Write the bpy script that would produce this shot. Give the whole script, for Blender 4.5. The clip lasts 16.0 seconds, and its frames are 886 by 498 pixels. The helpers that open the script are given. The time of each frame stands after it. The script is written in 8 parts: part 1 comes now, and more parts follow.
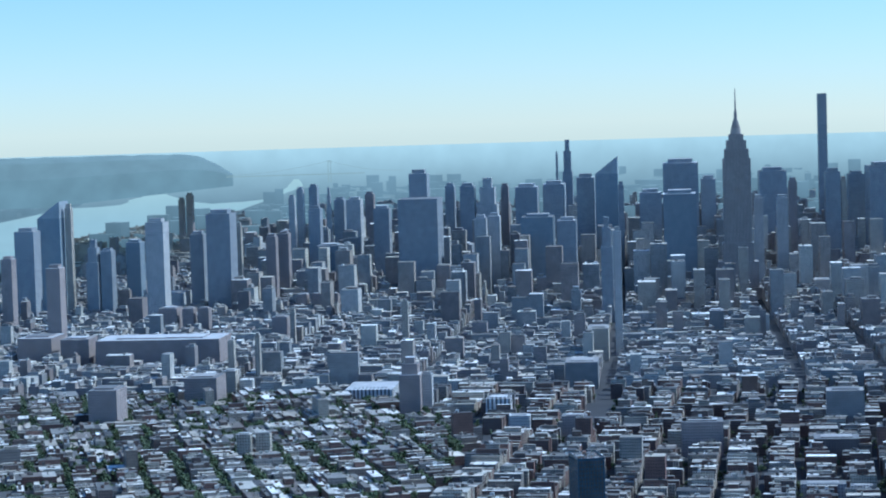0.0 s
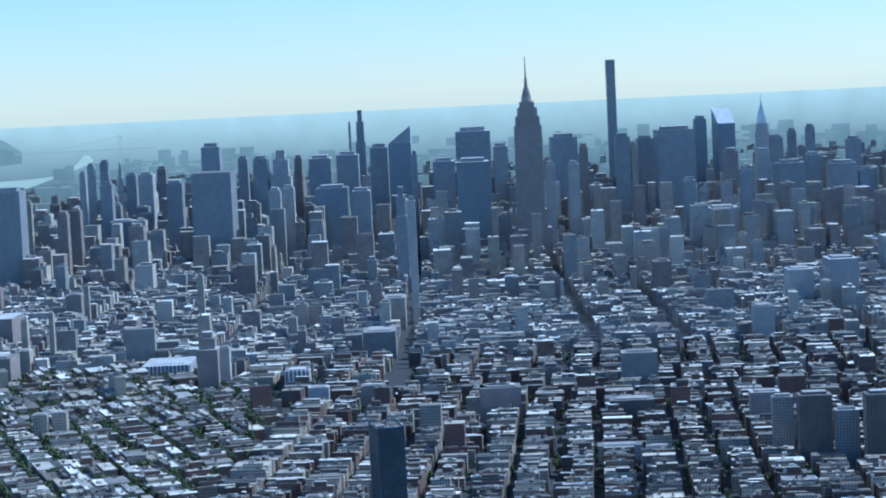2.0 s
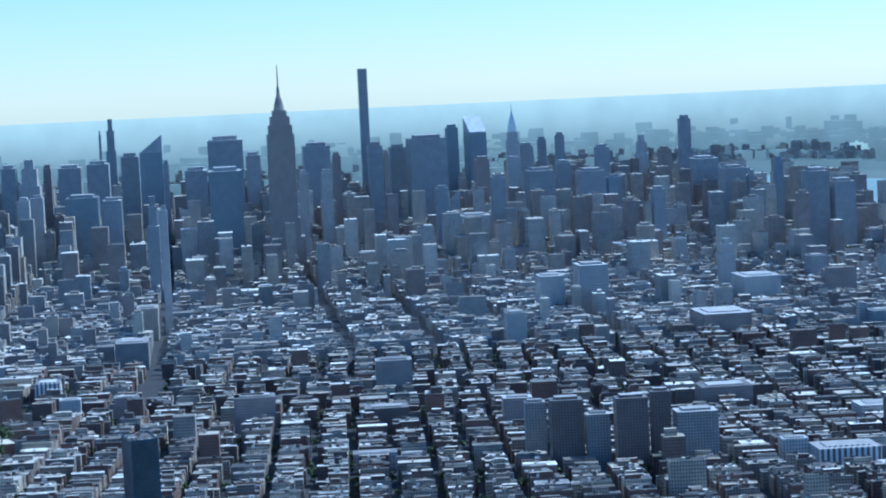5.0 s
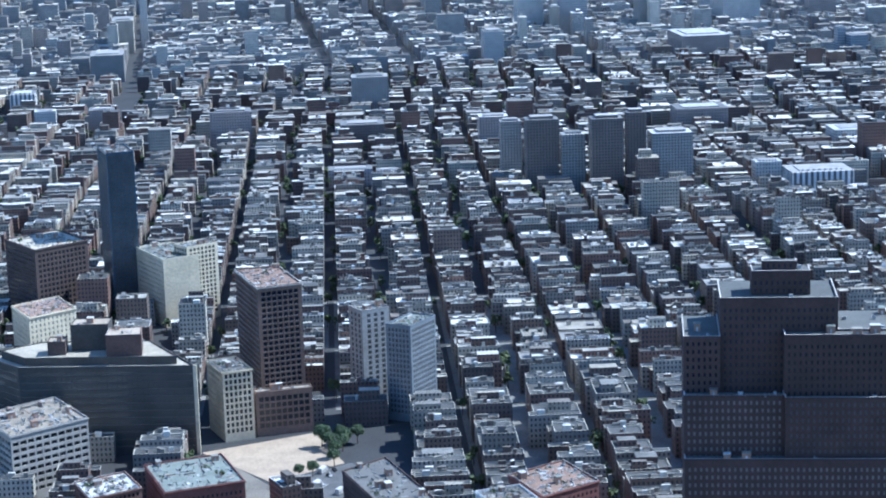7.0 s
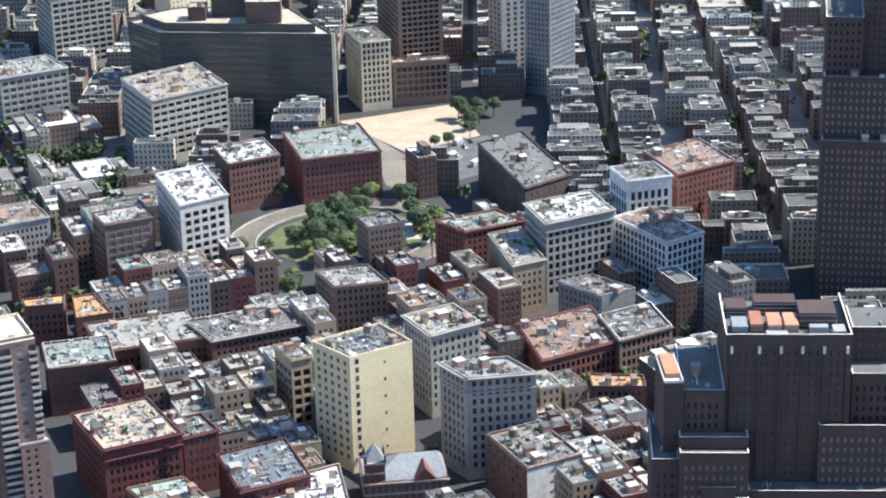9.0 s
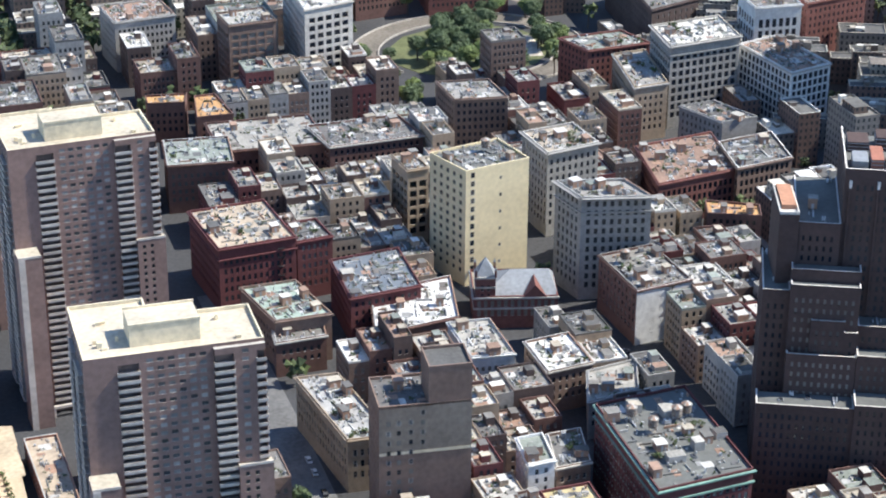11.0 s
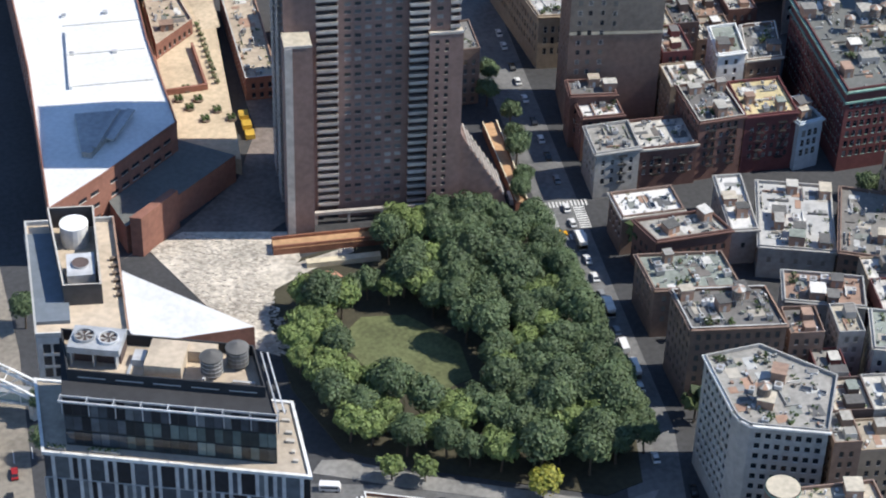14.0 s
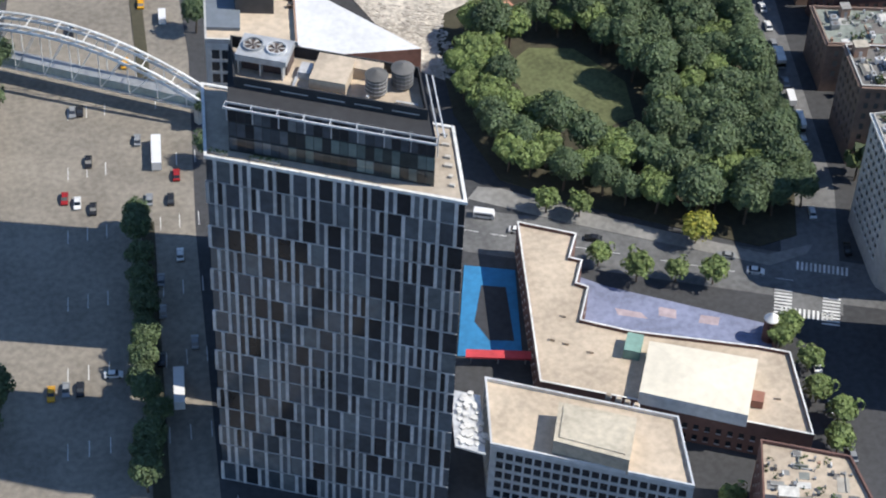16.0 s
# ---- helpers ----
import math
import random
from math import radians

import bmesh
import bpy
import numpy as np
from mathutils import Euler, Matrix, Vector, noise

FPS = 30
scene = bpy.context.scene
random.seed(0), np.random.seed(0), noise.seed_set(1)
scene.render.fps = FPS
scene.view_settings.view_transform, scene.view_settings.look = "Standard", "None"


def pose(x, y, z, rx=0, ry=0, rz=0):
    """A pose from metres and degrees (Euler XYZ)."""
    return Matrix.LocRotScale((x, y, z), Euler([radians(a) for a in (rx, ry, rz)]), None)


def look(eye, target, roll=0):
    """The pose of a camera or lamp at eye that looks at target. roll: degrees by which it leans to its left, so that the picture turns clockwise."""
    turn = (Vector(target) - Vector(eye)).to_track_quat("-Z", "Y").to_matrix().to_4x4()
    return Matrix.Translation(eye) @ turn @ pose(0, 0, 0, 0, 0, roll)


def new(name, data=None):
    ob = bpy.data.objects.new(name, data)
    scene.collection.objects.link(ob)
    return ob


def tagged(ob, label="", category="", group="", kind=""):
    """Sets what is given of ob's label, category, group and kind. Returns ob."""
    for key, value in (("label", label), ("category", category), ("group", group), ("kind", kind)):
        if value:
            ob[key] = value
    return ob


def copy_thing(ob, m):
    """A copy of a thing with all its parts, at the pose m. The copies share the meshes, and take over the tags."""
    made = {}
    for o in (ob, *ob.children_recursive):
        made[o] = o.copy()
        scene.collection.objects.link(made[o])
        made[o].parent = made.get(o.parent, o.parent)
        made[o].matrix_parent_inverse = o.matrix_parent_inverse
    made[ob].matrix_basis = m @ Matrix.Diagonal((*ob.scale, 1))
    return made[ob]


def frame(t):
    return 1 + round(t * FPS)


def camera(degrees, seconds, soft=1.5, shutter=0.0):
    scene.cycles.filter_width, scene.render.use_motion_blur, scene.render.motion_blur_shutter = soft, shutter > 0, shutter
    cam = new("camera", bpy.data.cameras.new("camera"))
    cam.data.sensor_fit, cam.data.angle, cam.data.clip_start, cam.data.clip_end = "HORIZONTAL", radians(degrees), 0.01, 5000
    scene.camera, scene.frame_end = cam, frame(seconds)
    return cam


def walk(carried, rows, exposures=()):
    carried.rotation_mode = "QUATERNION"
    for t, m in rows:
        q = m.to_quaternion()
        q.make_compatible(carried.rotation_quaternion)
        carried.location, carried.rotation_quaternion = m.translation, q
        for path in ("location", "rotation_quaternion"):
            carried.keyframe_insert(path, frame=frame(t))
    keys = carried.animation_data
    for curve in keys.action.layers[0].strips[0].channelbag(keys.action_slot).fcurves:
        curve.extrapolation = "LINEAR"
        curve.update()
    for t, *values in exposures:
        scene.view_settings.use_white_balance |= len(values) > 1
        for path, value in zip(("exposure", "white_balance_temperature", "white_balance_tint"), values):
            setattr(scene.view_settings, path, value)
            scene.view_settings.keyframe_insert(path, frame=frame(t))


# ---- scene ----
# Metres: x to the east, y to the north, z up; the eye is a high window of a tower at the origin.
EYE = (0, 0, 386)


def aim(yaw, pitch, roll):
    return Matrix.Translation(EYE) @ pose(0, 0, 0, 90 + pitch, 0, yaw) @ pose(0, 0, 0, 0, 0, roll)


cam = camera(23.42, 16.0, soft=2.05)
PATH = [
    (0.0, aim(-22.63, -3.31, -1.71)),
    (0.5, aim(-24.22, -2.76, -1.77)),
    (1.0, aim(-25.49, -3.16, -1.70)),
    (1.5, aim(-26.88, -3.80, -1.71)),
    (2.0, aim(-28.09, -4.30, -2.74)),
    (2.5, aim(-29.03, -4.28, -3.33)),
    (3.0, aim(-30.04, -3.88, -2.97)),
    (3.5, aim(-31.28, -3.87, -2.81)),
    (3.7, aim(-31.95, -3.90, -2.81)),
    (5.8, aim(-36.22, -5.47, -2.68)),
    (6.0, aim(-36.60, -6.29, -2.61)),
    (6.5, aim(-36.65, -9.62, -2.51)),
    (7.0, aim(-35.07, -11.95, -1.69)),
    (7.5, aim(-33.24, -13.68, -1.54)),
    (8.0, aim(-31.91, -16.33, -1.72)),
    (8.5, aim(-31.43, -18.74, -1.39)),
    (9.0, aim(-31.02, -20.59, -1.35)),
    (9.2, aim(-30.64, -21.31, -1.24)),
    (11.3, aim(-27.15, -26.71, 0.76)),
    (11.5, aim(-26.85, -27.71, 1.02)),
    (12.0, aim(-25.72, -30.12, 1.18)),
    (12.5, aim(-24.92, -31.70, 1.25)),
    (13.0, aim(-24.37, -33.01, 1.43)),
    (13.5, aim(-23.31, -34.88, 1.72)),
    (14.0, aim(-21.90, -36.92, 1.75)),
    (14.5, aim(-20.31, -38.72, 1.46)),
    (15.0, aim(-18.81, -40.90, 1.57)),
    (15.5, aim(-17.58, -42.71, 2.02)),
    (16.0, aim(-16.59, -44.30, 2.96)),
]


EXPOSURE = [(0.0, -0.22, 4600, 3), (3.7, -0.14, 4500, 3), (5.8, 0.04, 4450, 2), (6.1, 0.15, 4500, 2), (6.5, 0.38, 4600, 3), (7.0, 0.5, 4950, 6), (8.0, 0.68, 5750, 8), (9.0, 0.84, 6150, 9), (11.3, 0.64, 6250, 10), (13.0, 0.36, 6250, 10), (16.0, 0.18, 6300, 10)]
walk(cam, PATH, EXPOSURE)

SUN_AZ, SUN_EL = 108.5, 49.0
world = bpy.data.worlds.new("world")
scene.world = world
world.use_nodes = True
wn = world.node_tree.nodes
sky = wn.new("ShaderNodeTexSky")
sky.sky_type = "NISHITA"
sky.sun_disc = False
sky.sun_elevation = radians(SUN_EL)
sky.sun_rotation = radians(SUN_AZ)
sky.altitude = 100
sky.air_density, sky.dust_density, sky.ozone_density = 1.0, 0.05, 4.0
wn["Background"].inputs["Strength"].default_value = 0.14
world.node_tree.links.new(sky.outputs[0], wn["Background"].inputs[0])
sun_data = bpy.data.lights.new("sun", "SUN")
sun_data.energy, sun_data.angle, sun_data.color = 4.9, radians(0.53), (1.0, 0.93, 0.81)
sun = new("sun", sun_data)
sun.matrix_world = look((0, 0, 900), (-math.sin(radians(SUN_AZ)) * 100, -math.cos(radians(SUN_AZ)) * 100, 900 - 100 * math.tan(radians(SUN_EL))))


# ---- materials ----
MATS = {}


def ramp_mix(nt, fac, a, b):
    m = nt.nodes.new("ShaderNodeMix")
    m.data_type = "RGBA"
    nt.links.new(fac, m.inputs[0])
    for k, c in ((6, a), (7, b)):
        if isinstance(c, tuple):
            m.inputs[k].default_value = (*c, 1)
        else:
            nt.links.new(c, m.inputs[k])
    return m.outputs[2]


def math_node(nt, op, a, b=0.0):
    m = nt.nodes.new("ShaderNodeMath")
    m.operation = op
    for k, v in ((0, a), (1, b)):
        if isinstance(v, (int, float)):
            m.inputs[k].default_value = v
        else:
            nt.links.new(v, m.inputs[k])
    return m.outputs[0]


def noise_fac(nt, scale, lo=0.35, hi=0.65, detail=4):
    co = nt.nodes.new("ShaderNodeNewGeometry").outputs["Position"]
    n = nt.nodes.new("ShaderNodeTexNoise")
    n.inputs["Scale"].default_value, n.inputs["Detail"].default_value = scale, detail
    nt.links.new(co, n.inputs["Vector"])
    r = nt.nodes.new("ShaderNodeMapRange")
    r.inputs[1].default_value, r.inputs[2].default_value = lo, hi
    nt.links.new(n.outputs[0], r.inputs[0])
    return r.outputs[0]


def random_of(nt, islands):
    if islands:
        return nt.nodes.new("ShaderNodeNewGeometry").outputs["Random Per Island"]
    return nt.nodes.new("ShaderNodeObjectInfo").outputs["Random"]


def mat(name, colours, rough=0.8, metal=0.0, grain=0.6, blotch=0.08, bump=0.3, islands=False, spread=0.25, windows=None):
    """A weathered surface: one of the colours for each piece, blotches and grain of real size, and windows in metres where a wall is far off."""
    if name in MATS:
        return MATS[name]
    m = bpy.data.materials.new(name)
    m.use_nodes = True
    nt = m.node_tree
    bs = nt.nodes["Principled BSDF"]
    rnd = random_of(nt, islands)
    if len(colours) > 1:
        cr = nt.nodes.new("ShaderNodeValToRGB")
        cr.color_ramp.interpolation = "CONSTANT"
        while len(cr.color_ramp.elements) < len(colours):
            cr.color_ramp.elements.new(0.5)
        for i, c in enumerate(colours):
            cr.color_ramp.elements[i].position = i / len(colours)
            cr.color_ramp.elements[i].color = (*c, 1)
        nt.links.new(rnd, cr.inputs[0])
        col = cr.outputs[0]
    else:
        rgb = nt.nodes.new("ShaderNodeRGB")
        rgb.outputs[0].default_value = (*colours[0], 1)
        col = rgb.outputs[0]
    hsv = nt.nodes.new("ShaderNodeHueSaturation")
    nt.links.new(col, hsv.inputs["Color"])
    v1 = math_node(nt, "MULTIPLY", noise_fac(nt, blotch), spread)
    v2 = math_node(nt, "MULTIPLY", noise_fac(nt, grain, detail=6), spread)
    r2 = math_node(nt, "MULTIPLY", math_node(nt, "FRACT", math_node(nt, "MULTIPLY", rnd, 37.7)), spread)
    val = math_node(nt, "ADD", math_node(nt, "ADD", v1, v2), math_node(nt, "ADD", r2, 1.0 - 1.5 * spread))
    nt.links.new(val, hsv.inputs["Value"])
    out, rgh = hsv.outputs[0], None
    if windows:
        pu, pv, fu, fv, glass = windows
        uv = nt.nodes.new("ShaderNodeUVMap")
        sep = nt.nodes.new("ShaderNodeSeparateXYZ")
        nt.links.new(uv.outputs[0], sep.inputs[0])
        cu = math_node(nt, "FRACT", math_node(nt, "DIVIDE", sep.outputs[0], pu))
        cv = math_node(nt, "FRACT", math_node(nt, "DIVIDE", sep.outputs[1], pv))
        inu = math_node(nt, "LESS_THAN", math_node(nt, "ABSOLUTE", math_node(nt, "SUBTRACT", cu, 0.5)), fu / 2)
        inv = math_node(nt, "LESS_THAN", math_node(nt, "ABSOLUTE", math_node(nt, "SUBTRACT", cv, 0.5)), fv / 2)
        k = math_node(nt, "MULTIPLY", inu, inv)
        k = math_node(nt, "MULTIPLY", k, math_node(nt, "GREATER_THAN", sep.outputs[0], 0.0))
        out = ramp_mix(nt, k, out, glass)
        rr = nt.nodes.new("ShaderNodeMapRange")
        rr.inputs[3].default_value, rr.inputs[4].default_value = rough, 0.12
        nt.links.new(k, rr.inputs[0])
        rgh = rr.outputs[0]
    nt.links.new(out, bs.inputs["Base Color"])
    if rgh:
        nt.links.new(rgh, bs.inputs["Roughness"])
    else:
        bs.inputs["Roughness"].default_value = rough
    bs.inputs["Metallic"].default_value = metal
    if bump:
        bn = nt.nodes.new("ShaderNodeTexNoise")
        bn.inputs["Scale"].default_value = 2.2
        nt.links.new(nt.nodes.new("ShaderNodeNewGeometry").outputs["Position"], bn.inputs["Vector"])
        bp = nt.nodes.new("ShaderNodeBump")
        bp.inputs["Strength"].default_value, bp.inputs["Distance"].default_value = bump, 0.05
        nt.links.new(bn.outputs[0], bp.inputs["Height"])
        nt.links.new(bp.outputs[0], bs.inputs["Normal"])
    MATS[name] = m
    return m


GLASS = mat("window_glass", [(0.02, 0.026, 0.032), (0.045, 0.05, 0.055), (0.018, 0.023, 0.032), (0.22, 0.21, 0.19), (0.035, 0.04, 0.05), (0.10, 0.10, 0.095)], rough=0.08, bump=0, spread=0.2)
ASPHALT = mat("asphalt", [(0.055, 0.056, 0.06)], rough=0.85, blotch=0.02, spread=0.3)
PAVING = mat("paving", [(0.21, 0.205, 0.195)], rough=0.9, spread=0.3)
CONCRETE_ROAD = mat("worn_concrete_road", [(0.20, 0.178, 0.148)], rough=0.9, blotch=0.05, spread=0.35)
ROOFS = mat("roof_membranes", [(0.44, 0.42, 0.37), (0.22, 0.215, 0.20), (0.68, 0.66, 0.60), (0.08, 0.08, 0.08), (0.38, 0.345, 0.285), (0.13, 0.127, 0.118), (0.54, 0.50, 0.42), (0.10, 0.098, 0.094), (0.30, 0.29, 0.27), (0.17, 0.15, 0.13), (0.76, 0.75, 0.71), (0.20, 0.19, 0.17)], rough=0.85, islands=True, spread=0.35)
HOUSE_COLOURS = [(0.190, 0.115, 0.092), (0.250, 0.210, 0.170), (0.150, 0.098, 0.082), (0.310, 0.290, 0.255), (0.185, 0.130, 0.104), (0.380, 0.345, 0.285), (0.118, 0.092, 0.083), (0.205, 0.190, 0.175), (0.160, 0.122, 0.104), (0.480, 0.440, 0.360)]
WALLS = mat("far_walls", HOUSE_COLOURS, islands=True, windows=(2.6, 3.3, 0.4, 0.5, (0.05, 0.056, 0.062)))
WALLS_ONE = mat("row_walls", HOUSE_COLOURS, windows=(2.6, 3.3, 0.4, 0.5, (0.05, 0.056, 0.062)))
# paler than the nearer walls: the lift of haze is put into these colours
MID_WALLS = mat("pale_city_walls", [(0.44, 0.39, 0.32), (0.32, 0.28, 0.26), (0.55, 0.52, 0.46), (0.29, 0.29, 0.28), (0.39, 0.34, 0.29), (0.26, 0.22, 0.20), (0.50, 0.48, 0.44), (0.35, 0.34, 0.32), (0.62, 0.58, 0.49), (0.34, 0.285, 0.25)], islands=True, windows=(2.8, 3.4, 0.45, 0.5, (0.13, 0.14, 0.145)), bump=0)
LEAF = mat("leaves", [(0.062, 0.09, 0.034), (0.045, 0.068, 0.028), (0.085, 0.112, 0.04), (0.055, 0.08, 0.034), (0.07, 0.095, 0.036)], rough=0.7, islands=True, spread=0.4, bump=0)
BARK = mat("bark", [(0.10, 0.075, 0.055)], rough=0.95)


# ---- building blocks ----
def squeeze(x, y, z):
    """Draws the land past 3.2 km closer along the line of sight, so that all of it lies within 4.85 km."""
    r = math.hypot(x, y)
    if r <= 3200:
        return (x, y, z)
    k = (3200 + 1650 * (1 - math.exp(-(r - 3200) / 1650))) / r
    return (x * k, y * k, 386 + (z - 386) * k)


class Buf:
    """Gathers faces with a material slot and wall coordinates in metres for one mesh."""

    def __init__(self):
        self.v, self.f, self.m, self.uv = [], [], [], []

    def face(self, pts, m=0, uv=None):
        n = len(self.v)
        self.v.extend(pts)
        self.f.append(tuple(range(n, n + len(pts))))
        self.m.append(m)
        self.uv.extend(uv or [(-1.0, -1.0)] * len(pts))

    def prism(self, poly, z0, z1, m=0, top=None, wall_uv=False, bottom=False):
        n0, n = len(self.v), len(poly)
        self.v.extend((x, y, z0) for x, y in poly)
        self.v.extend((x, y, z1) for x, y in poly)
        for i in range(n):
            j = (i + 1) % n
            self.f.append((n0 + i, n0 + j, n0 + n + j, n0 + n + i))
            self.m.append(m)
            if wall_uv:
                w = math.dist(poly[i], poly[j])
                self.uv.extend([(0.01, z0), (w, z0), (w, z1), (0.01, z1)])
            else:
                self.uv.extend([(-1.0, -1.0)] * 4)
        if top is not None:
            self.f.append(tuple(range(n0 + n, n0 + 2 * n)))
            self.m.append(top)
            self.uv.extend([(-1.0, -1.0)] * n)
        if bottom:
            self.f.append(tuple(range(n0 + n - 1, n0 - 1, -1)))
            self.m.append(m)
            self.uv.extend([(-1.0, -1.0)] * n)

    def box(self, c, size, rot=0.0, z0=0.0, m=0, top=None):
        self.prism(rect(c[0], c[1], size[0], size[1], rot), z0, z0 + size[2], m, m if top is None else top)

    def mesh(self, name, mats, warp=False, smooth=False):
        me = bpy.data.meshes.new(name)
        me.from_pydata([squeeze(*p) for p in self.v] if warp else self.v, [], self.f)
        for m in mats:
            me.materials.append(m)
        me.polygons.foreach_set("material_index", self.m)
        me.uv_layers.new(name="UVMap").data.foreach_set("uv", [c for p in self.uv for c in p])
        if smooth:
            me.polygons.foreach_set("use_smooth", [True] * len(self.f))
        me.update()
        return me

    def obj(self, name, mats, parent=None, label="", warp=False, smooth=False):
        o = new(name, self.mesh(name, mats, warp, smooth))
        if parent:
            o.parent = parent
        if label:
            o["label"] = label
        return o


def rect(x, y, w, d, rot=0.0):
    """Corners, anticlockwise, of a w by d rectangle round (x, y); rot: the compass bearing of its depth."""
    a = radians(rot)
    ux, uy, vx, vy = math.cos(a), -math.sin(a), math.sin(a), math.cos(a)
    return [(x + ux * i * w / 2 + vx * j * d / 2, y + uy * i * w / 2 + vy * j * d / 2) for i, j in ((-1, -1), (1, -1), (1, 1), (-1, 1))]


def inset(poly, k):
    n, out = len(poly), []
    for i in range(n):
        a, b, c = Vector(poly[i - 1]), Vector(poly[i]), Vector(poly[(i + 1) % n])
        e, g = (b - a).normalized(), (c - b).normalized()
        ne, ng = Vector((-e.y, e.x)), Vector((-g.y, g.x))
        h = (ne + ng)
        h = h / max(0.3, h.length_squared) * 2
        out.append(tuple(b + h * k))
    return out


def inside(p, poly):
    x, y, hit = p[0], p[1], False
    for i in range(len(poly)):
        (x0, y0), (x1, y1) = poly[i - 1], poly[i]
        if (y0 > y) != (y1 > y) and x < (x1 - x0) * (y - y0) / (y1 - y0) + x0:
            hit = not hit
    return hit


KEEP_CLEAR = []  # footprints that the filling rows of houses leave free


def clear(poly, grow=2.0):
    p = inset(poly, -grow)
    xs, ys = [a for a, _ in p], [b for _, b in p]
    KEEP_CLEAR.append((min(xs), max(xs), min(ys), max(ys), p))


def is_free(poly):
    cx, cy = sum(a for a, _ in poly) / len(poly), sum(b for _, b in poly) / len(poly)
    pts = [(cx, cy)] + [((a + cx) / 2, (b + cy) / 2) for a, b in poly] + list(poly)
    for x0, x1, y0, y1, p in KEEP_CLEAR:
        for q in pts:
            if x0 < q[0] < x1 and y0 < q[1] < y1 and inside(q, p):
                return False
    return True


# ---- houses with real openings ----
def brick(name, c, **k):
    return mat(name, [c], rough=0.9, spread=k.pop("spread", 0.22), **k)


FRAME_PAINT = mat("window_frame_paint", [(0.45, 0.44, 0.42), (0.12, 0.12, 0.12), (0.6, 0.6, 0.58)], rough=0.6, bump=0)
COPING = mat("pale_coping", [(0.46, 0.43, 0.385)], rough=0.85)
METAL = mat("galvanised_metal", [(0.45, 0.46, 0.47), (0.6, 0.6, 0.6), (0.3, 0.31, 0.32)], rough=0.55, metal=0.3, bump=0)
TANK_WOOD = mat("weathered_tank_wood", [(0.17, 0.13, 0.10)], rough=0.95)
ROOF_ONE = mat("roof_sheet", [(0.36, 0.345, 0.31), (0.19, 0.18, 0.165), (0.56, 0.54, 0.49), (0.10, 0.098, 0.094), (0.33, 0.285, 0.225), (0.155, 0.15, 0.14), (0.43, 0.385, 0.31), (0.23, 0.255, 0.225), (0.30, 0.20, 0.15), (0.13, 0.125, 0.12), (0.62, 0.60, 0.56), (0.26, 0.25, 0.23)], rough=0.85, grain=0.8, blotch=0.12, spread=0.3)
GEAR = mat("roof_gear", [(0.40, 0.40, 0.385), (0.26, 0.26, 0.25), (0.55, 0.54, 0.51), (0.12, 0.12, 0.12), (0.33, 0.21, 0.15), (0.36, 0.33, 0.28), (0.20, 0.21, 0.19), (0.16, 0.145, 0.13)], rough=0.7, islands=True)
PLANTS = mat("roof_plants", [(0.06, 0.10, 0.03), (0.09, 0.12, 0.04), (0.05, 0.075, 0.03)], rough=0.8, islands=True, bump=0)
PANES = {}
BUDGET = {"panes": 760}


def pane_mesh(w, h):
    """A sash window: glass, a frame and a meeting rail, facing -y, its middle at the origin."""
    key = (round(w, 2), round(h, 2))
    if key not in PANES:
        b = Buf()
        b.face([(-w / 2, 0, -h / 2), (w / 2, 0, -h / 2), (w / 2, 0, h / 2), (-w / 2, 0, h / 2)], 0)
        k = 0.09
        for x0, x1, z0, z1 in ((-w / 2, -w / 2 + k, -h / 2, h / 2), (w / 2 - k, w / 2, -h / 2, h / 2), (-w / 2 + k, w / 2 - k, -h / 2, -h / 2 + k), (-w / 2 + k, w / 2 - k, h / 2 - k, h / 2), (-w / 2 + k, w / 2 - k, -k / 2, k / 2)):
            b.face([(x0, -0.05, z0), (x1, -0.05, z0), (x1, -0.05, z1), (x0, -0.05, z1)], 1)
        PANES[key] = b.mesh("window", [GLASS, FRAME_PAINT])
    return PANES[key]


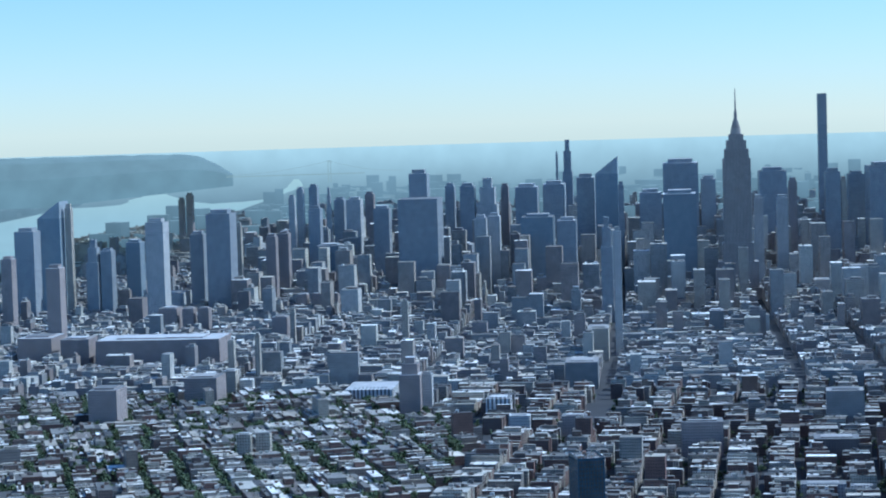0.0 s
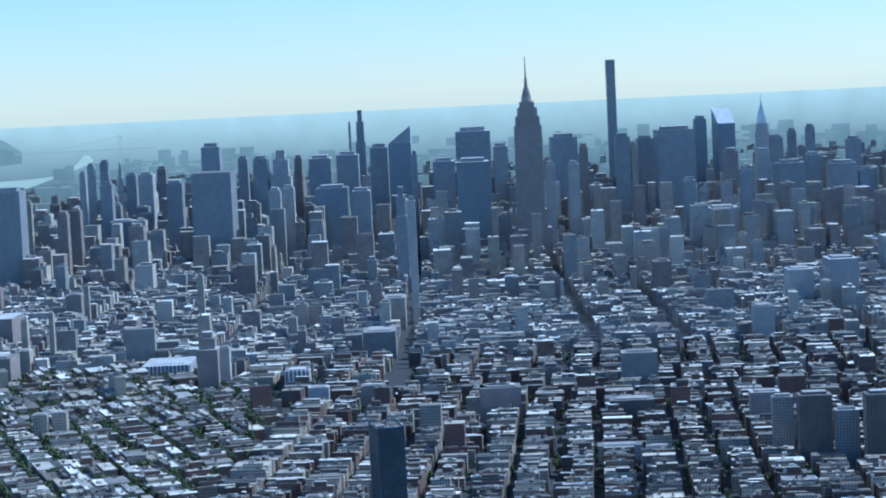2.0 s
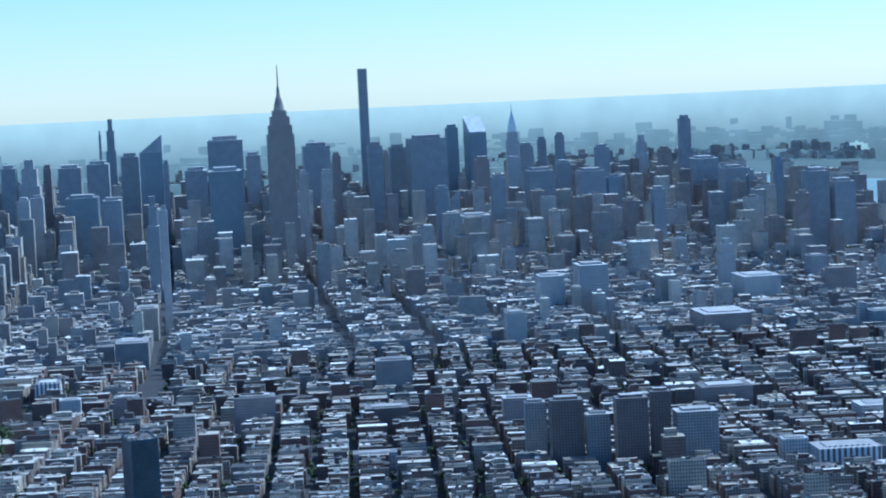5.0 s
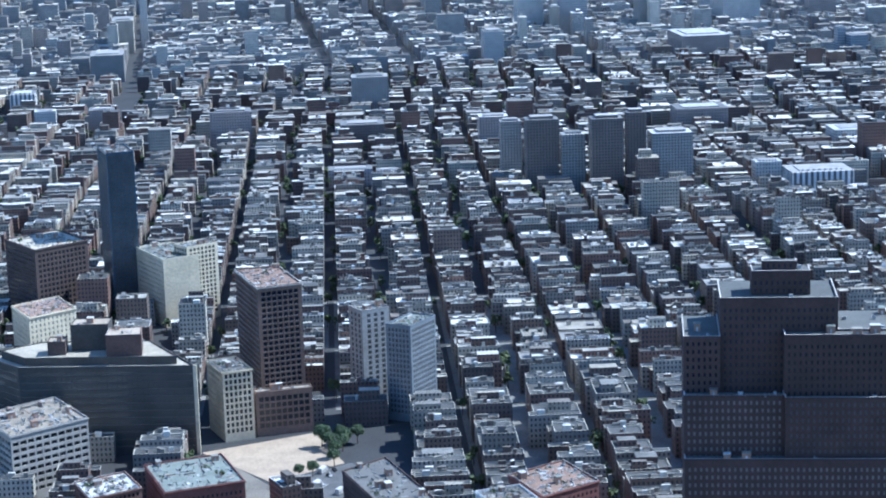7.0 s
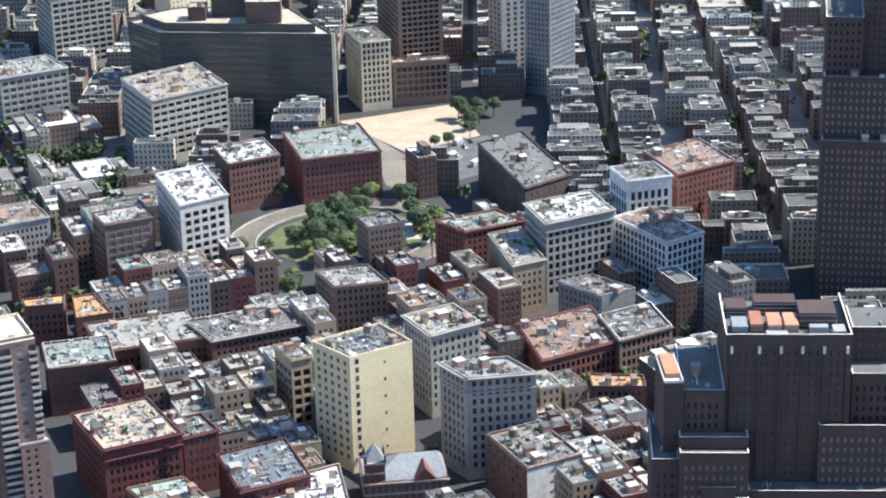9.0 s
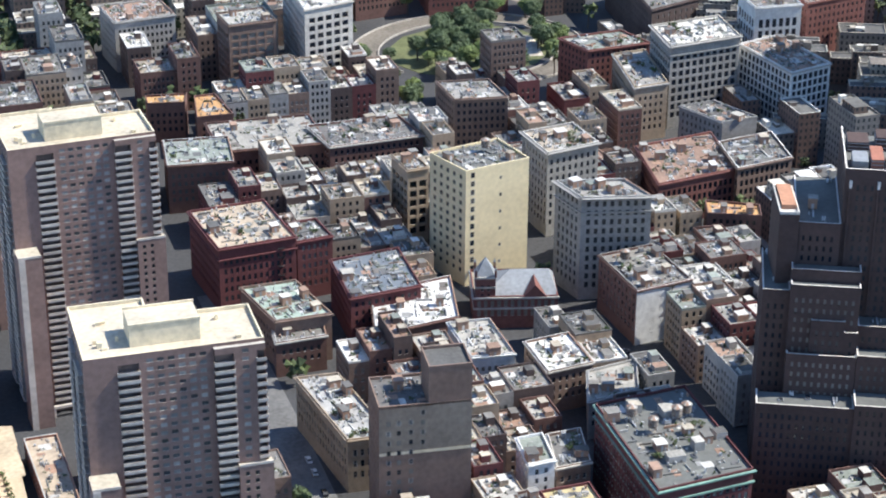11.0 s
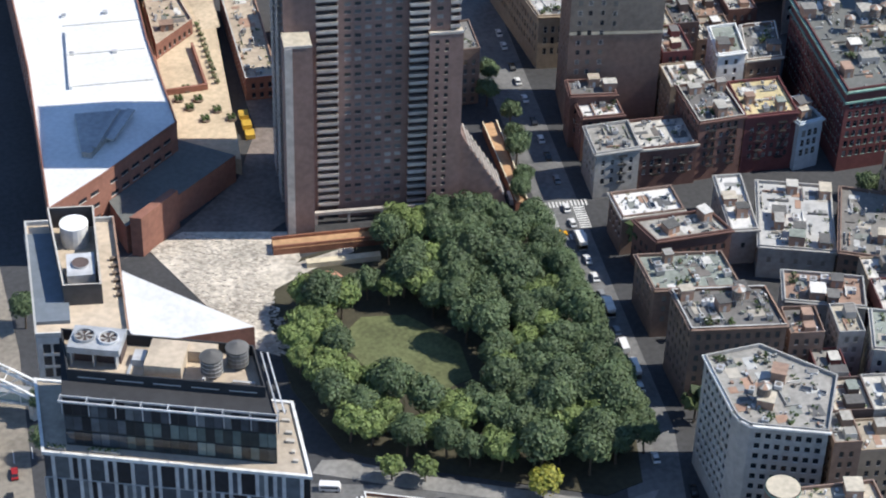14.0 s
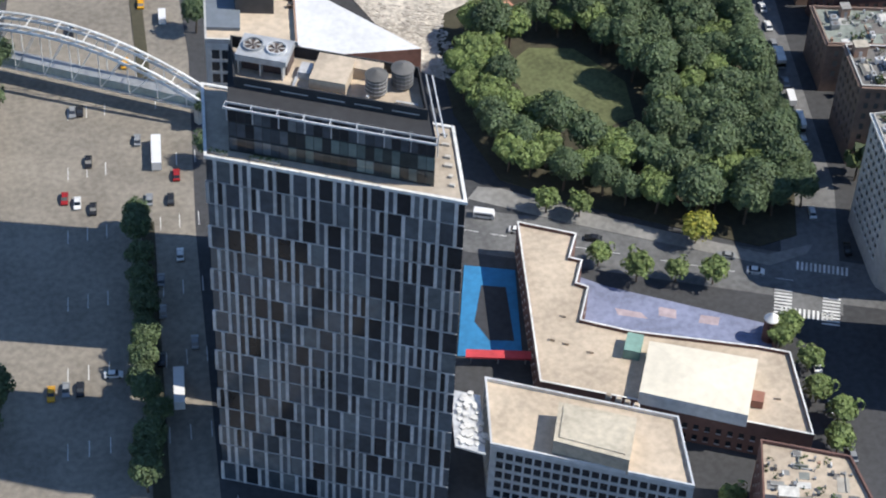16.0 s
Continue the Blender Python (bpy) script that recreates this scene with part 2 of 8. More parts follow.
def openings(b, glass, p, q, z0, z1, pitch, win, recess, holder, single, lead=0.0):
    """One wall from p to q with a grid of recessed windows between z0 and z1; the glass goes into its own mesh or single windows."""
    p, q = Vector(p), Vector(q)
    L = (q - p).length
    e = (q - p) / L
    n = Vector((e.y, -e.x))
    cols = int((L - 0.9) / pitch[0])
    rows = max(0, int((z1 - z0 - 0.3) / pitch[1]))
    def pt(u, z, k=0.0):
        a = p + e * u - n * k
        return (a.x, a.y, z)
    if cols < 1 or rows < 1:
        b.face([pt(0, z0), pt(L, z0), pt(L, z1), pt(0, z1)], 0)
        return
    w, h = min(win[0], pitch[0] - 0.5), min(win[1], pitch[1] - 0.5)
    side = (L - cols * pitch[0]) / 2
    us = [side + pitch[0] * (i + 0.5) for i in range(cols)]
    bottom = z0 + (pitch[1] - h) * 0.55
    last = 0.0
    for u in us + [None]:
        r = L if u is None else u - w / 2
        b.face([pt(last, z0), pt(r, z0), pt(r, z1), pt(last, z1)], 0)
        if u is not None:
            last = u + w / 2
    turn = math.atan2(e.y, e.x)
    for u in us:
        a, c, zl = u - w / 2, u + w / 2, z0
        for k in range(rows):
            s0 = bottom + k * pitch[1]
            s1 = s0 + h
            b.face([pt(a, zl), pt(c, zl), pt(c, s0), pt(a, s0)], 0)
            b.face([pt(a, s0), pt(c, s0), pt(c, s0, recess), pt(a, s0, recess)], 1)
            b.face([pt(a, s0), pt(a, s0, recess), pt(a, s1, recess), pt(a, s1)], 0)
            b.face([pt(c, s0, recess), pt(c, s0), pt(c, s1), pt(c, s1, recess)], 0)
            b.face([pt(a, s1, recess), pt(c, s1, recess), pt(c, s1), pt(a, s1)], 0)
            zl = s1
            if single and BUDGET["panes"] > 0:
                BUDGET["panes"] -= 1
                o = new("window", pane_mesh(w, h))
                o.parent = holder
                m = p + e * u - n * recess
                o.matrix_basis = pose(m.x, m.y, (s0 + s1) / 2, 0, 0, math.degrees(turn))
            else:
                glass.face([pt(a, s0, recess), pt(c, s0, recess), pt(c, s1, recess), pt(a, s1, recess)], 0)
        b.face([pt(a, zl), pt(c, zl), pt(c, z1), pt(a, z1)], 0)


def outline_mid(poly):
    return sum(a for a, _ in poly) / len(poly), sum(c for _, c in poly) / len(poly)


def faces_us(p, q):
    n = Vector((q[1] - p[1], p[0] - q[0]))
    return n.dot(Vector((-(p[0] + q[0]) / 2, -(p[1] + q[1]) / 2))) > 0


def heap(b, x, y, z, r, rnd, n, m=0, flat=0.6):
    """Leafy scraps heaped round a place."""
    for _ in range(n):
        c = Vector((x + rnd.uniform(-r, r), y + rnd.uniform(-r, r), z + rnd.uniform(0.1, r * flat)))
        u = Vector((rnd.gauss(0, 1), rnd.gauss(0, 1), rnd.gauss(0, 1))).normalized()
        v = u.orthogonal()
        w, s = u.cross(v), rnd.uniform(0.25, 0.5) * min(1.0, r)
        pts = [c + v * s, c + (w * 0.87 - v * 0.5) * s, c + (-w * 0.87 - v * 0.5) * s, c + u * s]
        n0 = len(b.v)
        b.v.extend(tuple(k) for k in pts)
        for f in ((0, 1, 3), (1, 2, 3), (2, 0, 3), (1, 0, 2)):
            b.f.append(tuple(n0 + k for k in f))
            b.m.append(m)
            b.uv.extend([(-1.0, -1.0)] * 3)


def roof_gear(holder, poly, z, rnd, amount, gear=None, green=0.15):
    """Stair heads, coolers, hatches, ducts and a few planters on a flat roof, each a part."""
    mid = outline_mid(poly)
    rot = 90 - math.degrees(math.atan2(poly[3][1] - poly[0][1], poly[3][0] - poly[0][0])) if len(poly) > 3 else 0
    inner = inset(poly, 1.6)
    xs, ys = [a for a, _ in inner], [c for _, c in inner]
    done = []
    for k in range(amount):
        for _ in range(12):
            c = (rnd.uniform(min(xs), max(xs)), rnd.uniform(min(ys), max(ys)))
            if inside(c, inner) and all(math.dist(c, d) > 3.0 for d in done):
                break
        else:
            continue
        done.append(c)
        kind = rnd.random()
        b = Buf()
        if kind < 0.25:
            w, d, h = rnd.uniform(2.4, 4.5), rnd.uniform(2.4, 5), rnd.uniform(2.4, 3.8)
            b.box(c, (w, d, h), rot, z, 0)
            b.box(c, (w + 0.4, d + 0.4, 0.2), rot, z + h, 1)
            door = Vector(c) + Vector((-math.sin(radians(rot)), -math.cos(radians(rot)))) * (d / 2 + 0.03)
            b.box(tuple(door), (0.9, 0.08, 2.0), rot, z, 2)
            b.obj("stair_head", [gear or GEAR, ROOF_ONE, METAL], holder)
        elif kind < 0.55:
            w, d, h = rnd.uniform(1.0, 2.4), rnd.uniform(1.0, 2.2), rnd.uniform(0.8, 1.6)
            for i in (-1, 1):
                s = Vector((math.cos(radians(rot)), -math.sin(radians(rot)))) * i * w * 0.35
                b.box((c[0] + s.x, c[1] + s.y), (0.15, d, 0.3), rot, z, 0)
            b.box(c, (w, d, h), rot, z + 0.3, 0)
            ring = [(c[0] + 0.35 * min(w, d) * math.cos(a * 0.785), c[1] + 0.35 * min(w, d) * math.sin(a * 0.785)) for a in range(8)]
            b.prism(ring, z + 0.3 + h, z + 0.42 + h, 1, 1)
            b.obj("air_cooler", [METAL, GEAR], holder)
        elif kind < 0.72:
            w, d = rnd.uniform(1.0, 2.0), rnd.uniform(1.2, 3.5)
            b.box(c, (w, d, 0.45), rot, z, 0)
            b.prism(inset(rect(c[0], c[1], w, d, rot), 0.12), z + 0.45, z + 0.55, 1, 1)
            b.obj("skylight", [METAL, GLASS], holder)
        elif kind < 0.72 + green:
            for _ in range(rnd.randint(2, 4)):
                a = (c[0] + rnd.uniform(-2.5, 2.5), c[1] + rnd.uniform(-2.5, 2.5))
                if inside(a, inner):
                    b = Buf()
                    b.box(a, (0.9, 0.9, 0.5), rot, z, 1)
                    heap(b, a[0], a[1], z + 0.5, rnd.uniform(0.6, 1.2), rnd, 14, 0, 1.2)
                    b.obj("planter", [PLANTS, TANK_WOOD], holder)
        else:
            for _ in range(rnd.randint(2, 4)):
                a = (c[0] + rnd.uniform(-1.5, 1.5), c[1] + rnd.uniform(-1.5, 1.5))
                ring = [(a[0] + 0.25 * math.cos(k * 1.047), a[1] + 0.25 * math.sin(k * 1.047)) for k in range(6)]
                b.prism(ring, z, z + rnd.uniform(0.6, 1.6), 0, 0)
            b.box(c, (0.5, rnd.uniform(3, 6), 0.5), rot, z + 0.15, 0)
            b.obj("vent_duct", [METAL], holder)["kind"] = "stuff"


def roof_litter(holder, poly, z, rnd, n):
    """Low walls, ducts, hatches, decks and tubs too small to pick apart, on one roof."""
    inner = inset(poly, 1.0)
    xs, ys = [a for a, _ in inner], [c for _, c in inner]
    rot = 90 - math.degrees(math.atan2(poly[-1][1] - poly[0][1], poly[-1][0] - poly[0][0]))
    b = Buf()
    for _ in range(n):
        c = (rnd.uniform(min(xs), max(xs)), rnd.uniform(min(ys), max(ys)))
        if not inside(c, inner):
            continue
        k = rnd.random()
        if k < 0.3:
            b.box(c, (rnd.uniform(0.3, 0.9), rnd.uniform(0.3, 1.2), rnd.uniform(0.3, 1.2)), rot, z, rnd.choice((0, 0, 1)))
        elif k < 0.5:
            q = rect(c[0], c[1], rnd.uniform(1.5, 4.5), rnd.uniform(1.5, 5.0), rot)
            if all(inside(p, inner) for p in q):
                b.prism(q, z, z + rnd.uniform(0.03, 0.12), 0, 0)
        elif k < 0.65:
            w, d = (rnd.uniform(2.5, 7), 0.3) if rnd.random() < 0.5 else (0.3, rnd.uniform(2.5, 7))
            q = rect(c[0], c[1], w, d, rot)
            if all(inside(p, inner) for p in q):
                b.prism(q, z, z + rnd.uniform(0.3, 0.9), 0, 0)
        elif k < 0.8:
            heap(b, c[0], c[1], z, rnd.uniform(0.4, 0.9), rnd, 7, 2, 1.0)
        else:
            r = rnd.uniform(0.12, 0.4)
            b.prism([(c[0] + r * math.cos(i * 1.047), c[1] + r * math.sin(i * 1.047)) for i in range(6)], z, z + rnd.uniform(0.4, 1.5), 1, 1)
    if b.f:
        b.obj("roof_litter", [GEAR, METAL, PLANTS], holder)["kind"] = "stuff"


def water_tank(x, y, z, r=1.8, h=3.2, label="wooden rooftop water tank with a conical lid on steel legs", wood=None):
    t = tagged(new("water_tank"), label, "water tank", group="rooftop water tanks")
    t.location = (x, y, z)
    for i in range(4):
        b = Buf()
        a = math.pi / 4 + i * math.pi / 2
        b.box((r * 0.75 * math.cos(a), r * 0.75 * math.sin(a)), (0.2, 0.2, 2.2), 0, 0)
        b.obj("leg", [METAL], t)
    b = Buf()
    ring = [(r * math.cos(k * math.pi / 8), r * math.sin(k * math.pi / 8)) for k in range(16)]
    b.prism(ring, 2.2, 2.2 + h, 0, 0, bottom=True)
    for k in range(4):
        b.prism([(a * 1.02, c * 1.02) for a, c in ring], 2.4 + k * h / 4, 2.5 + k * h / 4, 1, 1)
    b.obj("barrel", [wood or TANK_WOOD, METAL], t)
    b = Buf()
    for k in range(16):
        a, c = ring[k], ring[(k + 1) % 16]
        b.face([(a[0] * 1.08, a[1] * 1.08, 2.2 + h), (c[0] * 1.08, c[1] * 1.08, 2.2 + h), (0, 0, 2.2 + h + r * 0.55)])
    b.obj("lid", [wood or GEAR], t)
    return t


def shell(holder, poly, z0, h, wall, sill, roof, pitch, win, recess, blank, single, ground_floor, parapet, cornice, trim):
    """Walls with windows, a roof sheet, a parapet and cornices of one mass of a building, as parts of holder."""
    b, glass = Buf(), Buf()
    n = len(poly)
    for i in range(n):
        p, q = poly[i], poly[(i + 1) % n]
        if i in blank or not faces_us(p, q):
            b.face([(*p, z0), (*q, z0), (*q, h), (*p, h)], 0)
        else:
            z = z0
            if ground_floor and z0 < 1:
                openings(b, glass, p, q, z0, z0 + ground_floor, (pitch[0] * 1.25, ground_floor), (pitch[0] * 0.95, ground_floor - 1.0), recess + 0.2, holder, False)
                z = z0 + ground_floor
            openings(b, glass, p, q, z, h, pitch, win, recess, holder, single)
    inner = inset(poly, 0.4)
    b.obj("wall", [wall, sill], holder)
    if glass.f:
        o = glass.obj("window_panes", [GLASS], holder)
        o["kind"] = "stuff"
    r = Buf()
    r.face([(*p, h - 0.02) for p in inner], 0)
    r.obj("roof", [roof], holder)
    if parapet:
        c = Buf()
        out = inset(poly, -0.06)
        for i in range(n):
            j = (i + 1) % n
            a0, a1, b0, b1 = out[i], out[j], inner[i], inner[j]
            c.face([(*a0, h), (*a1, h), (*a1, h + parapet), (*a0, h + parapet)], 0)
            c.face([(*a0, h + parapet), (*a1, h + parapet), (*b1, h + parapet), (*b0, h + parapet)], 1)
            c.face([(*b1, h - 0.02), (*b0, h - 0.02), (*b0, h + parapet), (*b1, h + parapet)], 0)
            c.face([(*a1, h), (*a0, h), (*b0, h), (*b1, h)], 0)
        k = int(poly[0][0] * 7 + poly[0][1] * 3) % 5
        c.obj("parapet", [wall, (wall, roof, trim, wall, GEAR)[k]], holder)
    for lvl, out in cornice:
        for i in range(n):
            p, q = poly[i], poly[(i + 1) % n]
            if i in blank or not faces_us(p, q):
                continue
            L = math.dist(p, q)
            e = Vector((q[0] - p[0], q[1] - p[1])) / L
            nn = Vector((e.y, -e.x))
            mid = Vector(((p[0] + q[0]) / 2, (p[1] + q[1]) / 2)) + nn * out / 2
            c = Buf()
            rot = math.degrees(math.atan2(nn.x, nn.y))
            c.prism(rect(mid.x, mid.y, L + 2 * out * 0.9, out, rot)[::1], h - lvl, h - lvl + 0.5, 0, 0, bottom=True)
            c.prism(rect(mid.x - nn.x * out * 0.2, mid.y - nn.y * out * 0.2, L + out, out * 0.6, rot), h - lvl - 0.35, h - lvl, 0, None, bottom=True)
            c.obj("cornice", [trim], holder)


def house(name, label, poly, h, wall, category="building", roof=None, trim=None, pitch=(2.7, 3.6), win=(1.25, 2.0), recess=0.28, blank=(), single=True, ground_floor=4.6, parapet=1.0, cornice=((0.0, 0.7),), gear=6, tanks=0, seed=0, z0=0.0, holder=None, keep=True, green=0.15, sill=None):
    """A whole building: poly anticlockwise from its front left corner."""
    rnd = random.Random(seed * 7 + int(poly[0][0] * 3 + poly[0][1]))
    t = holder or tagged(new(name), label, category)
    if keep:
        clear(poly, 1.0)
    trim = trim or (COPING if seed % 5 == 0 else wall)
    roof = roof or ROOF_ONE
    shell(t, poly, z0, h, wall, sill or trim, roof, pitch, win, recess, blank, single, ground_floor, parapet, cornice, trim)
    if gear:
        roof_gear(t, poly, h, rnd, int(gear * 1.1), green=green)
    if gear:
        area = 0.5 * abs(sum(poly[i - 1][0] * poly[i][1] - poly[i][0] * poly[i - 1][1] for i in range(len(poly))))
        roof_litter(t, poly, h, rnd, min(230, int(area / 4.5)))
    for _ in range(tanks):
        m, p = outline_mid(poly), rnd.choice(poly[2:])
        k = rnd.uniform(0.2, 0.6)
        water_tank(m[0] + (p[0] - m[0]) * k, m[1] + (p[1] - m[1]) * k, h)
    return t


RED_DARK = brick("dark_red_brick", (0.125, 0.042, 0.043))
RED_OLD = brick("old_red_brick", (0.155, 0.085, 0.07))
RED_STATION = brick("bright_red_brick", (0.19, 0.08, 0.068))
BROWN_PLAIN = brick("brown_brick", (0.21, 0.145, 0.115))
BROWN_DARK = brick("dark_brown_brick", (0.10, 0.072, 0.065))
TOWER_BRICK = brick("tower_brown_brick", (0.225, 0.15, 0.13))
TAN_BRICK = brick("tan_brick", (0.33, 0.26, 0.19))
GREY_STUCCO = brick("grey_stucco", (0.36, 0.35, 0.33))
GREY_STONE = brick("grey_stone", (0.33, 0.32, 0.30))
GREY_CONCRETE = brick("grey_concrete", (0.34, 0.32, 0.29))
IRON_BLUE = brick("pale_blue_iron_paint", (0.42, 0.47, 0.50))
WHITE_WALL = brick("white_painted_wall", (0.66, 0.66, 0.64))
WHITE_BRICK = brick("off_white_brick", (0.55, 0.53, 0.49))
YELLOW_WALL = brick("yellow_painted_wall", (0.74, 0.63, 0.40), spread=0.10)
CREAM_WALL = brick("cream_wall", (0.66, 0.58, 0.42))
DARK_FRONT = brick("dark_bronze_front", (0.075, 0.07, 0.068))
BLUE_GLASS = mat("blue_glass_cladding", [(0.06, 0.10, 0.14)], rough=0.2, bump=0)
PALE_PANEL = mat("pale_blue_grey_panels", [(0.17, 0.19, 0.21)], rough=0.4, bump=0)
COPPER = mat("green_copper", [(0.20, 0.33, 0.28)], rough=0.7)
YELLOW_ROOF = mat("yellow_roof_paint", [(0.55, 0.46, 0.26)], rough=0.85, spread=0.2)
WHITE_ROOF = mat("white_roof_coat", [(0.62, 0.61, 0.59)], rough=0.8, spread=0.18)
PALE_ROOF = mat("pale_grey_roof", [(0.42, 0.415, 0.40)], rough=0.85, spread=0.18)
GREEN_ROOF = mat("verdigris_roof", [(0.33, 0.41, 0.35)], rough=0.85, spread=0.2)
BLUE_ROOF = mat("slate_blue_roof", [(0.15, 0.175, 0.205)], rough=0.85, spread=0.15)
CREAM_ROOF = mat("cream_gravel_roof", [(0.50, 0.445, 0.35)], rough=0.95, spread=0.25)
SAND_ROOF = mat("sand_gravel_roof", [(0.46, 0.38, 0.29)], rough=0.95, spread=0.25)
STEEL_WHITE = mat("white_painted_steel", [(0.72, 0.71, 0.68)], rough=0.5, bump=0)
SLATE = mat("slate_roof", [(0.27, 0.29, 0.31)], rough=0.7)

DARK_ROOF = mat("dark_tar_roof", [(0.13, 0.135, 0.128)], rough=0.9, spread=0.2)


# ---- far towers ----
def far_mat(name, c, pu, pv, fu, fv, glass, rough=0.7):
    return mat(name, [c], rough=rough, windows=(pu, pv, fu, fv, glass), bump=0, spread=0.2)


# most of these colours are lifted to stand in for haze
FAR = {
    "brick": far_mat("far_brick", (0.34, 0.285, 0.26), 3.0, 3.3, 0.42, 0.5, (0.11, 0.12, 0.13)),
    "stone": far_mat("far_stone", (0.52, 0.51, 0.485), 3.0, 3.6, 0.42, 0.55, (0.17, 0.18, 0.19)),
    "cream": far_mat("far_cream", (0.48, 0.43, 0.35), 3.2, 3.5, 0.4, 0.5, (0.08, 0.08, 0.08)),
    "dark": far_mat("far_dark", (0.36, 0.37, 0.38), 2.4, 3.8, 0.6, 0.55, (0.17, 0.20, 0.225), 0.4),
    "glass": far_mat("far_glass", (0.34, 0.37, 0.39), 2.0, 3.8, 0.8, 0.75, (0.19, 0.24, 0.28), 0.3),
    "grey": far_mat("far_grey_brick", (0.30, 0.295, 0.285), 3.0, 2.9, 0.5, 0.5, (0.12, 0.125, 0.13)),
    "brown": far_mat("far_brown_brick", (0.16, 0.135, 0.125), 3.0, 2.9, 0.5, 0.5, (0.09, 0.09, 0.095)),
    "limestone": far_mat("far_limestone", (0.38, 0.335, 0.30), 3.0, 3.6, 0.42, 1.0, (0.20, 0.19, 0.185)),
    "white": far_mat("far_white", (0.70, 0.70, 0.69), 5.5, 90.0, 0.5, 1.0, (0.14, 0.15, 0.16)),
}
FAR_ROOF = mat("far_roof", [(0.36, 0.35, 0.34), (0.5, 0.5, 0.5), (0.2, 0.2, 0.2)], rough=0.9, bump=0)
KINDS = {"grey": ("grey brick", "apartment slab"), "brown": ("dark brown brick", "apartment slab"), "brick": ("brown brick", "apartment tower"), "stone": ("pale grey stone", "office tower"), "cream": ("cream stone", "tower"), "dark": ("dark glass and steel", "office tower"), "glass": ("blue-grey glass", "office tower"), "white": ("white fluted stone", "slab")}


def far_tower(x, y, w, d, rot, h, style, top="flat", label=""):
    what, kind = KINDS[style]
    t = tagged(new("high_rise"), label or f"{what} {kind} with {'stepped' if top == 'step' else 'flat'} top", "tower", group="distant towers")
    deep = d * (0.0 if top == "wedge" or math.hypot(x, y) < 2650 else 0.9)
    x, y, d = x + math.sin(radians(rot)) * deep / 2, y + math.cos(radians(rot)) * deep / 2, d + deep
    base = rect(x, y, w, d, rot)
    clear(base, 4)
    def put(poly, z0, z1, name, m):
        b = Buf()
        b.prism(poly, z0, z1, 0, 1, wall_uv=True)
        b.obj(name, [m, FAR_ROOF], t, warp=True)
    m = FAR[style]
    if top == "step":
        put(base, 0, h * 0.72, "wall", m)
        put(rect(x, y, w * 0.76, d * 0.76, rot), h * 0.72, h * 0.9, "upper_wall", m)
        put(rect(x, y, w * 0.45, d * 0.45, rot), h * 0.9, h, "crown", m)
    elif top == "wedge":
        b = Buf()
        p, z = base, h - 44
        b.prism(p, 0, z, 0, None, wall_uv=True)
        b.face([(*p[1], z), (*p[2], z), (*p[2], h)], 0)
        b.face([(*p[2], z), (*p[3], z), (*p[3], h), (*p[2], h)], 0)
        b.face([(*p[3], z), (*p[0], z), (*p[3], h)], 0)
        b.obj("wall", [m], t, warp=True)
        b = Buf()
        b.face([(*p[0], z), (*p[1], z), (*p[2], h), (*p[3], h)], 0)
        # plain white colour stands in for sun glare off the metal slope
        b.obj("roof", [mat("glare_white_metal_slope", [(0.9, 0.9, 0.88)], rough=0.5, metal=0.0, bump=0)], t, warp=True)
    elif top == "slant":
        b = Buf()
        b.prism(base, 0, h * 0.86, 0, None, wall_uv=True)
        p = base
        z = h * 0.86
        b.face([(*p[0], z), (*p[1], z), (*p[1], h)], 0)
        b.face([(*p[1], z), (*p[2], z), (*p[2], h), (*p[1], h)], 0)
        b.face([(*p[2], z), (*p[3], z), (*p[2], h)], 0)
        b.obj("wall", [m], t, warp=True)
        b = Buf()
        b.face([(*p[0], z), (*p[1], h), (*p[2], h), (*p[3], z)], 0)
        b.obj("roof", [m], t, warp=True)
    elif top == "plain":
        put(base, 0, h, "wall", m)
    else:
        put(base, 0, h * 0.965, "wall", m)
        put(rect(x, y, w * 0.7, d * 0.6, rot), h * 0.965, h, "plant_room", m)
    return t


def spire_tower():
    """The stepped limestone skyscraper with its mast."""
    t = tagged(new("spire_skyscraper"), "famous stepped limestone skyscraper with tall mast", "tower")
    x, y, rot = 2319, 3936, 28.4
    m = FAR["limestone"]
    for w, d, z0, z1, n in ((110, 56, 0, 25, "base"), (84, 52, 25, 80, "lower_wall"), (66, 48, 80, 120, "lower_wall"), (58, 44, 120, 298, "shaft"), (51, 38, 298, 318, "shaft"), (42, 32, 318, 336, "crown"), (31, 26, 336, 349, "crown")):
        b = Buf()
        b.prism(rect(x, y, w, d, rot), z0, z1, 0, 1, wall_uv=True)
        b.obj(n, [m, FAR_ROOF], t, warp=True)
    for r0, r1, z0, z1, n in ((11.5, 10, 349, 362, "drum"), (9.5, 5.5, 362, 378, "dome"), (4.2, 3.0, 378, 398, "mast_foot"), (1.9, 0.8, 398, 445, "mast")):
        b = Buf()
        for k in range(10):
            a0, a1 = k * math.pi / 5, (k + 1) * math.pi / 5
            b.face([(x + r0 * math.cos(a0), y + r0 * math.sin(a0), z0), (x + r0 * math.cos(a1), y + r0 * math.sin(a1), z0), (x + r1 * math.cos(a1), y + r1 * math.sin(a1), z1), (x + r1 * math.cos(a0), y + r1 * math.sin(a0), z1)], 0)
        b.obj(n, [m], t, warp=True)
    clear(rect(x, y, 120, 60, rot), 10)


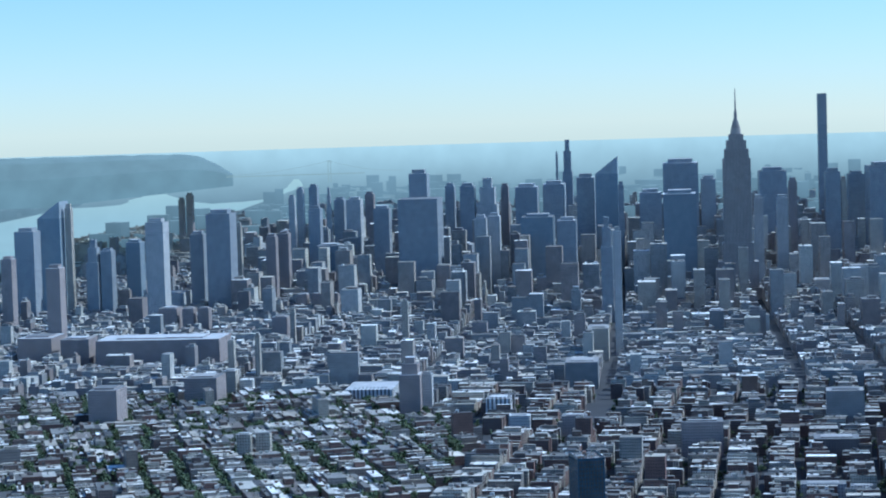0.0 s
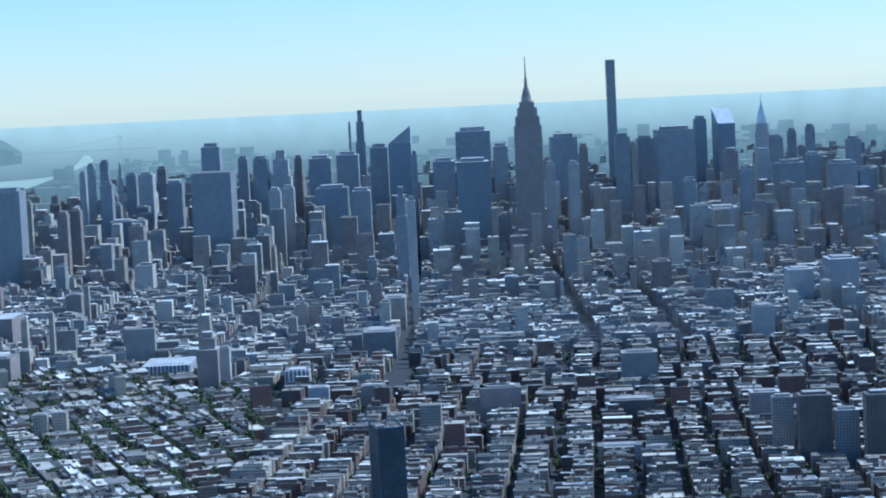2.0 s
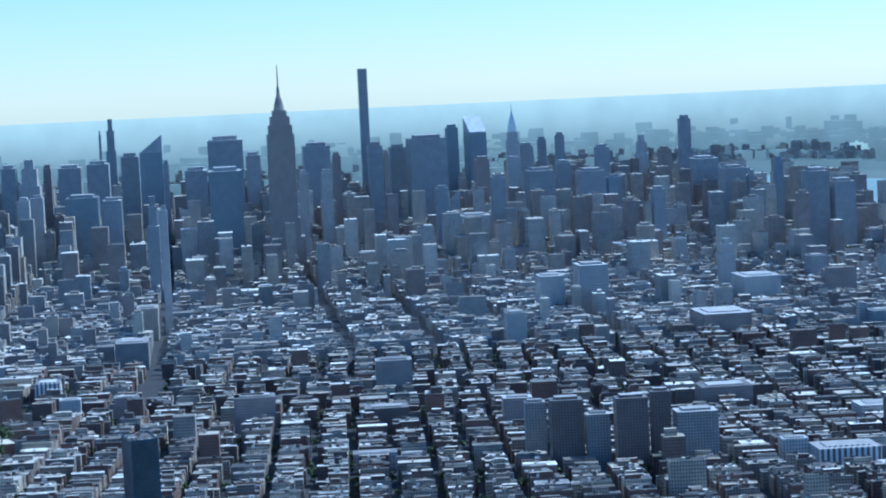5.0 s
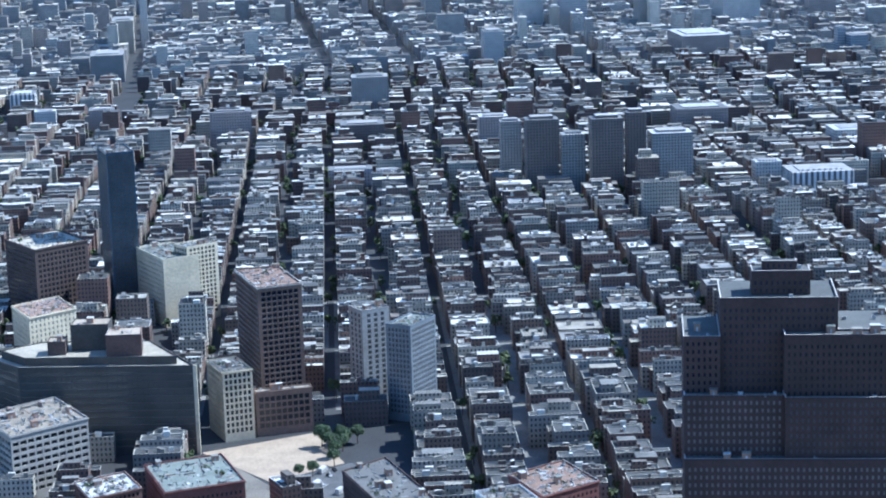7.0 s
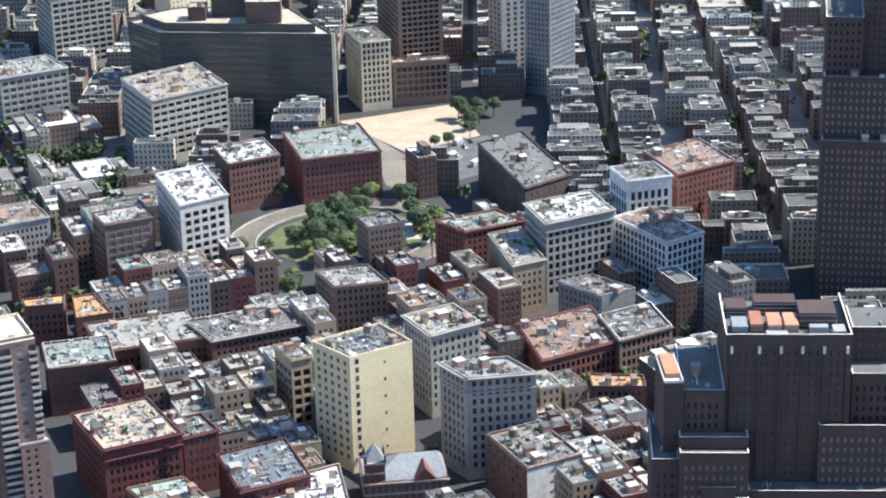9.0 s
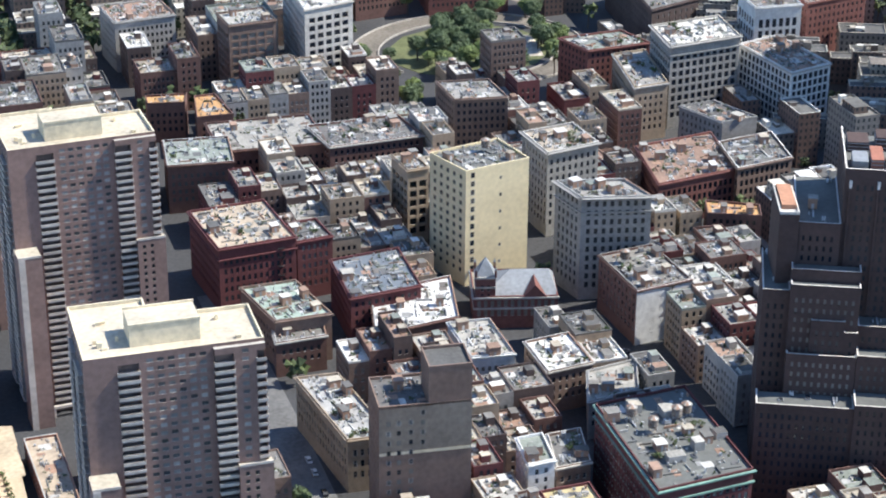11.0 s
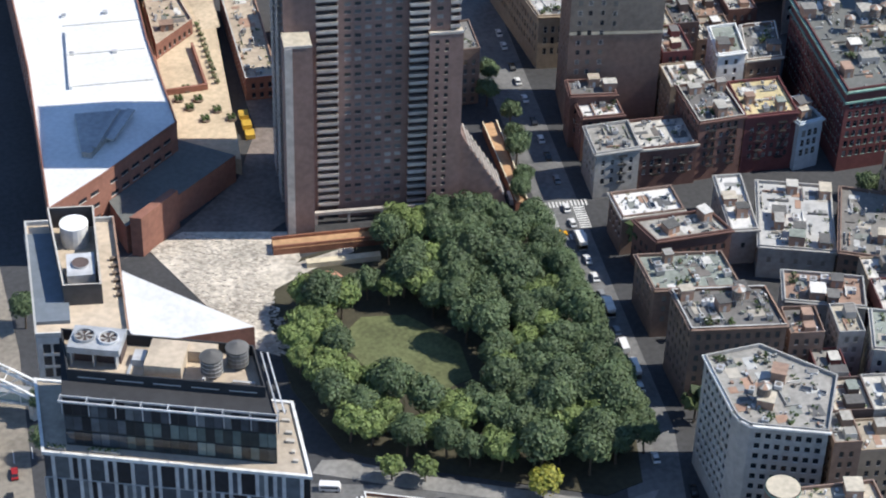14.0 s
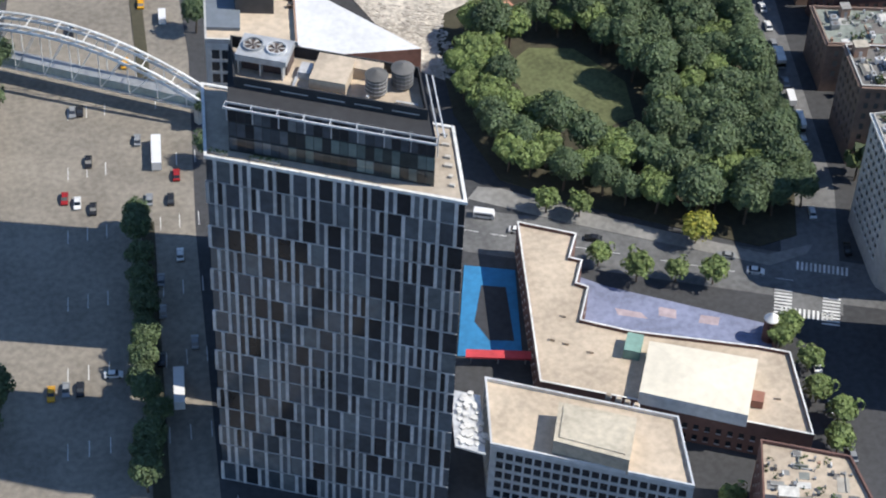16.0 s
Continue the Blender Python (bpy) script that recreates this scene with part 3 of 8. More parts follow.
def deco_tower():
    """The slim tower with a curved crown and needle."""
    t = tagged(new("needle_skyscraper"), "slim pale skyscraper with curved metal crown and needle", "tower")
    x, y, rot = 3371, 4522, 28.4
    for w, z0, z1, n in ((44, 0, 150, "lower_wall"), (32, 150, 235, "shaft"), (26, 235, 255, "shoulder")):
        b = Buf()
        b.prism(rect(x, y, w, w, rot), z0, z1, 0, 1, wall_uv=True)
        b.obj(n, [FAR["stone"], FAR_ROOF], t, warp=True)
    prof = [(13, 255), (11.5, 268), (9, 280), (6, 292), (3.2, 302), (1.6, 310), (0.3, 332)]
    b = Buf()
    for (r0, z0), (r1, z1) in zip(prof, prof[1:]):
        for k in range(8):
            a0, a1 = k * math.pi / 4, (k + 1) * math.pi / 4
            b.face([(x + r0 * math.cos(a0), y + r0 * math.sin(a0), z0), (x + r0 * math.cos(a1), y + r0 * math.sin(a1), z0), (x + r1 * math.cos(a1), y + r1 * math.sin(a1), z1), (x + r1 * math.cos(a0), y + r1 * math.sin(a0), z1)], 0)
    b.obj("crown", [mat("crown_steel", [(0.5, 0.52, 0.54)], rough=0.3, metal=0.8, bump=0)], t, warp=True)
    clear(rect(x, y, 50, 50, rot), 8)


spire_tower()
deco_tower()


# ---- ground, water and the distance ----
rings = [0, 60, 150, 300, 500, 800, 1200, 1700, 2300, 2800, 3200, 3400, 3600, 3850, 4100, 4400, 4700, 5050, 5400, 5750, 6100, 6500, 6900, 7400, 8500, 9600, 10800, 12000, 13200, 14400, 15700, 17000, 18500, 20000, 22000, 25000, 30000, 45000]
b = Buf()
SEG = 96
for i in range(len(rings) - 1):
    for j in range(SEG):
        a0, a1 = 2 * math.pi * j / SEG, 2 * math.pi * (j + 1) / SEG
        r0, r1 = rings[i], rings[i + 1]
        q = [(r0 * math.sin(a0), r0 * math.cos(a0), 0), (r0 * math.sin(a1), r0 * math.cos(a1), 0), (r1 * math.sin(a1), r1 * math.cos(a1), 0), (r1 * math.sin(a0), r1 * math.cos(a0), 0)]
        q = q[::-1] if i else [q[3], q[2], q[0]]
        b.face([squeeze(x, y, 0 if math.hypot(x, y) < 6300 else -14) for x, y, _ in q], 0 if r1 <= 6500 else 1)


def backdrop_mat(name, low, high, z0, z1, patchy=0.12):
    """Far distance as a plain glowing backdrop: haze painted into the emission as low and high colours over a span of
    heights, with faint patches.
    """
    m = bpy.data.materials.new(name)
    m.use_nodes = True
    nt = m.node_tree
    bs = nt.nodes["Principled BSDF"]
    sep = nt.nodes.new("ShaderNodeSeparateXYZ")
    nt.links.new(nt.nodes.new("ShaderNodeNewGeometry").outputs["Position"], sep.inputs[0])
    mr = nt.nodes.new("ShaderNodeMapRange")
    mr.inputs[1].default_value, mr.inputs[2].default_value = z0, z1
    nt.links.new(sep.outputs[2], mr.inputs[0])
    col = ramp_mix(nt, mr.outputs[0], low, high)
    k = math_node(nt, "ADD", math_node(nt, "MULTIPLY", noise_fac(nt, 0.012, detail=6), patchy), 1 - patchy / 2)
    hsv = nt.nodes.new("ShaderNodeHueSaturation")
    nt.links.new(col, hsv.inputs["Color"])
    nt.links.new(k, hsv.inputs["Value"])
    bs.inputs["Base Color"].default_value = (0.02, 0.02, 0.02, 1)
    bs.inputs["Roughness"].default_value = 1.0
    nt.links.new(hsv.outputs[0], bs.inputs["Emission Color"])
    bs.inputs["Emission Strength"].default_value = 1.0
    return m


# haze over the far land is painted as emission, paler towards the horizon
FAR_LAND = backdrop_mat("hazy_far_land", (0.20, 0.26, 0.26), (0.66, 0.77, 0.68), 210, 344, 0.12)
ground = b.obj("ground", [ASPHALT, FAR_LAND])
tagged(ground, "dark asphalt streets running out to hazy flat land", "ground", kind="structure")

WATER = mat("river_water", [(0.27, 0.37, 0.39)], rough=0.55, grain=0.05, blotch=0.01, bump=0.05, spread=0.15)

# past 6.6 km the river's pale haze is a glow, not lit water
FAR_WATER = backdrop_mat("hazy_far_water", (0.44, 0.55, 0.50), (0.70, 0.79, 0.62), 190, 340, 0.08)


def water(name, label, left, right):
    """A river between two banks, given as chains of places that run the same way."""
    w = Buf()
    def along(chain, k):
        k *= len(chain) - 1
        i = min(int(k), len(chain) - 2)
        k -= i
        return tuple(chain[i][n] * (1 - k) + chain[i + 1][n] * k for n in (0, 1))
    steps = 60
    for i in range(steps):
        a, c, d, e = along(left, i / steps), along(right, i / steps), along(right, (i + 1) / steps), along(left, (i + 1) / steps)
        for k in range(4):
            def mix(p, q, f):
                return (p[0] + (q[0] - p[0]) * f, p[1] + (q[1] - p[1]) * f, 1.5)
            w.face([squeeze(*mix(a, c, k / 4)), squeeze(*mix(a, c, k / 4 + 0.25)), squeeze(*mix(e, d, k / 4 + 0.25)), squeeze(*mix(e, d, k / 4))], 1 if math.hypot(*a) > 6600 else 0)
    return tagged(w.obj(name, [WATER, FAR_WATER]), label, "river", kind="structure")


water("water", "wide pale blue river under haze", [(-1100, 500), (-1165, 2446), (-300, 5400), (1000, 7900), (1887, 9764), (3171, 12815), (4400, 15700), (4700, 16200), (5000, 16500)], [(-40, 500), (250, 2600), (760, 5200), (1380, 6971), (2032, 7886), (3060, 9907), (4056, 12204), (5217, 14898), (5450, 15600)])
water("water_east", "blue river reach between low far shores", [(3700, 2700), (3880, 3560), (4200, 4200), (4300, 4750), (5000, 5900)], [(5600, 2600), (5400, 4000), (5307, 4702), (5460, 5847), (6000, 6700)])
water("water_bay", "pale inlet among far flat land", [(6600, 7300), (7200, 7600), (7900, 8000)], [(7300, 6600), (7900, 6900), (8700, 7400)])


# ---- distant towers, one by one ----
far_tower(907, 4423, 41, 31, 28.4, 199, "dark")
far_tower(967, 4454, 48, 36, 28.4, 251, "glass", "slant")
# narrow cream block added as the sunlit right side of the slanted tower
far_tower(1001, 4438, 13, 10, 28.4, 245, "cream")
far_tower(828, 4228, 22, 17, 28.4, 153, "brick")
far_tower(789, 3624, 24, 18, 28.4, 168, "brick")
far_tower(1038, 4388, 25, 19, 28.4, 170, "dark", "step")
far_tower(1066, 4381, 24, 18, 28.4, 151, "dark")
far_tower(1147, 4467, 31, 23, 28.4, 162, "glass")
far_tower(1141, 4264, 37, 28, 28.4, 213, "stone")
far_tower(1277, 4430, 29, 21, 28.4, 175, "dark")
far_tower(1297, 4329, 51, 38, 28.4, 223, "dark")
# cream strip added for the bright lit edge of the dark tower beside it
far_tower(1389, 4495, 13, 10, 28.4, 186, "cream")
far_tower(1783, 6258, 19, 15, 28.4, 205, "brick")
far_tower(1759, 6264, 16, 12, 28.4, 192, "brick")
far_tower(1832, 5779, 51, 38, 28.4, 69, "stone")
far_tower(1458, 4477, 22, 17, 28.4, 159, "brick")
far_tower(1516, 4564, 24, 18, 28.4, 160, "brick")
far_tower(1918, 5692, 17, 13, 28.4, 204, "stone")
far_tower(2005, 5874, 19, 14, 28.4, 220, "stone")
far_tower(2042, 5863, 24, 18, 28.4, 227, "dark")
far_tower(2015, 5657, 13, 10, 28.4, 222, "stone", "step")
far_tower(2045, 5652, 29, 22, 28.4, 193, "dark")
far_tower(1815, 5204, 30, 23, 28.4, 189, "dark")
far_tower(1779, 5000, 57, 43, 28.4, 101, "glass")
far_tower(1758, 4779, 44, 33, 28.4, 81, "cream")
far_tower(2050, 5548, 40, 30, 28.4, 195, "stone")
far_tower(2266, 5996, 26, 20, 28.4, 194, "brick")
far_tower(1870, 4867, 38, 28, 28.4, 195, "dark")
far_tower(1746, 4317, 86, 65, 28.4, 228, "dark", "plain")
far_tower(1994, 4929, 45, 34, 28.4, 278, "dark")
far_tower(1920, 4978, 44, 33, 28.4, 61, "brick")
far_tower(2257, 5353, 26, 19, 28.4, 229, "dark")
far_tower(2223, 5155, 38, 28, 28.4, 233, "dark")
far_tower(2273, 5139, 52, 39, 28.4, 244, "stone", "step")
far_tower(2067, 4837, 53, 40, 28.4, 95, "dark")
far_tower(1890, 4314, 26, 19, 28.4, 186, "stone")
far_tower(1938, 4348, 26, 20, 28.4, 188, "stone")
far_tower(2434, 5383, 21, 16, 28.4, 221, "brick")
far_tower(2326, 5008, 57, 43, 28.4, 229, "dark")
far_tower(2054, 4368, 72, 54, 28.4, 180, "glass")
far_tower(2433, 5067, 57, 43, 28.4, 232, "dark")
far_tower(2769, 5671, 29, 22, 28.4, 333, "dark", "step")
far_tower(2781, 5767, 7, 5, 28.4, 299, "stone")
far_tower(1977, 4059, 39, 29, 28.4, 185, "dark")
far_tower(2372, 4758, 44, 33, 28.4, 256, "dark")
far_tower(2352, 4604, 54, 41, 28.4, 300, "glass", "slant")
far_tower(2306, 4442, 13, 10, 28.4, 243, "dark")
far_tower(1858, 3644, 22, 17, 28.4, 202, "dark", "step")
far_tower(1607, 3114, 12, 9, 28.4, 212, "stone")
far_tower(2373, 4423, 51, 38, 28.4, 223, "dark")
far_tower(2636, 4751, 88, 66, 28.4, 284, "dark")
far_tower(2291, 4135, 72, 54, 28.4, 229, "glass")
far_tower(2546, 4599, 35, 27, 28.4, 111, "white")
far_tower(2736, 4787, 37, 27, 28.4, 238, "dark")
far_tower(2403, 3989, 19, 14, 28.4, 217, "stone")
far_tower(2935, 4800, 70, 52, 28.4, 252, "dark")
far_tower(2526, 4092, 24, 18, 28.4, 210, "stone")
far_tower(2810, 4502, 20, 15, 28.4, 233, "brick")
far_tower(3486, 5415, 26, 20, 28.4, 447, "dark", "plain")
far_tower(2977, 4582, 37, 28, 28.4, 250, "dark")
# thin cream block stands in for the dark tower's sunlit side
far_tower(3000, 4568, 13, 10, 28.4, 229, "cream")
far_tower(3220, 4843, 42, 31, 28.4, 232, "dark")
far_tower(742, 3553, 58, 44, 28.4, 54, "brick")
far_tower(796, 3503, 48, 29, 28.4, 52, "brick")
far_tower(907, 3383, 204, 51, 28.4, 55, "brick")
# cream sliver added as the sunlit right end of the long brick block
far_tower(979, 3228, 10, 8, 28.4, 59, "cream")
far_tower(658, 2744, 38, 29, 28.4, 56, "brick")
far_tower(833, 2889, 46, 35, 28.4, 45, "brick")
far_tower(900, 2977, 18, 14, 28.4, 41, "cream")
far_tower(732, 2373, 17, 13, 28.4, 36, "cream")
far_tower(754, 2369, 17, 13, 28.4, 36, "cream")
far_tower(1062, 2830, 68, 51, 28.4, 18, "white")
far_tower(1044, 2631, 28, 21, 28.4, 79, "brick", "step")
far_tower(1071, 2639, 14, 11, 28.4, 57, "stone")
far_tower(1084, 3973, 36, 27, 28.4, 54, "brick")
far_tower(1114, 3943, 22, 16, 28.4, 54, "brick")
far_tower(1138, 3922, 21, 15, 28.4, 54, "brick")
far_tower(1208, 3674, 27, 20, 28.4, 51, "brick")
far_tower(965, 3046, 7, 6, 28.4, 85, "cream")
far_tower(1225, 3653, 9, 7, 28.4, 66, "cream")
far_tower(1355, 3430, 11, 8, 28.4, 88, "cream")
far_tower(1431, 4198, 21, 16, 28.4, 47, "brick")
far_tower(1455, 4178, 21, 16, 28.4, 47, "brick")
far_tower(1483, 4153, 21, 16, 28.4, 47, "brick")
far_tower(1200, 4425, 78, 58, 28.4, 48, "stone")
far_tower(1120, 2515, 31, 23, 28.4, 33, "white")
far_tower(1127, 2306, 30, 22, 28.4, 34, "brick")
far_tower(1550, 3077, 33, 33, 28.4, 55, "cream")
far_tower(1205, 2134, 47, 35, 28.4, 42, "brick")
far_tower(1448, 2202, 35, 26, 28.4, 52, "grey")
far_tower(1872, 3256, 24, 18, 28.4, 51, "grey")
far_tower(1367, 2769, 47, 36, 28.4, 41, "grey")
far_tower(1090, 2385, 26, 20, 28.4, 28, "stone")
far_tower(3163, 4616, 95, 72, 28.4, 259, "dark")
far_tower(3629, 5165, 34, 25, 28.4, 270, "glass")
far_tower(3689, 5134, 49, 150, 28.4, 290, "glass", "wedge")
far_tower(3113, 4305, 33, 25, 28.4, 206, "brick")
far_tower(2687, 3872, 26, 20, 28.4, 166, "dark")
far_tower(2795, 3808, 28, 21, 28.4, 184, "dark")
far_tower(2836, 4036, 19, 14, 28.4, 141, "dark", "slant")
far_tower(2670, 3728, 62, 46, 28.4, 109, "stone")
far_tower(3503, 4638, 34, 26, 28.4, 220, "dark")
far_tower(3900, 5085, 23, 17, 28.4, 219, "dark")
far_tower(3635, 4658, 22, 17, 28.4, 242, "dark")
far_tower(3273, 4184, 31, 23, 28.4, 188, "dark")
far_tower(3728, 4589, 34, 26, 28.4, 204, "dark")
far_tower(3146, 3914, 58, 44, 28.4, 177, "dark")
far_tower(3179, 3874, 31, 23, 28.4, 160, "glass")
far_tower(4264, 5055, 35, 26, 28.4, 205, "stone", "step")
far_tower(2931, 3427, 25, 18, 28.4, 154, "dark")
far_tower(2910, 3439, 13, 10, 28.4, 123, "cream")
far_tower(3925, 4554, 31, 23, 28.4, 187, "brick")
far_tower(3901, 4440, 28, 21, 28.4, 274, "dark")
far_tower(3748, 4191, 61, 46, 28.4, 171, "dark")
far_tower(3510, 3851, 28, 21, 28.4, 167, "dark")
far_tower(2867, 3407, 104, 52, 28.4, 41, "stone")
far_tower(3545, 3824, 38, 28, 28.4, 154, "dark")
far_tower(2991, 3909, 58, 43, 28.4, 187, "dark")
far_tower(3176, 4258, 32, 24, 28.4, 202, "stone")
far_tower(3461, 3618, 18, 13, 28.4, 187, "glass")
far_tower(3036, 3066, 41, 31, 28.4, 189, "dark")
far_tower(3072, 3030, 41, 30, 28.4, 166, "dark")
far_tower(2941, 3009, 21, 16, 28.4, 151, "brick")
far_tower(3393, 3697, 49, 37, 28.4, 170, "dark")
far_tower(3416, 3661, 19, 14, 28.4, 149, "dark")
far_tower(3121, 2849, 68, 51, 28.4, 116, "dark")
far_tower(2523, 2773, 24, 18, 28.4, 97, "stone", "step")
far_tower(2176, 2718, 47, 35, 28.4, 87, "dark")
far_tower(2137, 2778, 40, 30, 28.4, 69, "stone")
far_tower(2128, 2700, 15, 11, 28.4, 54, "cream")
far_tower(2441, 3805, 41, 30, 28.4, 43, "stone")
far_tower(2435, 2601, 62, 47, 28.4, 51, "stone")
far_tower(1845, 2486, 28, 21, 28.4, 54, "stone")
far_tower(2090, 2309, 69, 52, 28.4, 41, "brick")
far_tower(2249, 2188, 12, 9, 28.4, 46, "dark")
far_tower(2256, 2161, 25, 19, 28.4, 36, "glass")
far_tower(2399, 3471, 23, 17, 28.4, 43, "stone")
far_tower(2769, 3178, 24, 18, 28.4, 67, "stone")
far_tower(3163, 3032, 30, 23, 28.4, 60, "dark")
far_tower(2703, 2736, 30, 22, 28.4, 56, "dark")
far_tower(1281, 1701, 21, 16, 31.0, 68, "grey")
far_tower(1277, 1645, 32, 24, 31.0, 77, "brown")
far_tower(1297, 1621, 23, 17, 31.0, 62, "grey")
far_tower(1313, 1589, 31, 23, 31.0, 80, "brown")
far_tower(1340, 1577, 19, 14, 31.0, 84, "brown")
far_tower(1369, 1559, 40, 30, 31.0, 63, "grey")
far_tower(1466, 1455, 60, 45, 31.0, 26, "white")
far_tower(1443, 1501, 26, 20, 31.0, 31, "stone")
far_tower(1678, 1610, 54, 41, 31.0, 26, "stone")
far_tower(1443, 2203, 45, 33, 31.0, 53, "grey")
far_tower(1299, 2002, 49, 37, 31.0, 31, "brown")
far_tower(1384, 1869, 32, 24, 31.0, 44, "brick")
far_tower(1164, 1819, 45, 23, 31.0, 18, "stone")
far_tower(1190, 1790, 22, 17, 31.0, 17, "stone")
far_tower(1204, 2139, 41, 31, 31.0, 42, "brick")
far_tower(1640, 1817, 59, 45, 31.0, 32, "brick")


# ---- single buildings ----

# round the small park
house("loft_building", "dark red brick loft building with green copper cornice", [(324.3, 474.4), (358.2, 471.8), (368.6, 527.3), (334.8, 529.9)], 30, RED_DARK, pitch=(2.3, 3.7), win=(1.35, 2.3), trim=COPPER, cornice=((0.3, 0.9), (4.2, 0.6)), gear=16, tanks=2, seed=1, roof=DARK_ROOF)
SLAB = [(252.8, 527.1), (281.6, 518.9), (287.1, 538.1), (258.3, 546.3)]
slab_house = house("slab_building", "brown brick slab with a blank party wall and taller stair head", SLAB, 51, BROWN_PLAIN, pitch=(3.4, 3.6), win=(1.2, 1.5), single=True, blank=(0,), cornice=(), gear=3, seed=2, green=0.4)
shell(slab_house, [(268.2, 522.7), (281.6, 518.9), (285.3, 531.8), (271.9, 535.6)], 51, 64, BROWN_PLAIN, BROWN_PLAIN, ROOF_ONE, (3.4, 3.6), (1.2, 1.5), 0.2, (0, 1, 2, 3), False, 0, 1.0, (), BROWN_PLAIN)

house("corner_building", "pale grey stuccoed corner tenement", [(244.8, 485.6), (259.2, 484.4), (261.9, 499.3), (247.5, 500.5)], 16.5, GREY_STUCCO, pitch=(3.0, 3.3), gear=4, seed=4)
house("tenement", "red brick walk-up with iron fire escapes", [(260.2, 486.2), (278.5, 483.3), (281.0, 499.1), (262.6, 502.0)], 14.5, RED_OLD, pitch=(2.5, 3.2), gear=3, seed=5)
house("tenement", "dark red brick tenement with pale patched roof", [(279.1, 484.4), (294.2, 483.4), (296.7, 504.9), (281.6, 505.9)], 21.5, RED_OLD, pitch=(2.4, 3.3), gear=7, seed=6)
house("tenement", "dark red brick tenement with a yellow roof terrace", [(294.6, 483.4), (311.6, 480.9), (315.2, 500.8), (298.2, 503.2)], 21.0, RED_DARK, pitch=(2.4, 3.3), gear=6, roof=YELLOW_ROOF, seed=7)
house("iron_front", "narrow pale blue cast-iron front building", [(311.6, 479.0), (320.2, 479.5), (319.3, 493.5), (310.7, 493.0)], 17.5, IRON_BLUE, pitch=(2.2, 3.6), win=(1.5, 2.6), gear=2, seed=8)
house("white_house", "white painted penthouse on the inner block", [(299.7, 513.3), (309.0, 512.3), (313.8, 529.0), (304.5, 529.9)], 25, WHITE_WALL, pitch=(3.2, 3.4), gear=3, seed=9, ground_floor=0)
house("inner_house", "brick house with dark tarred roof behind the row", [(312.9, 517.3), (325.0, 515.9), (333.1, 536.3), (321.0, 537.7)], 18, BROWN_PLAIN, gear=5, seed=10)
house("low_house", "small brick house with a pink roof terrace", [(248.8, 514.6), (263.2, 510.9), (265.4, 519.6), (251.1, 523.3)], 19, RED_OLD, gear=4, seed=11)
house("low_house", "brick house with white tarred roof", [(249.3, 505.8), (262.5, 503.6), (264.3, 514.5), (251.1, 516.7)], 16, RED_OLD, gear=3, seed=12, roof=WHITE_ROOF)
house("corner_warehouse", "long tan brick warehouse with white patched roof", [(257.6, 561.5), (272.3, 557.9), (274.4, 605.3), (259.7, 608.8)], 20, TAN_BRICK, pitch=(2.5, 4.2), win=(1.3, 2.6), gear=14, seed=13, roof=PALE_ROOF)
house("white_backed_building", "red brick building with white painted gable", [(400.4, 608.0), (424.2, 607.1), (427.5, 640.1), (403.7, 641.0)], 23, RED_OLD, pitch=(3.2, 3.4), gear=9, tanks=1, seed=14, green=0.4)
house("fire_station", "red brick station with pale trim and slate roof", [(353.3, 645.9), (385.9, 646.2), (385.6, 670.2), (353.1, 669.9)], 13, RED_STATION, pitch=(2.6, 4.0), win=(1.4, 2.6), gear=0, seed=15, cornice=((0.0, 0.6), (4.5, 0.4)))
house("yellow_building", "tall building with yellow painted blank gable", [(366.0, 682.0), (395.0, 682.6), (393.5, 706.5), (361.8, 705.0)], 50, YELLOW_WALL, pitch=(4.2, 3.7), win=(1.9, 1.9), blank=(0,), cornice=(), gear=8, seed=16, tanks=1, roof=DARK_ROOF)
house("arched_building", "grey stone office block with arched top storey", [(400.9, 651.2), (426.5, 640.4), (425.8, 659.4), (400.2, 670.2)], 44, GREY_STONE, pitch=(3.1, 3.9), win=(1.5, 2.4), cornice=((0.0, 1.6), (6.0, 0.5)), gear=14, seed=17)
house("loft_building", "dark red brick warehouse with corbelled cornice", [(268.8, 702.9), (300.2, 700.1), (302.9, 738.5), (271.4, 741.2)], 28, RED_DARK, pitch=(2.4, 3.9), win=(1.2, 2.3), cornice=((0.0, 0.9), (4.6, 0.7)), gear=10, seed=18, roof=SAND_ROOF)
house("loft_building", "lower red brick warehouse wing with cream roof", [(301.1, 701.0), (316.1, 700.3), (317.0, 718.3), (302.0, 719.0)], 25, RED_DARK, pitch=(2.4, 3.9), win=(1.2, 2.3), gear=5, seed=19)
house("row_house", "brick house with dormered slate roof", [(268.0, 646.2), (287.4, 643.7), (295.2, 667.7), (275.7, 670.2)], 14, RED_OLD, gear=5, seed=20)
house("row_house", "brick house with green copper patched roof", [(270.9, 653.2), (292.5, 649.9), (291.8, 681.9), (270.2, 685.1)], 19, BROWN_PLAIN, gear=8, seed=21, roof=GREEN_ROOF)
house("row_house", "low brick store with white roof", [(303.2, 633.9), (337.5, 633.1), (350.7, 665.4), (316.4, 666.2)], 15, RED_OLD, pitch=(2.3, 3.4), gear=5, seed=22, roof=WHITE_ROOF)
house("row_house", "white painted brick house with blue windows", [(323.8, 597.5), (339.3, 593.2), (344.3, 621.2), (328.8, 625.5)], 18, WHITE_WALL, pitch=(2.4, 3.4), gear=7, seed=23)
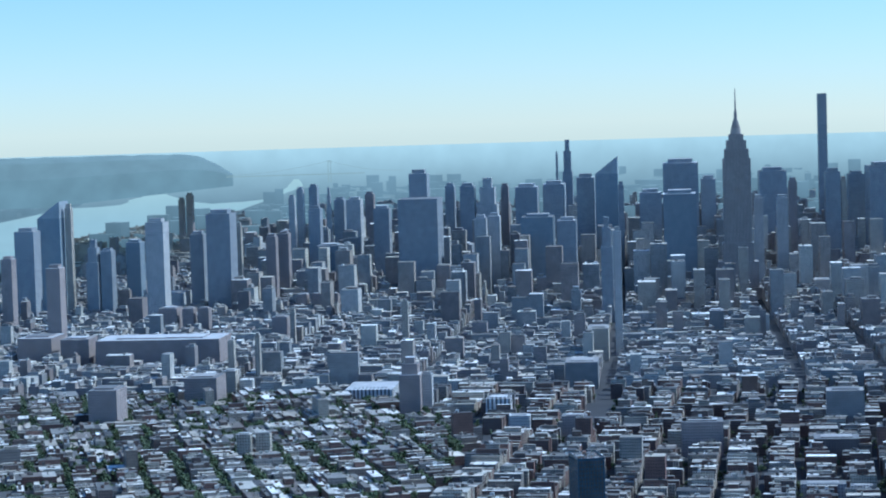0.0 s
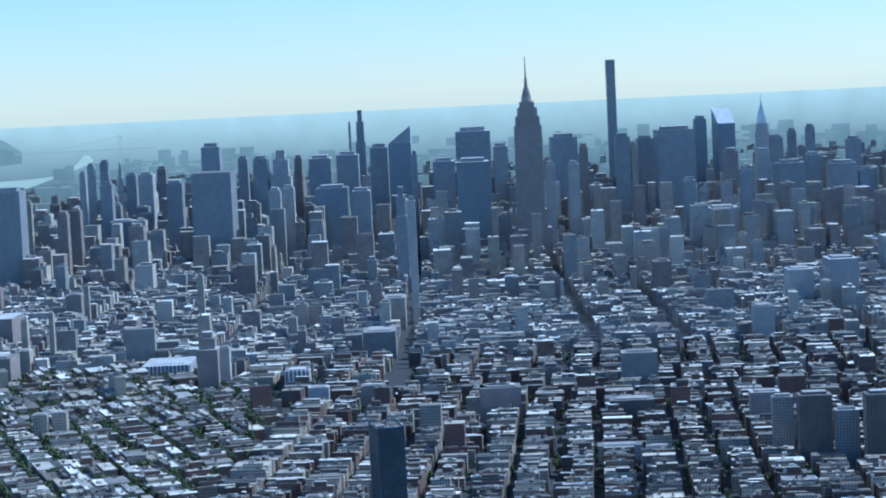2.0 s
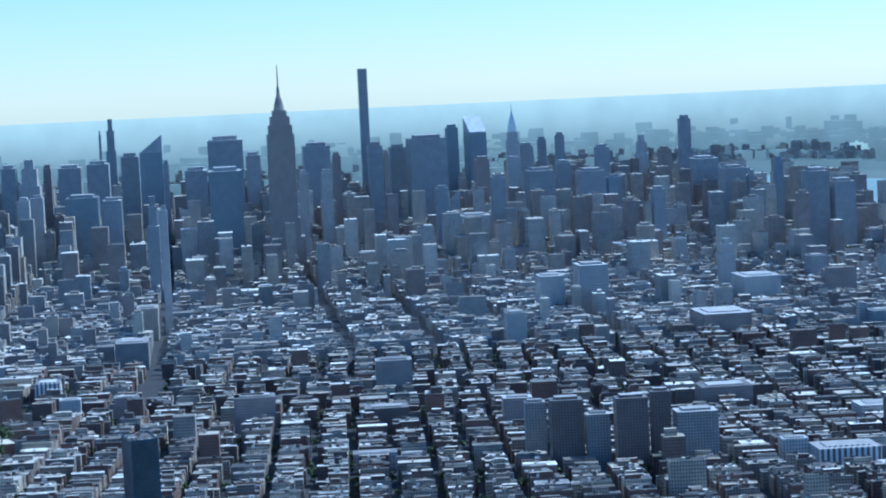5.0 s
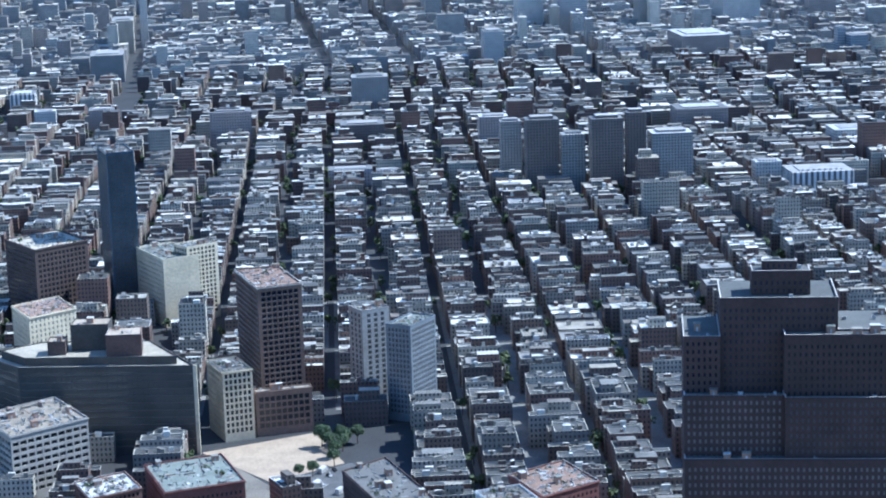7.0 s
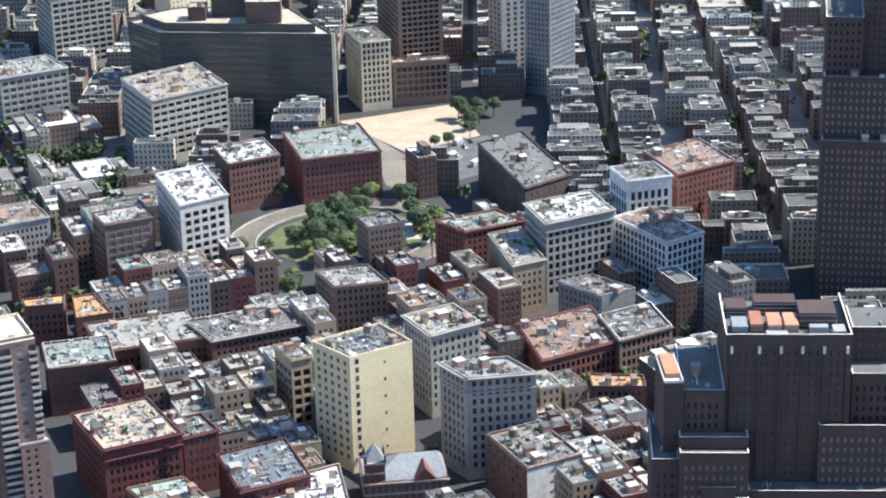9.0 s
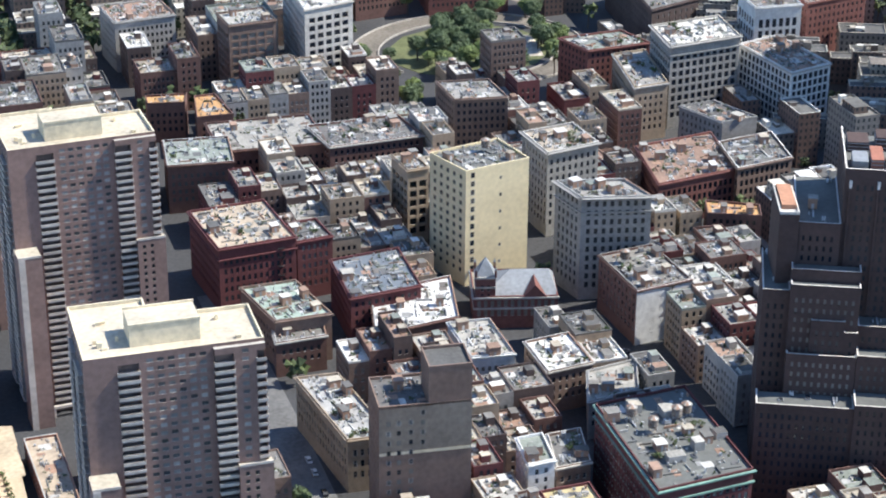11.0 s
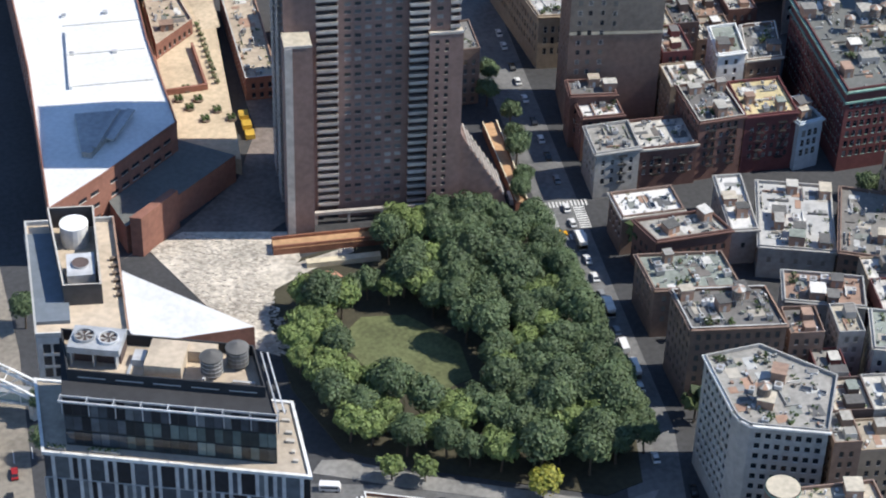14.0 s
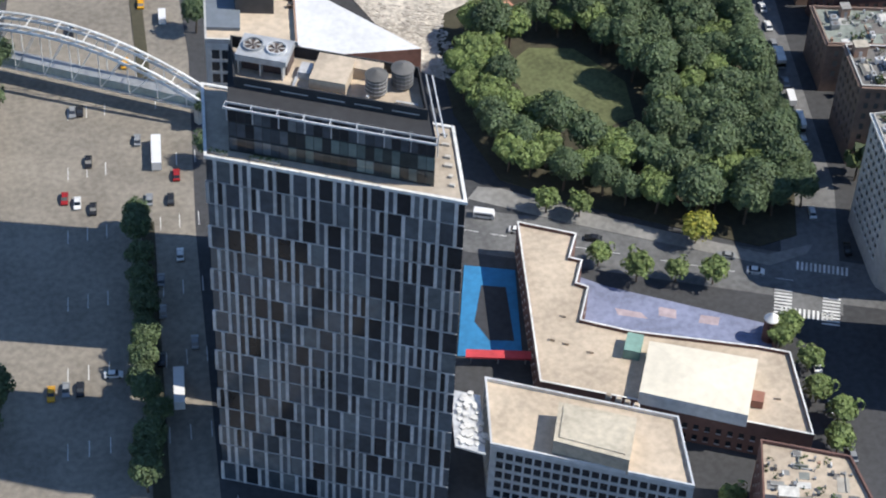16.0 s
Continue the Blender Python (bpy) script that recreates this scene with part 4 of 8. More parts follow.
house("row_house", "dark brick house with slate blue tarred roof", [(303.3, 655.9), (332.1, 654.0), (339.2, 688.2), (310.4, 690.1)], 20, RED_DARK, gear=5, seed=24, roof=BLUE_ROOF)
house("row_house", "brick house beside the car park", [(344.0, 577.0), (362.1, 576.1), (365.9, 600.1), (347.8, 601.0)], 17, BROWN_PLAIN, gear=7, seed=25)
house("row_house", "grey stone house with pale roof deck", [(347.7, 554.9), (368.3, 554.8), (379.6, 574.4), (359.0, 574.5)], 15, GREY_STUCCO, gear=5, seed=26)
house("gallery_building", "low gallery with long pale grey roof bays", [(274.5, 433.6), (294.6, 423.6), (309.5, 453.7), (289.4, 463.7)], 11, GREY_STUCCO, pitch=(4, 4), gear=9, seed=27, roof=PALE_ROOF, green=0)
house("gallery_building", "low shed with white sheet roof", [(269.5, 441.9), (277.4, 440.0), (285.3, 467.0), (277.3, 468.8)], 12, GREY_STUCCO, pitch=(4, 4), gear=3, seed=28, roof=WHITE_ROOF, green=0)
house("gallery_building", "low building with white roof and dark lift hut", [(293.9, 421.0), (306.9, 412.5), (323.6, 441.6), (310.6, 450.0)], 13, BROWN_PLAIN, gear=7, seed=29)

# between the park street and the lower crossing
house("row_building", "brown brick corner building with white gravel roof", [(240.6, 456.5), (259.8, 454.2), (261.3, 466.7), (242.1, 469.0)], 13.5, BROWN_PLAIN, gear=4, seed=30, roof=WHITE_ROOF)
house("row_building", "brick building with solar panels on its roof", [(244.1, 440.7), (267.5, 438.4), (265.6, 450.0), (242.2, 452.4)], 15, RED_OLD, gear=5, seed=31)
house("row_building", "brick building with wide grey gravel roof", [(232.6, 418.2), (256.7, 411.7), (258.7, 428.4), (234.6, 434.9)], 16.5, BROWN_PLAIN, gear=8, seed=32)
house("row_building", "pale brick house with a planted terrace", [(264.2, 400.5), (284.5, 390.2), (290.5, 402.7), (270.2, 413.0)], 18, GREY_STUCCO, gear=12, seed=33, green=0.5)
house("row_building", "brown brick loft with cluttered roof terraces", [(228.1, 387.7), (253.2, 380.8), (255.5, 398.0), (230.4, 404.9)], 27, BROWN_PLAIN, gear=14, seed=34, green=0.4, tanks=1)
house("row_building", "grey brick house with red parasols on the terrace", [(274.5, 369.7), (287.9, 363.4), (295.4, 378.4), (281.9, 384.7)], 22, GREY_STUCCO, gear=10, seed=35, green=0.5)

# round the tunnel exit loop
house("white_tower", "white brick loft tower with brown stair core", [(397.4, 908.8), (424.1, 910.4), (434.4, 961.1), (407.6, 959.4)], 42, WHITE_BRICK, pitch=(4.6, 4.2), win=(3.3, 2.7), recess=0.7, gear=6, seed=40)
house("stepped_loft", "brown brick loft with set-back terraces", [(361.9, 919.3), (385.8, 917.4), (387.4, 937.3), (363.5, 939.2)], 36, BROWN_PLAIN, pitch=(4.4, 3.9), win=(3.4, 2.7), recess=0.7, gear=5, seed=41)
house("press_building", "wide grey concrete loft with ribbed bays", [(462.7, 1087.8), (513.4, 1093.6), (518.0, 1147.4), (467.3, 1141.6)], 40, GREY_CONCRETE, pitch=(5.0, 4.1), win=(4.1, 2.3), recess=0.9, gear=22, seed=42, green=0, tanks=2)
WEDGE_WALL = brick("grey_brown_precast", (0.085, 0.077, 0.07))
WEDGE = [(506.5, 1171.7), (590.4, 1105.1), (598.3, 1165.7), (540.0, 1212.0), (502.1, 1208.4)]
wedge = house("wedge_building", "broad grey-brown office block with set-back cream roof storeys", WEDGE, 55.0, WEDGE_WALL, pitch=(3.1, 4.5), win=(2.5, 2.5), gear=0, seed=43, cornice=(), roof=CREAM_ROOF, trim=CREAM_WALL, green=0, single=False)
shell(wedge, inset(WEDGE, 6.5), 55.0, 59.5, WEDGE_WALL, CREAM_WALL, CREAM_ROOF, (3.1, 4.4), (2.5, 2.4), 0.3, (), False, 0, 0.7, (), CREAM_WALL)
for poly, top, m in (([(527, 1173), (536, 1167), (543, 1178), (534, 1184)], 67.5, BROWN_DARK), ([(543, 1173), (562, 1160), (572, 1174), (553, 1187)], 75.5, WEDGE_WALL), ([(553, 1146), (571, 1134), (581, 1152), (563, 1161)], 72.5, brick("dull_red_brown_cladding", (0.15, 0.095, 0.08)))):
    shell(wedge, poly, 59.5, top, m, m, SAND_ROOF, (40, 9), (1, 1), 0.2, (0, 1, 2, 3), False, 0, 0.6, (), m)
    roof_gear(wedge, poly, top, random.Random(int(top)), 3, green=0)
b = Buf()
b.prism(rect(590.6, 1104.6, 2.2, 1.2, 40), 0, 56.2, 0, 0)
b.obj("corner_pier", [CREAM_WALL], wedge)
house("loft_building", "cream stone loft with tall window bays", [(615.1, 1115.4), (633.8, 1111.1), (641.4, 1144.3), (622.7, 1148.6)], 44, CREAM_WALL, pitch=(2.9, 3.9), win=(1.9, 2.8), recess=0.7, gear=3, seed=44)
house("apartment_tower", "brown brick and glass grid apartment tower", [(657.9, 1142.0), (686.3, 1135.2), (702.5, 1191.0), (674.1, 1197.8)], 86, BROWN_PLAIN, pitch=(3.6, 3.6), win=(2.9, 2.6), recess=0.6, gear=5, seed=45, single=False)
house("apartment_podium", "brown brick podium with a grid of large windows", [(636.3, 1112.8), (669.8, 1100.5), (672.5, 1108.0), (639.1, 1120.3)], 28, BROWN_PLAIN, pitch=(3.6, 4.2), win=(2.8, 2.9), gear=3, seed=46, single=False)
house("cream_building", "cream painted building with blank gable", [(727.8, 1402.1), (758.0, 1401.1), (764.1, 1456.6), (733.8, 1457.6)], 52, CREAM_WALL, pitch=(3.4, 3.6), blank=(0,), gear=5, seed=47, cornice=())
house("balcony_building", "cream apartment block with stacked balconies", [(749.5, 1404.3), (777.2, 1406.6), (775.6, 1424.6), (748.0, 1422.2)], 58, CREAM_WALL, pitch=(3.4, 3.3), win=(2.2, 2.2), gear=3, seed=48, cornice=(), single=False)
house("slim_tower", "slim pale grey tower with glazed bays", [(727.0, 1128.9), (747.1, 1127.3), (748.4, 1145.3), (728.3, 1146.8)], 62, GREY_STUCCO, pitch=(5.0, 3.5), win=(2.6, 2.4), gear=3, seed=49, cornice=(), single=False)
house("slim_tower", "slim blue-grey glass tower with roof frame", [(727.5, 1074.3), (756.2, 1088.0), (748.4, 1104.3), (719.7, 1090.5)], 62, PALE_PANEL, pitch=(2.6, 3.3), win=(1.6, 2.2), gear=2, seed=50, cornice=(), single=False)
house("glass_tower", "tall dark blue glass hotel tower", [(715.5, 1461.7), (735.9, 1455.8), (747.0, 1494.3), (726.6, 1500.2)], 127, BLUE_GLASS, pitch=(2.4, 3.2), win=(2.1, 2.7), gear=2, seed=51, cornice=(), single=False)
house("loft_building", "red brick warehouse with rows of arched windows", [(463.6, 991.5), (493.7, 990.4), (499.9, 1022.1), (469.9, 1023.2)], 28, RED_OLD, pitch=(2.5, 3.8), gear=9, seed=52)
house("loft_building", "long red brick warehouse by the tunnel loop", [(501.9, 980.0), (545.3, 969.7), (560.2, 1021.3), (516.7, 1031.6)], 26, RED_STATION, pitch=(2.6, 3.6), gear=12, seed=53)
house("garden_building", "tall cream stone loft with roof garden", [(530.7, 787.3), (568.2, 785.3), (575.7, 814.3), (538.1, 816.4)], 41, GREY_STONE, pitch=(3.6, 4.1), win=(2.4, 2.9), recess=0.6, gear=14, seed=54, green=0.6, cornice=((0.0, 1.2), (4.5, 0.6)))
house("grid_building", "white grid-fronted office block with dark glass", [(574.0, 750.7), (597.8, 752.9), (598.4, 796.4), (574.7, 794.2)], 33, WHITE_WALL, pitch=(3.2, 3.9), win=(2.5, 3.0), recess=0.5, gear=7, seed=55)
house("grid_building", "white arcaded building with rooftop pool", [(610.4, 832.0), (634.5, 826.0), (640.3, 849.2), (616.2, 855.3)], 34, WHITE_WALL, pitch=(3.6, 6.0), win=(2.2, 4.4), gear=4, seed=56)
house("loft_building", "pink brick loft with pale roof", [(645.1, 835.1), (683.4, 836.5), (691.6, 876.9), (653.3, 875.5)], 30, RED_STATION, pitch=(3.0, 3.8), gear=10, seed=57)
house("wedge_garage", "dark sloping brick garage block with green roof deck", [(574.6, 871.6), (606.6, 876.9), (627.4, 955.4), (595.4, 950.2)], 26, BROWN_DARK, pitch=(4.0, 3.8), gear=12, seed=58, green=0.5)
house("red_loft", "red and grey brick lofts by the loop", [(514.2, 834.4), (547.6, 830.9), (544.3, 853.0), (510.9, 856.6)], 26, RED_STATION, pitch=(2.8, 3.5), gear=8, seed=59, green=0.3)
house("stone_loft", "tan stone loft with arched windows", [(507.1, 780.3), (524.4, 779.0), (538.7, 821.9), (521.4, 823.2)], 27, TAN_BRICK, pitch=(2.8, 3.7), gear=6, seed=60)
house("grey_loft", "grey brick loft with rooftop hut", [(529.4, 740.5), (547.5, 739.0), (541.1, 764.9), (523.0, 766.3)], 20, GREY_STONE, blank=(0,), gear=6, seed=61)
house("stepped_brown", "brown brick building with stepped red brick attic", [(425.2, 804.0), (448.7, 796.2), (451.7, 820.2), (428.1, 828.0)], 27, BROWN_PLAIN, pitch=(2.6, 3.6), gear=5, seed=62)
house("grey_loft", "blue-grey stone loft with planted roof", [(418.8, 708.2), (443.8, 708.8), (445.2, 733.0), (420.6, 733.4)], 38, GREY_STONE, pitch=(3.0, 3.9), win=(1.4, 2.4), gear=10, seed=63, green=0.6, cornice=((0.0, 1.3),))
house("cream_tower", "cream and brown loft with tall windows", [(362.4, 726.3), (371.8, 725.6), (373.2, 743.5), (363.8, 744.3)], 34, TAN_BRICK, pitch=(4.2, 4.2), win=(3.2, 3.0), recess=0.9, gear=4, seed=64)
house("row_loft", "long brick row with cluttered green roofs", [(358.1, 794.2), (401.1, 788.1), (401.6, 815.2), (358.5, 821.4)], 20, RED_OLD, gear=14, seed=65, green=0.4)
house("row_loft", "brick row with pale roof decks", [(313.7, 812.4), (360.0, 801.2), (366.4, 835.6), (320.0, 846.8)], 19, RED_OLD, gear=12, seed=66)
house("row_loft", "brick house with roof trees", [(284.9, 801.7), (312.5, 793.7), (320.8, 821.2), (293.2, 829.3)], 22, RED_OLD, gear=10, seed=67, green=0.6)
house("row_loft", "red brick and cream store row", [(465.7, 694.4), (504.9, 693.5), (518.3, 733.5), (479.1, 734.5)], 20, RED_STATION, pitch=(2.6, 4.2), win=(1.6, 2.8), gear=12, seed=68)
house("row_loft", "brown stone arcade row with round arches", [(502.6, 689.4), (530.8, 689.2), (540.0, 717.7), (511.8, 718.0)], 22, BROWN_PLAIN, pitch=(2.6, 4.2), win=(1.6, 2.8), gear=10, seed=69)

ORANGE_DECK = mat("orange_roof_paint", [(0.52, 0.30, 0.13)], rough=0.85, spread=0.25)
house("low_house", "low brick house with an orange painted roof deck", [(467.6, 660.2), (486.0, 647.9), (491.8, 657.8), (474.0, 671.8)], 20, RED_OLD, roof=ORANGE_DECK, gear=2, seed=76, cornice=(), green=0.6)
house("low_house", "low brick house with orange roof paint beside lofts", [(319.2, 854.8), (335.8, 851.5), (337.6, 878.9), (327.8, 880.5)], 19, RED_OLD, roof=ORANGE_DECK, gear=1, seed=77, cornice=())
house("low_house", "low brick house with long orange roof terrace", [(305.0, 881.0), (321.1, 874.9), (326.1, 885.1), (307.5, 891.1)], 19, RED_OLD, roof=ORANGE_DECK, gear=1, seed=78, cornice=())

# left part, beyond the tall slabs
house("loft_building", "grey stone loft with domed roof hut", [(408.2, 1184.3), (450.9, 1183.7), (451.4, 1217.7), (408.7, 1218.3)], 40, GREY_STONE, pitch=(4.6, 4.2), win=(3.6, 2.5), recess=0.7, gear=8, seed=70)
house("grid_loft", "pale grid-fronted tall loft", [(490.3, 1307.5), (533.2, 1308.6), (541.0, 1358.8), (498.1, 1357.7)], 52, GREY_CONCRETE, pitch=(5.2, 4.0), win=(4.3, 2.6), recess=0.7, gear=8, seed=71)
house("loft_building", "dark brick loft with cream roof", [(650.2, 1458.0), (697.0, 1465.0), (697.4, 1519.8), (650.7, 1512.8)], 62, BROWN_DARK, pitch=(3.6, 3.9), win=(2.4, 2.4), gear=8, seed=72, roof=CREAM_ROOF)
house("loft_building", "cream brick building with plain gable", [(583.3, 1325.3), (621.2, 1330.9), (627.6, 1373.3), (589.7, 1367.7)], 45, CREAM_WALL, pitch=(3.4, 3.6), gear=5, seed=73)
house("round_building", "grey stone building with stepped rounded top", [(322.7, 975.2), (354.3, 973.4), (355.9, 1001.3), (324.3, 1003.1)], 26, GREY_STONE, pitch=(2.4, 3.7), gear=5, seed=74)


# ---- the three tall brick slabs ----
BALCONY = mat("balcony_concrete", [(0.46, 0.42, 0.38)], rough=0.85)
# shade of the balcony bays, painted as a brown darker than the brick
SHADE = mat("balcony_painted_shade_wall", [(0.14, 0.11, 0.10)], rough=0.9)


def slab_tower():
    """One apartment slab, its front left corner at the origin, front along +x, 51 m wide; 39 storeys of 2.64 m."""
    t = tagged(new("apartment_tower"), "tall brown brick apartment slab with stacked concrete balconies", "tower", group="tall brick slabs")
    H, F = 103.0, 2.64
    main = [(0, 0), (51, 0), (51, 22), (22, 22), (22, 34), (0, 34)]
    b, g = Buf(), Buf()
    # the front in upright strips: plain brick, balcony bays set back, brick with windows
    proud = -1.4
    strips = [(0, 9.5, "plain"), (9.5, 15.5, "bay"), (15.5, 36.5, "win"), (36.5, 42.0, "bay"), (42.0, 48.5, "win"), (48.5, 51.0, "bay")]
    for u0, u1, kind in strips:
        f = proud if u0 > 36 else 0.0
        if kind == "plain":
            b.face([(u0, 0, 0), (u1, 0, 0), (u1, 0, H), (u0, 0, H)], 0)
        elif kind == "win":
            openings(b, g, (u0, f), (u1, f), 5.0, H, (3.0, F), (1.9, 1.25), 0.12, t, False)
            b.face([(u0, f, 0), (u1, f, 0), (u1, f, 5.0), (u0, f, 5.0)], 0)
        else:
            b.face([(u0, f, 0), (u0, f + 1.6, 0), (u0, f + 1.6, H), (u0, f, H)], 0)
            b.face([(u1, f + 1.6, 0), (u1, f, 0), (u1, f, H), (u1, f + 1.6, H)], 0)
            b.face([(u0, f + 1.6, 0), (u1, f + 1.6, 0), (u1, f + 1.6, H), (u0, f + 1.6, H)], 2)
            b.face([(u0, f, H - 2), (u1, f, H - 2), (u1, f, H), (u0, f, H)], 0)
    b.face([(36.5, 0, 0), (36.5, proud, 0), (36.5, proud, H), (36.5, 0, H)], 0)
    b.face([(51, proud, 0), (51, 0, 0), (51, 0, H), (51, proud, H)], 0)
    b.face([(36.5, proud, H), (51, proud, H), (51, 0, H), (36.5, 0, H)], 1)
    for p, q in ((1, 2), (2, 3), (3, 4), (4, 5)):
        b.face([(*main[p], 0), (*main[q], 0), (*main[q], H), (*main[p], H)], 0)
    openings(b, g, (0, 34), (0, 0), 5.0, H, (3.4, F), (1.6, 1.4), 0.3, t, False)
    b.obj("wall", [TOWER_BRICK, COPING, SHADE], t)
    o = g.obj("window_panes", [mat("pale_mixed_panes", [(0.10, 0.105, 0.11), (0.22, 0.22, 0.215), (0.06, 0.065, 0.07), (0.34, 0.335, 0.32), (0.16, 0.165, 0.17)], rough=0.15, bump=0, islands=True)], t)
    o["kind"] = "stuff"
    sizes = {}
    for u0, u1, kind in strips:
        if kind != "bay":
            continue
        w = round(u1 - u0 + 0.3, 2)
        if w not in sizes:
            c = Buf()
            c.prism([(-w / 2, -0.9), (w / 2, -0.9), (w / 2, 1.5), (-w / 2, 1.5)], -0.1, 0.1, 0, 0, bottom=True)
            c.prism([(-w / 2, -0.95), (w / 2, -0.95), (w / 2, -0.8), (-w / 2, -0.8)], 0.1, 1.05, 0, 0)
            for s in (-1, 1):
                c.prism([(s * w / 2 - 0.07, -0.8), (s * w / 2 + 0.07, -0.8), (s * w / 2 + 0.07, 0.0), (s * w / 2 - 0.07, 0.0)], 0.1, 1.05, 0, 0)
            sizes[w] = c.mesh("balcony", [BALCONY])
        for k in range(2, 38):
            o = new("balcony", sizes[w])
            o.parent = t
            o.location = ((u0 + u1) / 2, proud if u0 > 36 else 0.0, k * F + 0.2)
    c = Buf()
    for k in range(2, 38):
        for y in (3.0, 17.0):
            c.prism([(-1.3, y), (0.0, y), (0.0, y + 9), (-1.3, y + 9)], k * F + 0.1, k * F + 0.3, 0, 0, bottom=True)
            c.prism([(-1.3, y), (-1.15, y), (-1.15, y + 9), (-1.3, y + 9)], k * F + 0.3, k * F + 1.2, 0, 0)
    c.obj("side_balcony", [BALCONY], t)["kind"] = "stuff"
    r = Buf()
    r.face([(*p, H - 0.03) for p in inset(main, 0.4)], 0)
    r.obj("roof", [CREAM_ROOF], t)
    c = Buf()
    inner = inset(main, 0.5)
    for i in range(6):
        j = (i + 1) % 6
        a0, a1, b0, b1 = main[i], main[j], inner[i], inner[j]
        c.face([(*a0, H), (*a1, H), (*a1, H + 1.1), (*a0, H + 1.1)], 0)
        c.face([(*a0, H + 1.1), (*a1, H + 1.1), (*b1, H + 1.1), (*b0, H + 1.1)], 1)
        c.face([(*b1, H - 0.03), (*b0, H - 0.03), (*b0, H + 1.1), (*b1, H + 1.1)], 1)
    c.obj("parapet", [TOWER_BRICK, CREAM_WALL], t)
    c = Buf()
    c.prism([(14, 6), (34, 6), (34, 17), (14, 17)], H, H + 6.5, 0, 1)
    c.prism([(13.8, 5.8), (34.2, 5.8), (34.2, 6.2), (13.8, 6.2)], H + 6.5, H + 7.2, 0, 0)
    c.prism([(13.8, 16.8), (34.2, 16.8), (34.2, 17.2), (13.8, 17.2)], H + 6.5, H + 7.2, 0, 0)
    c.obj("lift_house", [CREAM_WALL, CREAM_ROOF], t)
    rnd = random.Random(5)
    for _ in range(9):
        c = Buf()
        x, y = rnd.choice([(rnd.uniform(3, 12), rnd.uniform(3, 30)), (rnd.uniform(36, 48), rnd.uniform(3, 19))])
        c.box((x, y), (rnd.uniform(0.6, 1.6), rnd.uniform(0.6, 1.6), rnd.uniform(0.6, 1.8)), 0, H - 0.03, 0)
        c.obj("vent", [CREAM_WALL], t)
    # lower wings in front, brick with a pale edge strip
    for x0, x1, y0, h, n in ((-0.8, 7.2, -9.0, 67, "left_wing"), (42.0, 52.0, -3.6, 65, "right_wing")):
        c, g2 = Buf(), Buf()
        c.face([(x0, 0, 0), (x0, y0, 0), (x0, y0, h), (x0, 0, h)], 0)
        c.face([(x1, y0, 0), (x1, 0, 0), (x1, 0, h), (x1, y0, h)], 0)
        if n == "right_wing":
            openings(c, g2, (x0, y0), (x1 - 2.6, y0), 3.0, h, (2.8, F), (1.2, 1.4), 0.2, t, False)
            c.face([(x1 - 2.6, y0, 0), (x1, y0, 0), (x1, y0, h), (x1 - 2.6, y0, h)], 0)
        else:
            c.face([(x0, y0, 0), (x1, y0, 0), (x1, y0, h), (x0, y0, h)], 0)
            c.prism([(x0, y0 - 0.3), (x0 + 2.2, y0 - 0.3), (x0 + 2.2, y0), (x0, y0)], 0, h, 2, 2)
        c.face([(x0, y0, h), (x1, y0, h), (x1, 0, h), (x0, 0, h)], 1)
        c.prism([(x0, y0 - 0.15), (x1, y0 - 0.15), (x1, y0 + 0.2), (x0, y0 + 0.2)], h, h + 0.8, 2, 2)
        o = c.obj("wing", [TOWER_BRICK, CREAM_ROOF, BALCONY], t)
        if g2.f:
            p = g2.obj("window_panes", [GLASS], o)
            p["kind"] = "stuff"
    # the stepped brick foot on the street side
    c = Buf()
    prof = [(52.0, 0), (68.0, 0), (66.0, 6.0), (55.0, 24.0), (52.0, 30.0)]
    n = len(prof)
    for y, flip in ((-3.0, False), (9.0, True)):
        pts = [(x, y, z) for x, z in prof]
        c.face(pts[::-1] if flip else pts, 0)
    for i in range(1, n - 1):
        (x0, z0), (x1, z1) = prof[i], prof[i + 1]
        c.face([(x0, -3.0, z0), (x0, 9.0, z0), (x1, 9.0, z1), (x1, -3.0, z1)], 1 if i > 1 else 0)
    c.obj("sloping_foot", [TOWER_BRICK, TOWER_BRICK], t)
    for k in range(9):
        c = Buf()
        f = k / 8
        x, z = 66.0 - 11.0 * f, 6.0 + 18.0 * f
        c.prism([(x - 0.2, -3.2), (x + 0.2, -3.2), (x + 0.2, 9.2), (x - 0.2, 9.2)], z, z + 1.0, 0, 0)
        c.obj("foot_rib", [BALCONY], t)
    c = Buf()
    c.prism([(7.5, -3.2), (41.8, -3.2), (41.8, -2.0), (7.5, -2.0)], 3.6, 4.6, 0, 0, bottom=True)
    for x in (8, 18, 28, 39.5):
        c.prism([(x, -3.1), (x + 0.8, -3.1), (x + 0.8, -2.3), (x, -2.3)], 0, 3.6, 0)
    c.obj("canopy", [BALCONY], t)
    return t


first = slab_tower()
first.matrix_basis = pose(151.8, 505.0, 0, 0, 0, -11.0)
copy_thing(first, pose(177.3, 658.5, 0, 0, 0, -6.5))
copy_thing(first, pose(139.0, 738.0, 0, 0, 0, -6.5))
clear([(146, 490), (232, 478), (232, 530), (150, 545)], 3)
clear([(172, 650), (250, 640), (250, 690), (175, 700)], 3)
clear([(130, 725), (205, 715), (205, 770), (130, 780)], 3)

# ---- glass and grey-fin apartment tower by the wide avenue ----
FIN = mat("grey_fin_metal", [(0.52, 0.53, 0.54), (0.45, 0.46, 0.47), (0.58, 0.585, 0.59)], rough=0.45, metal=0.2, bump=0)
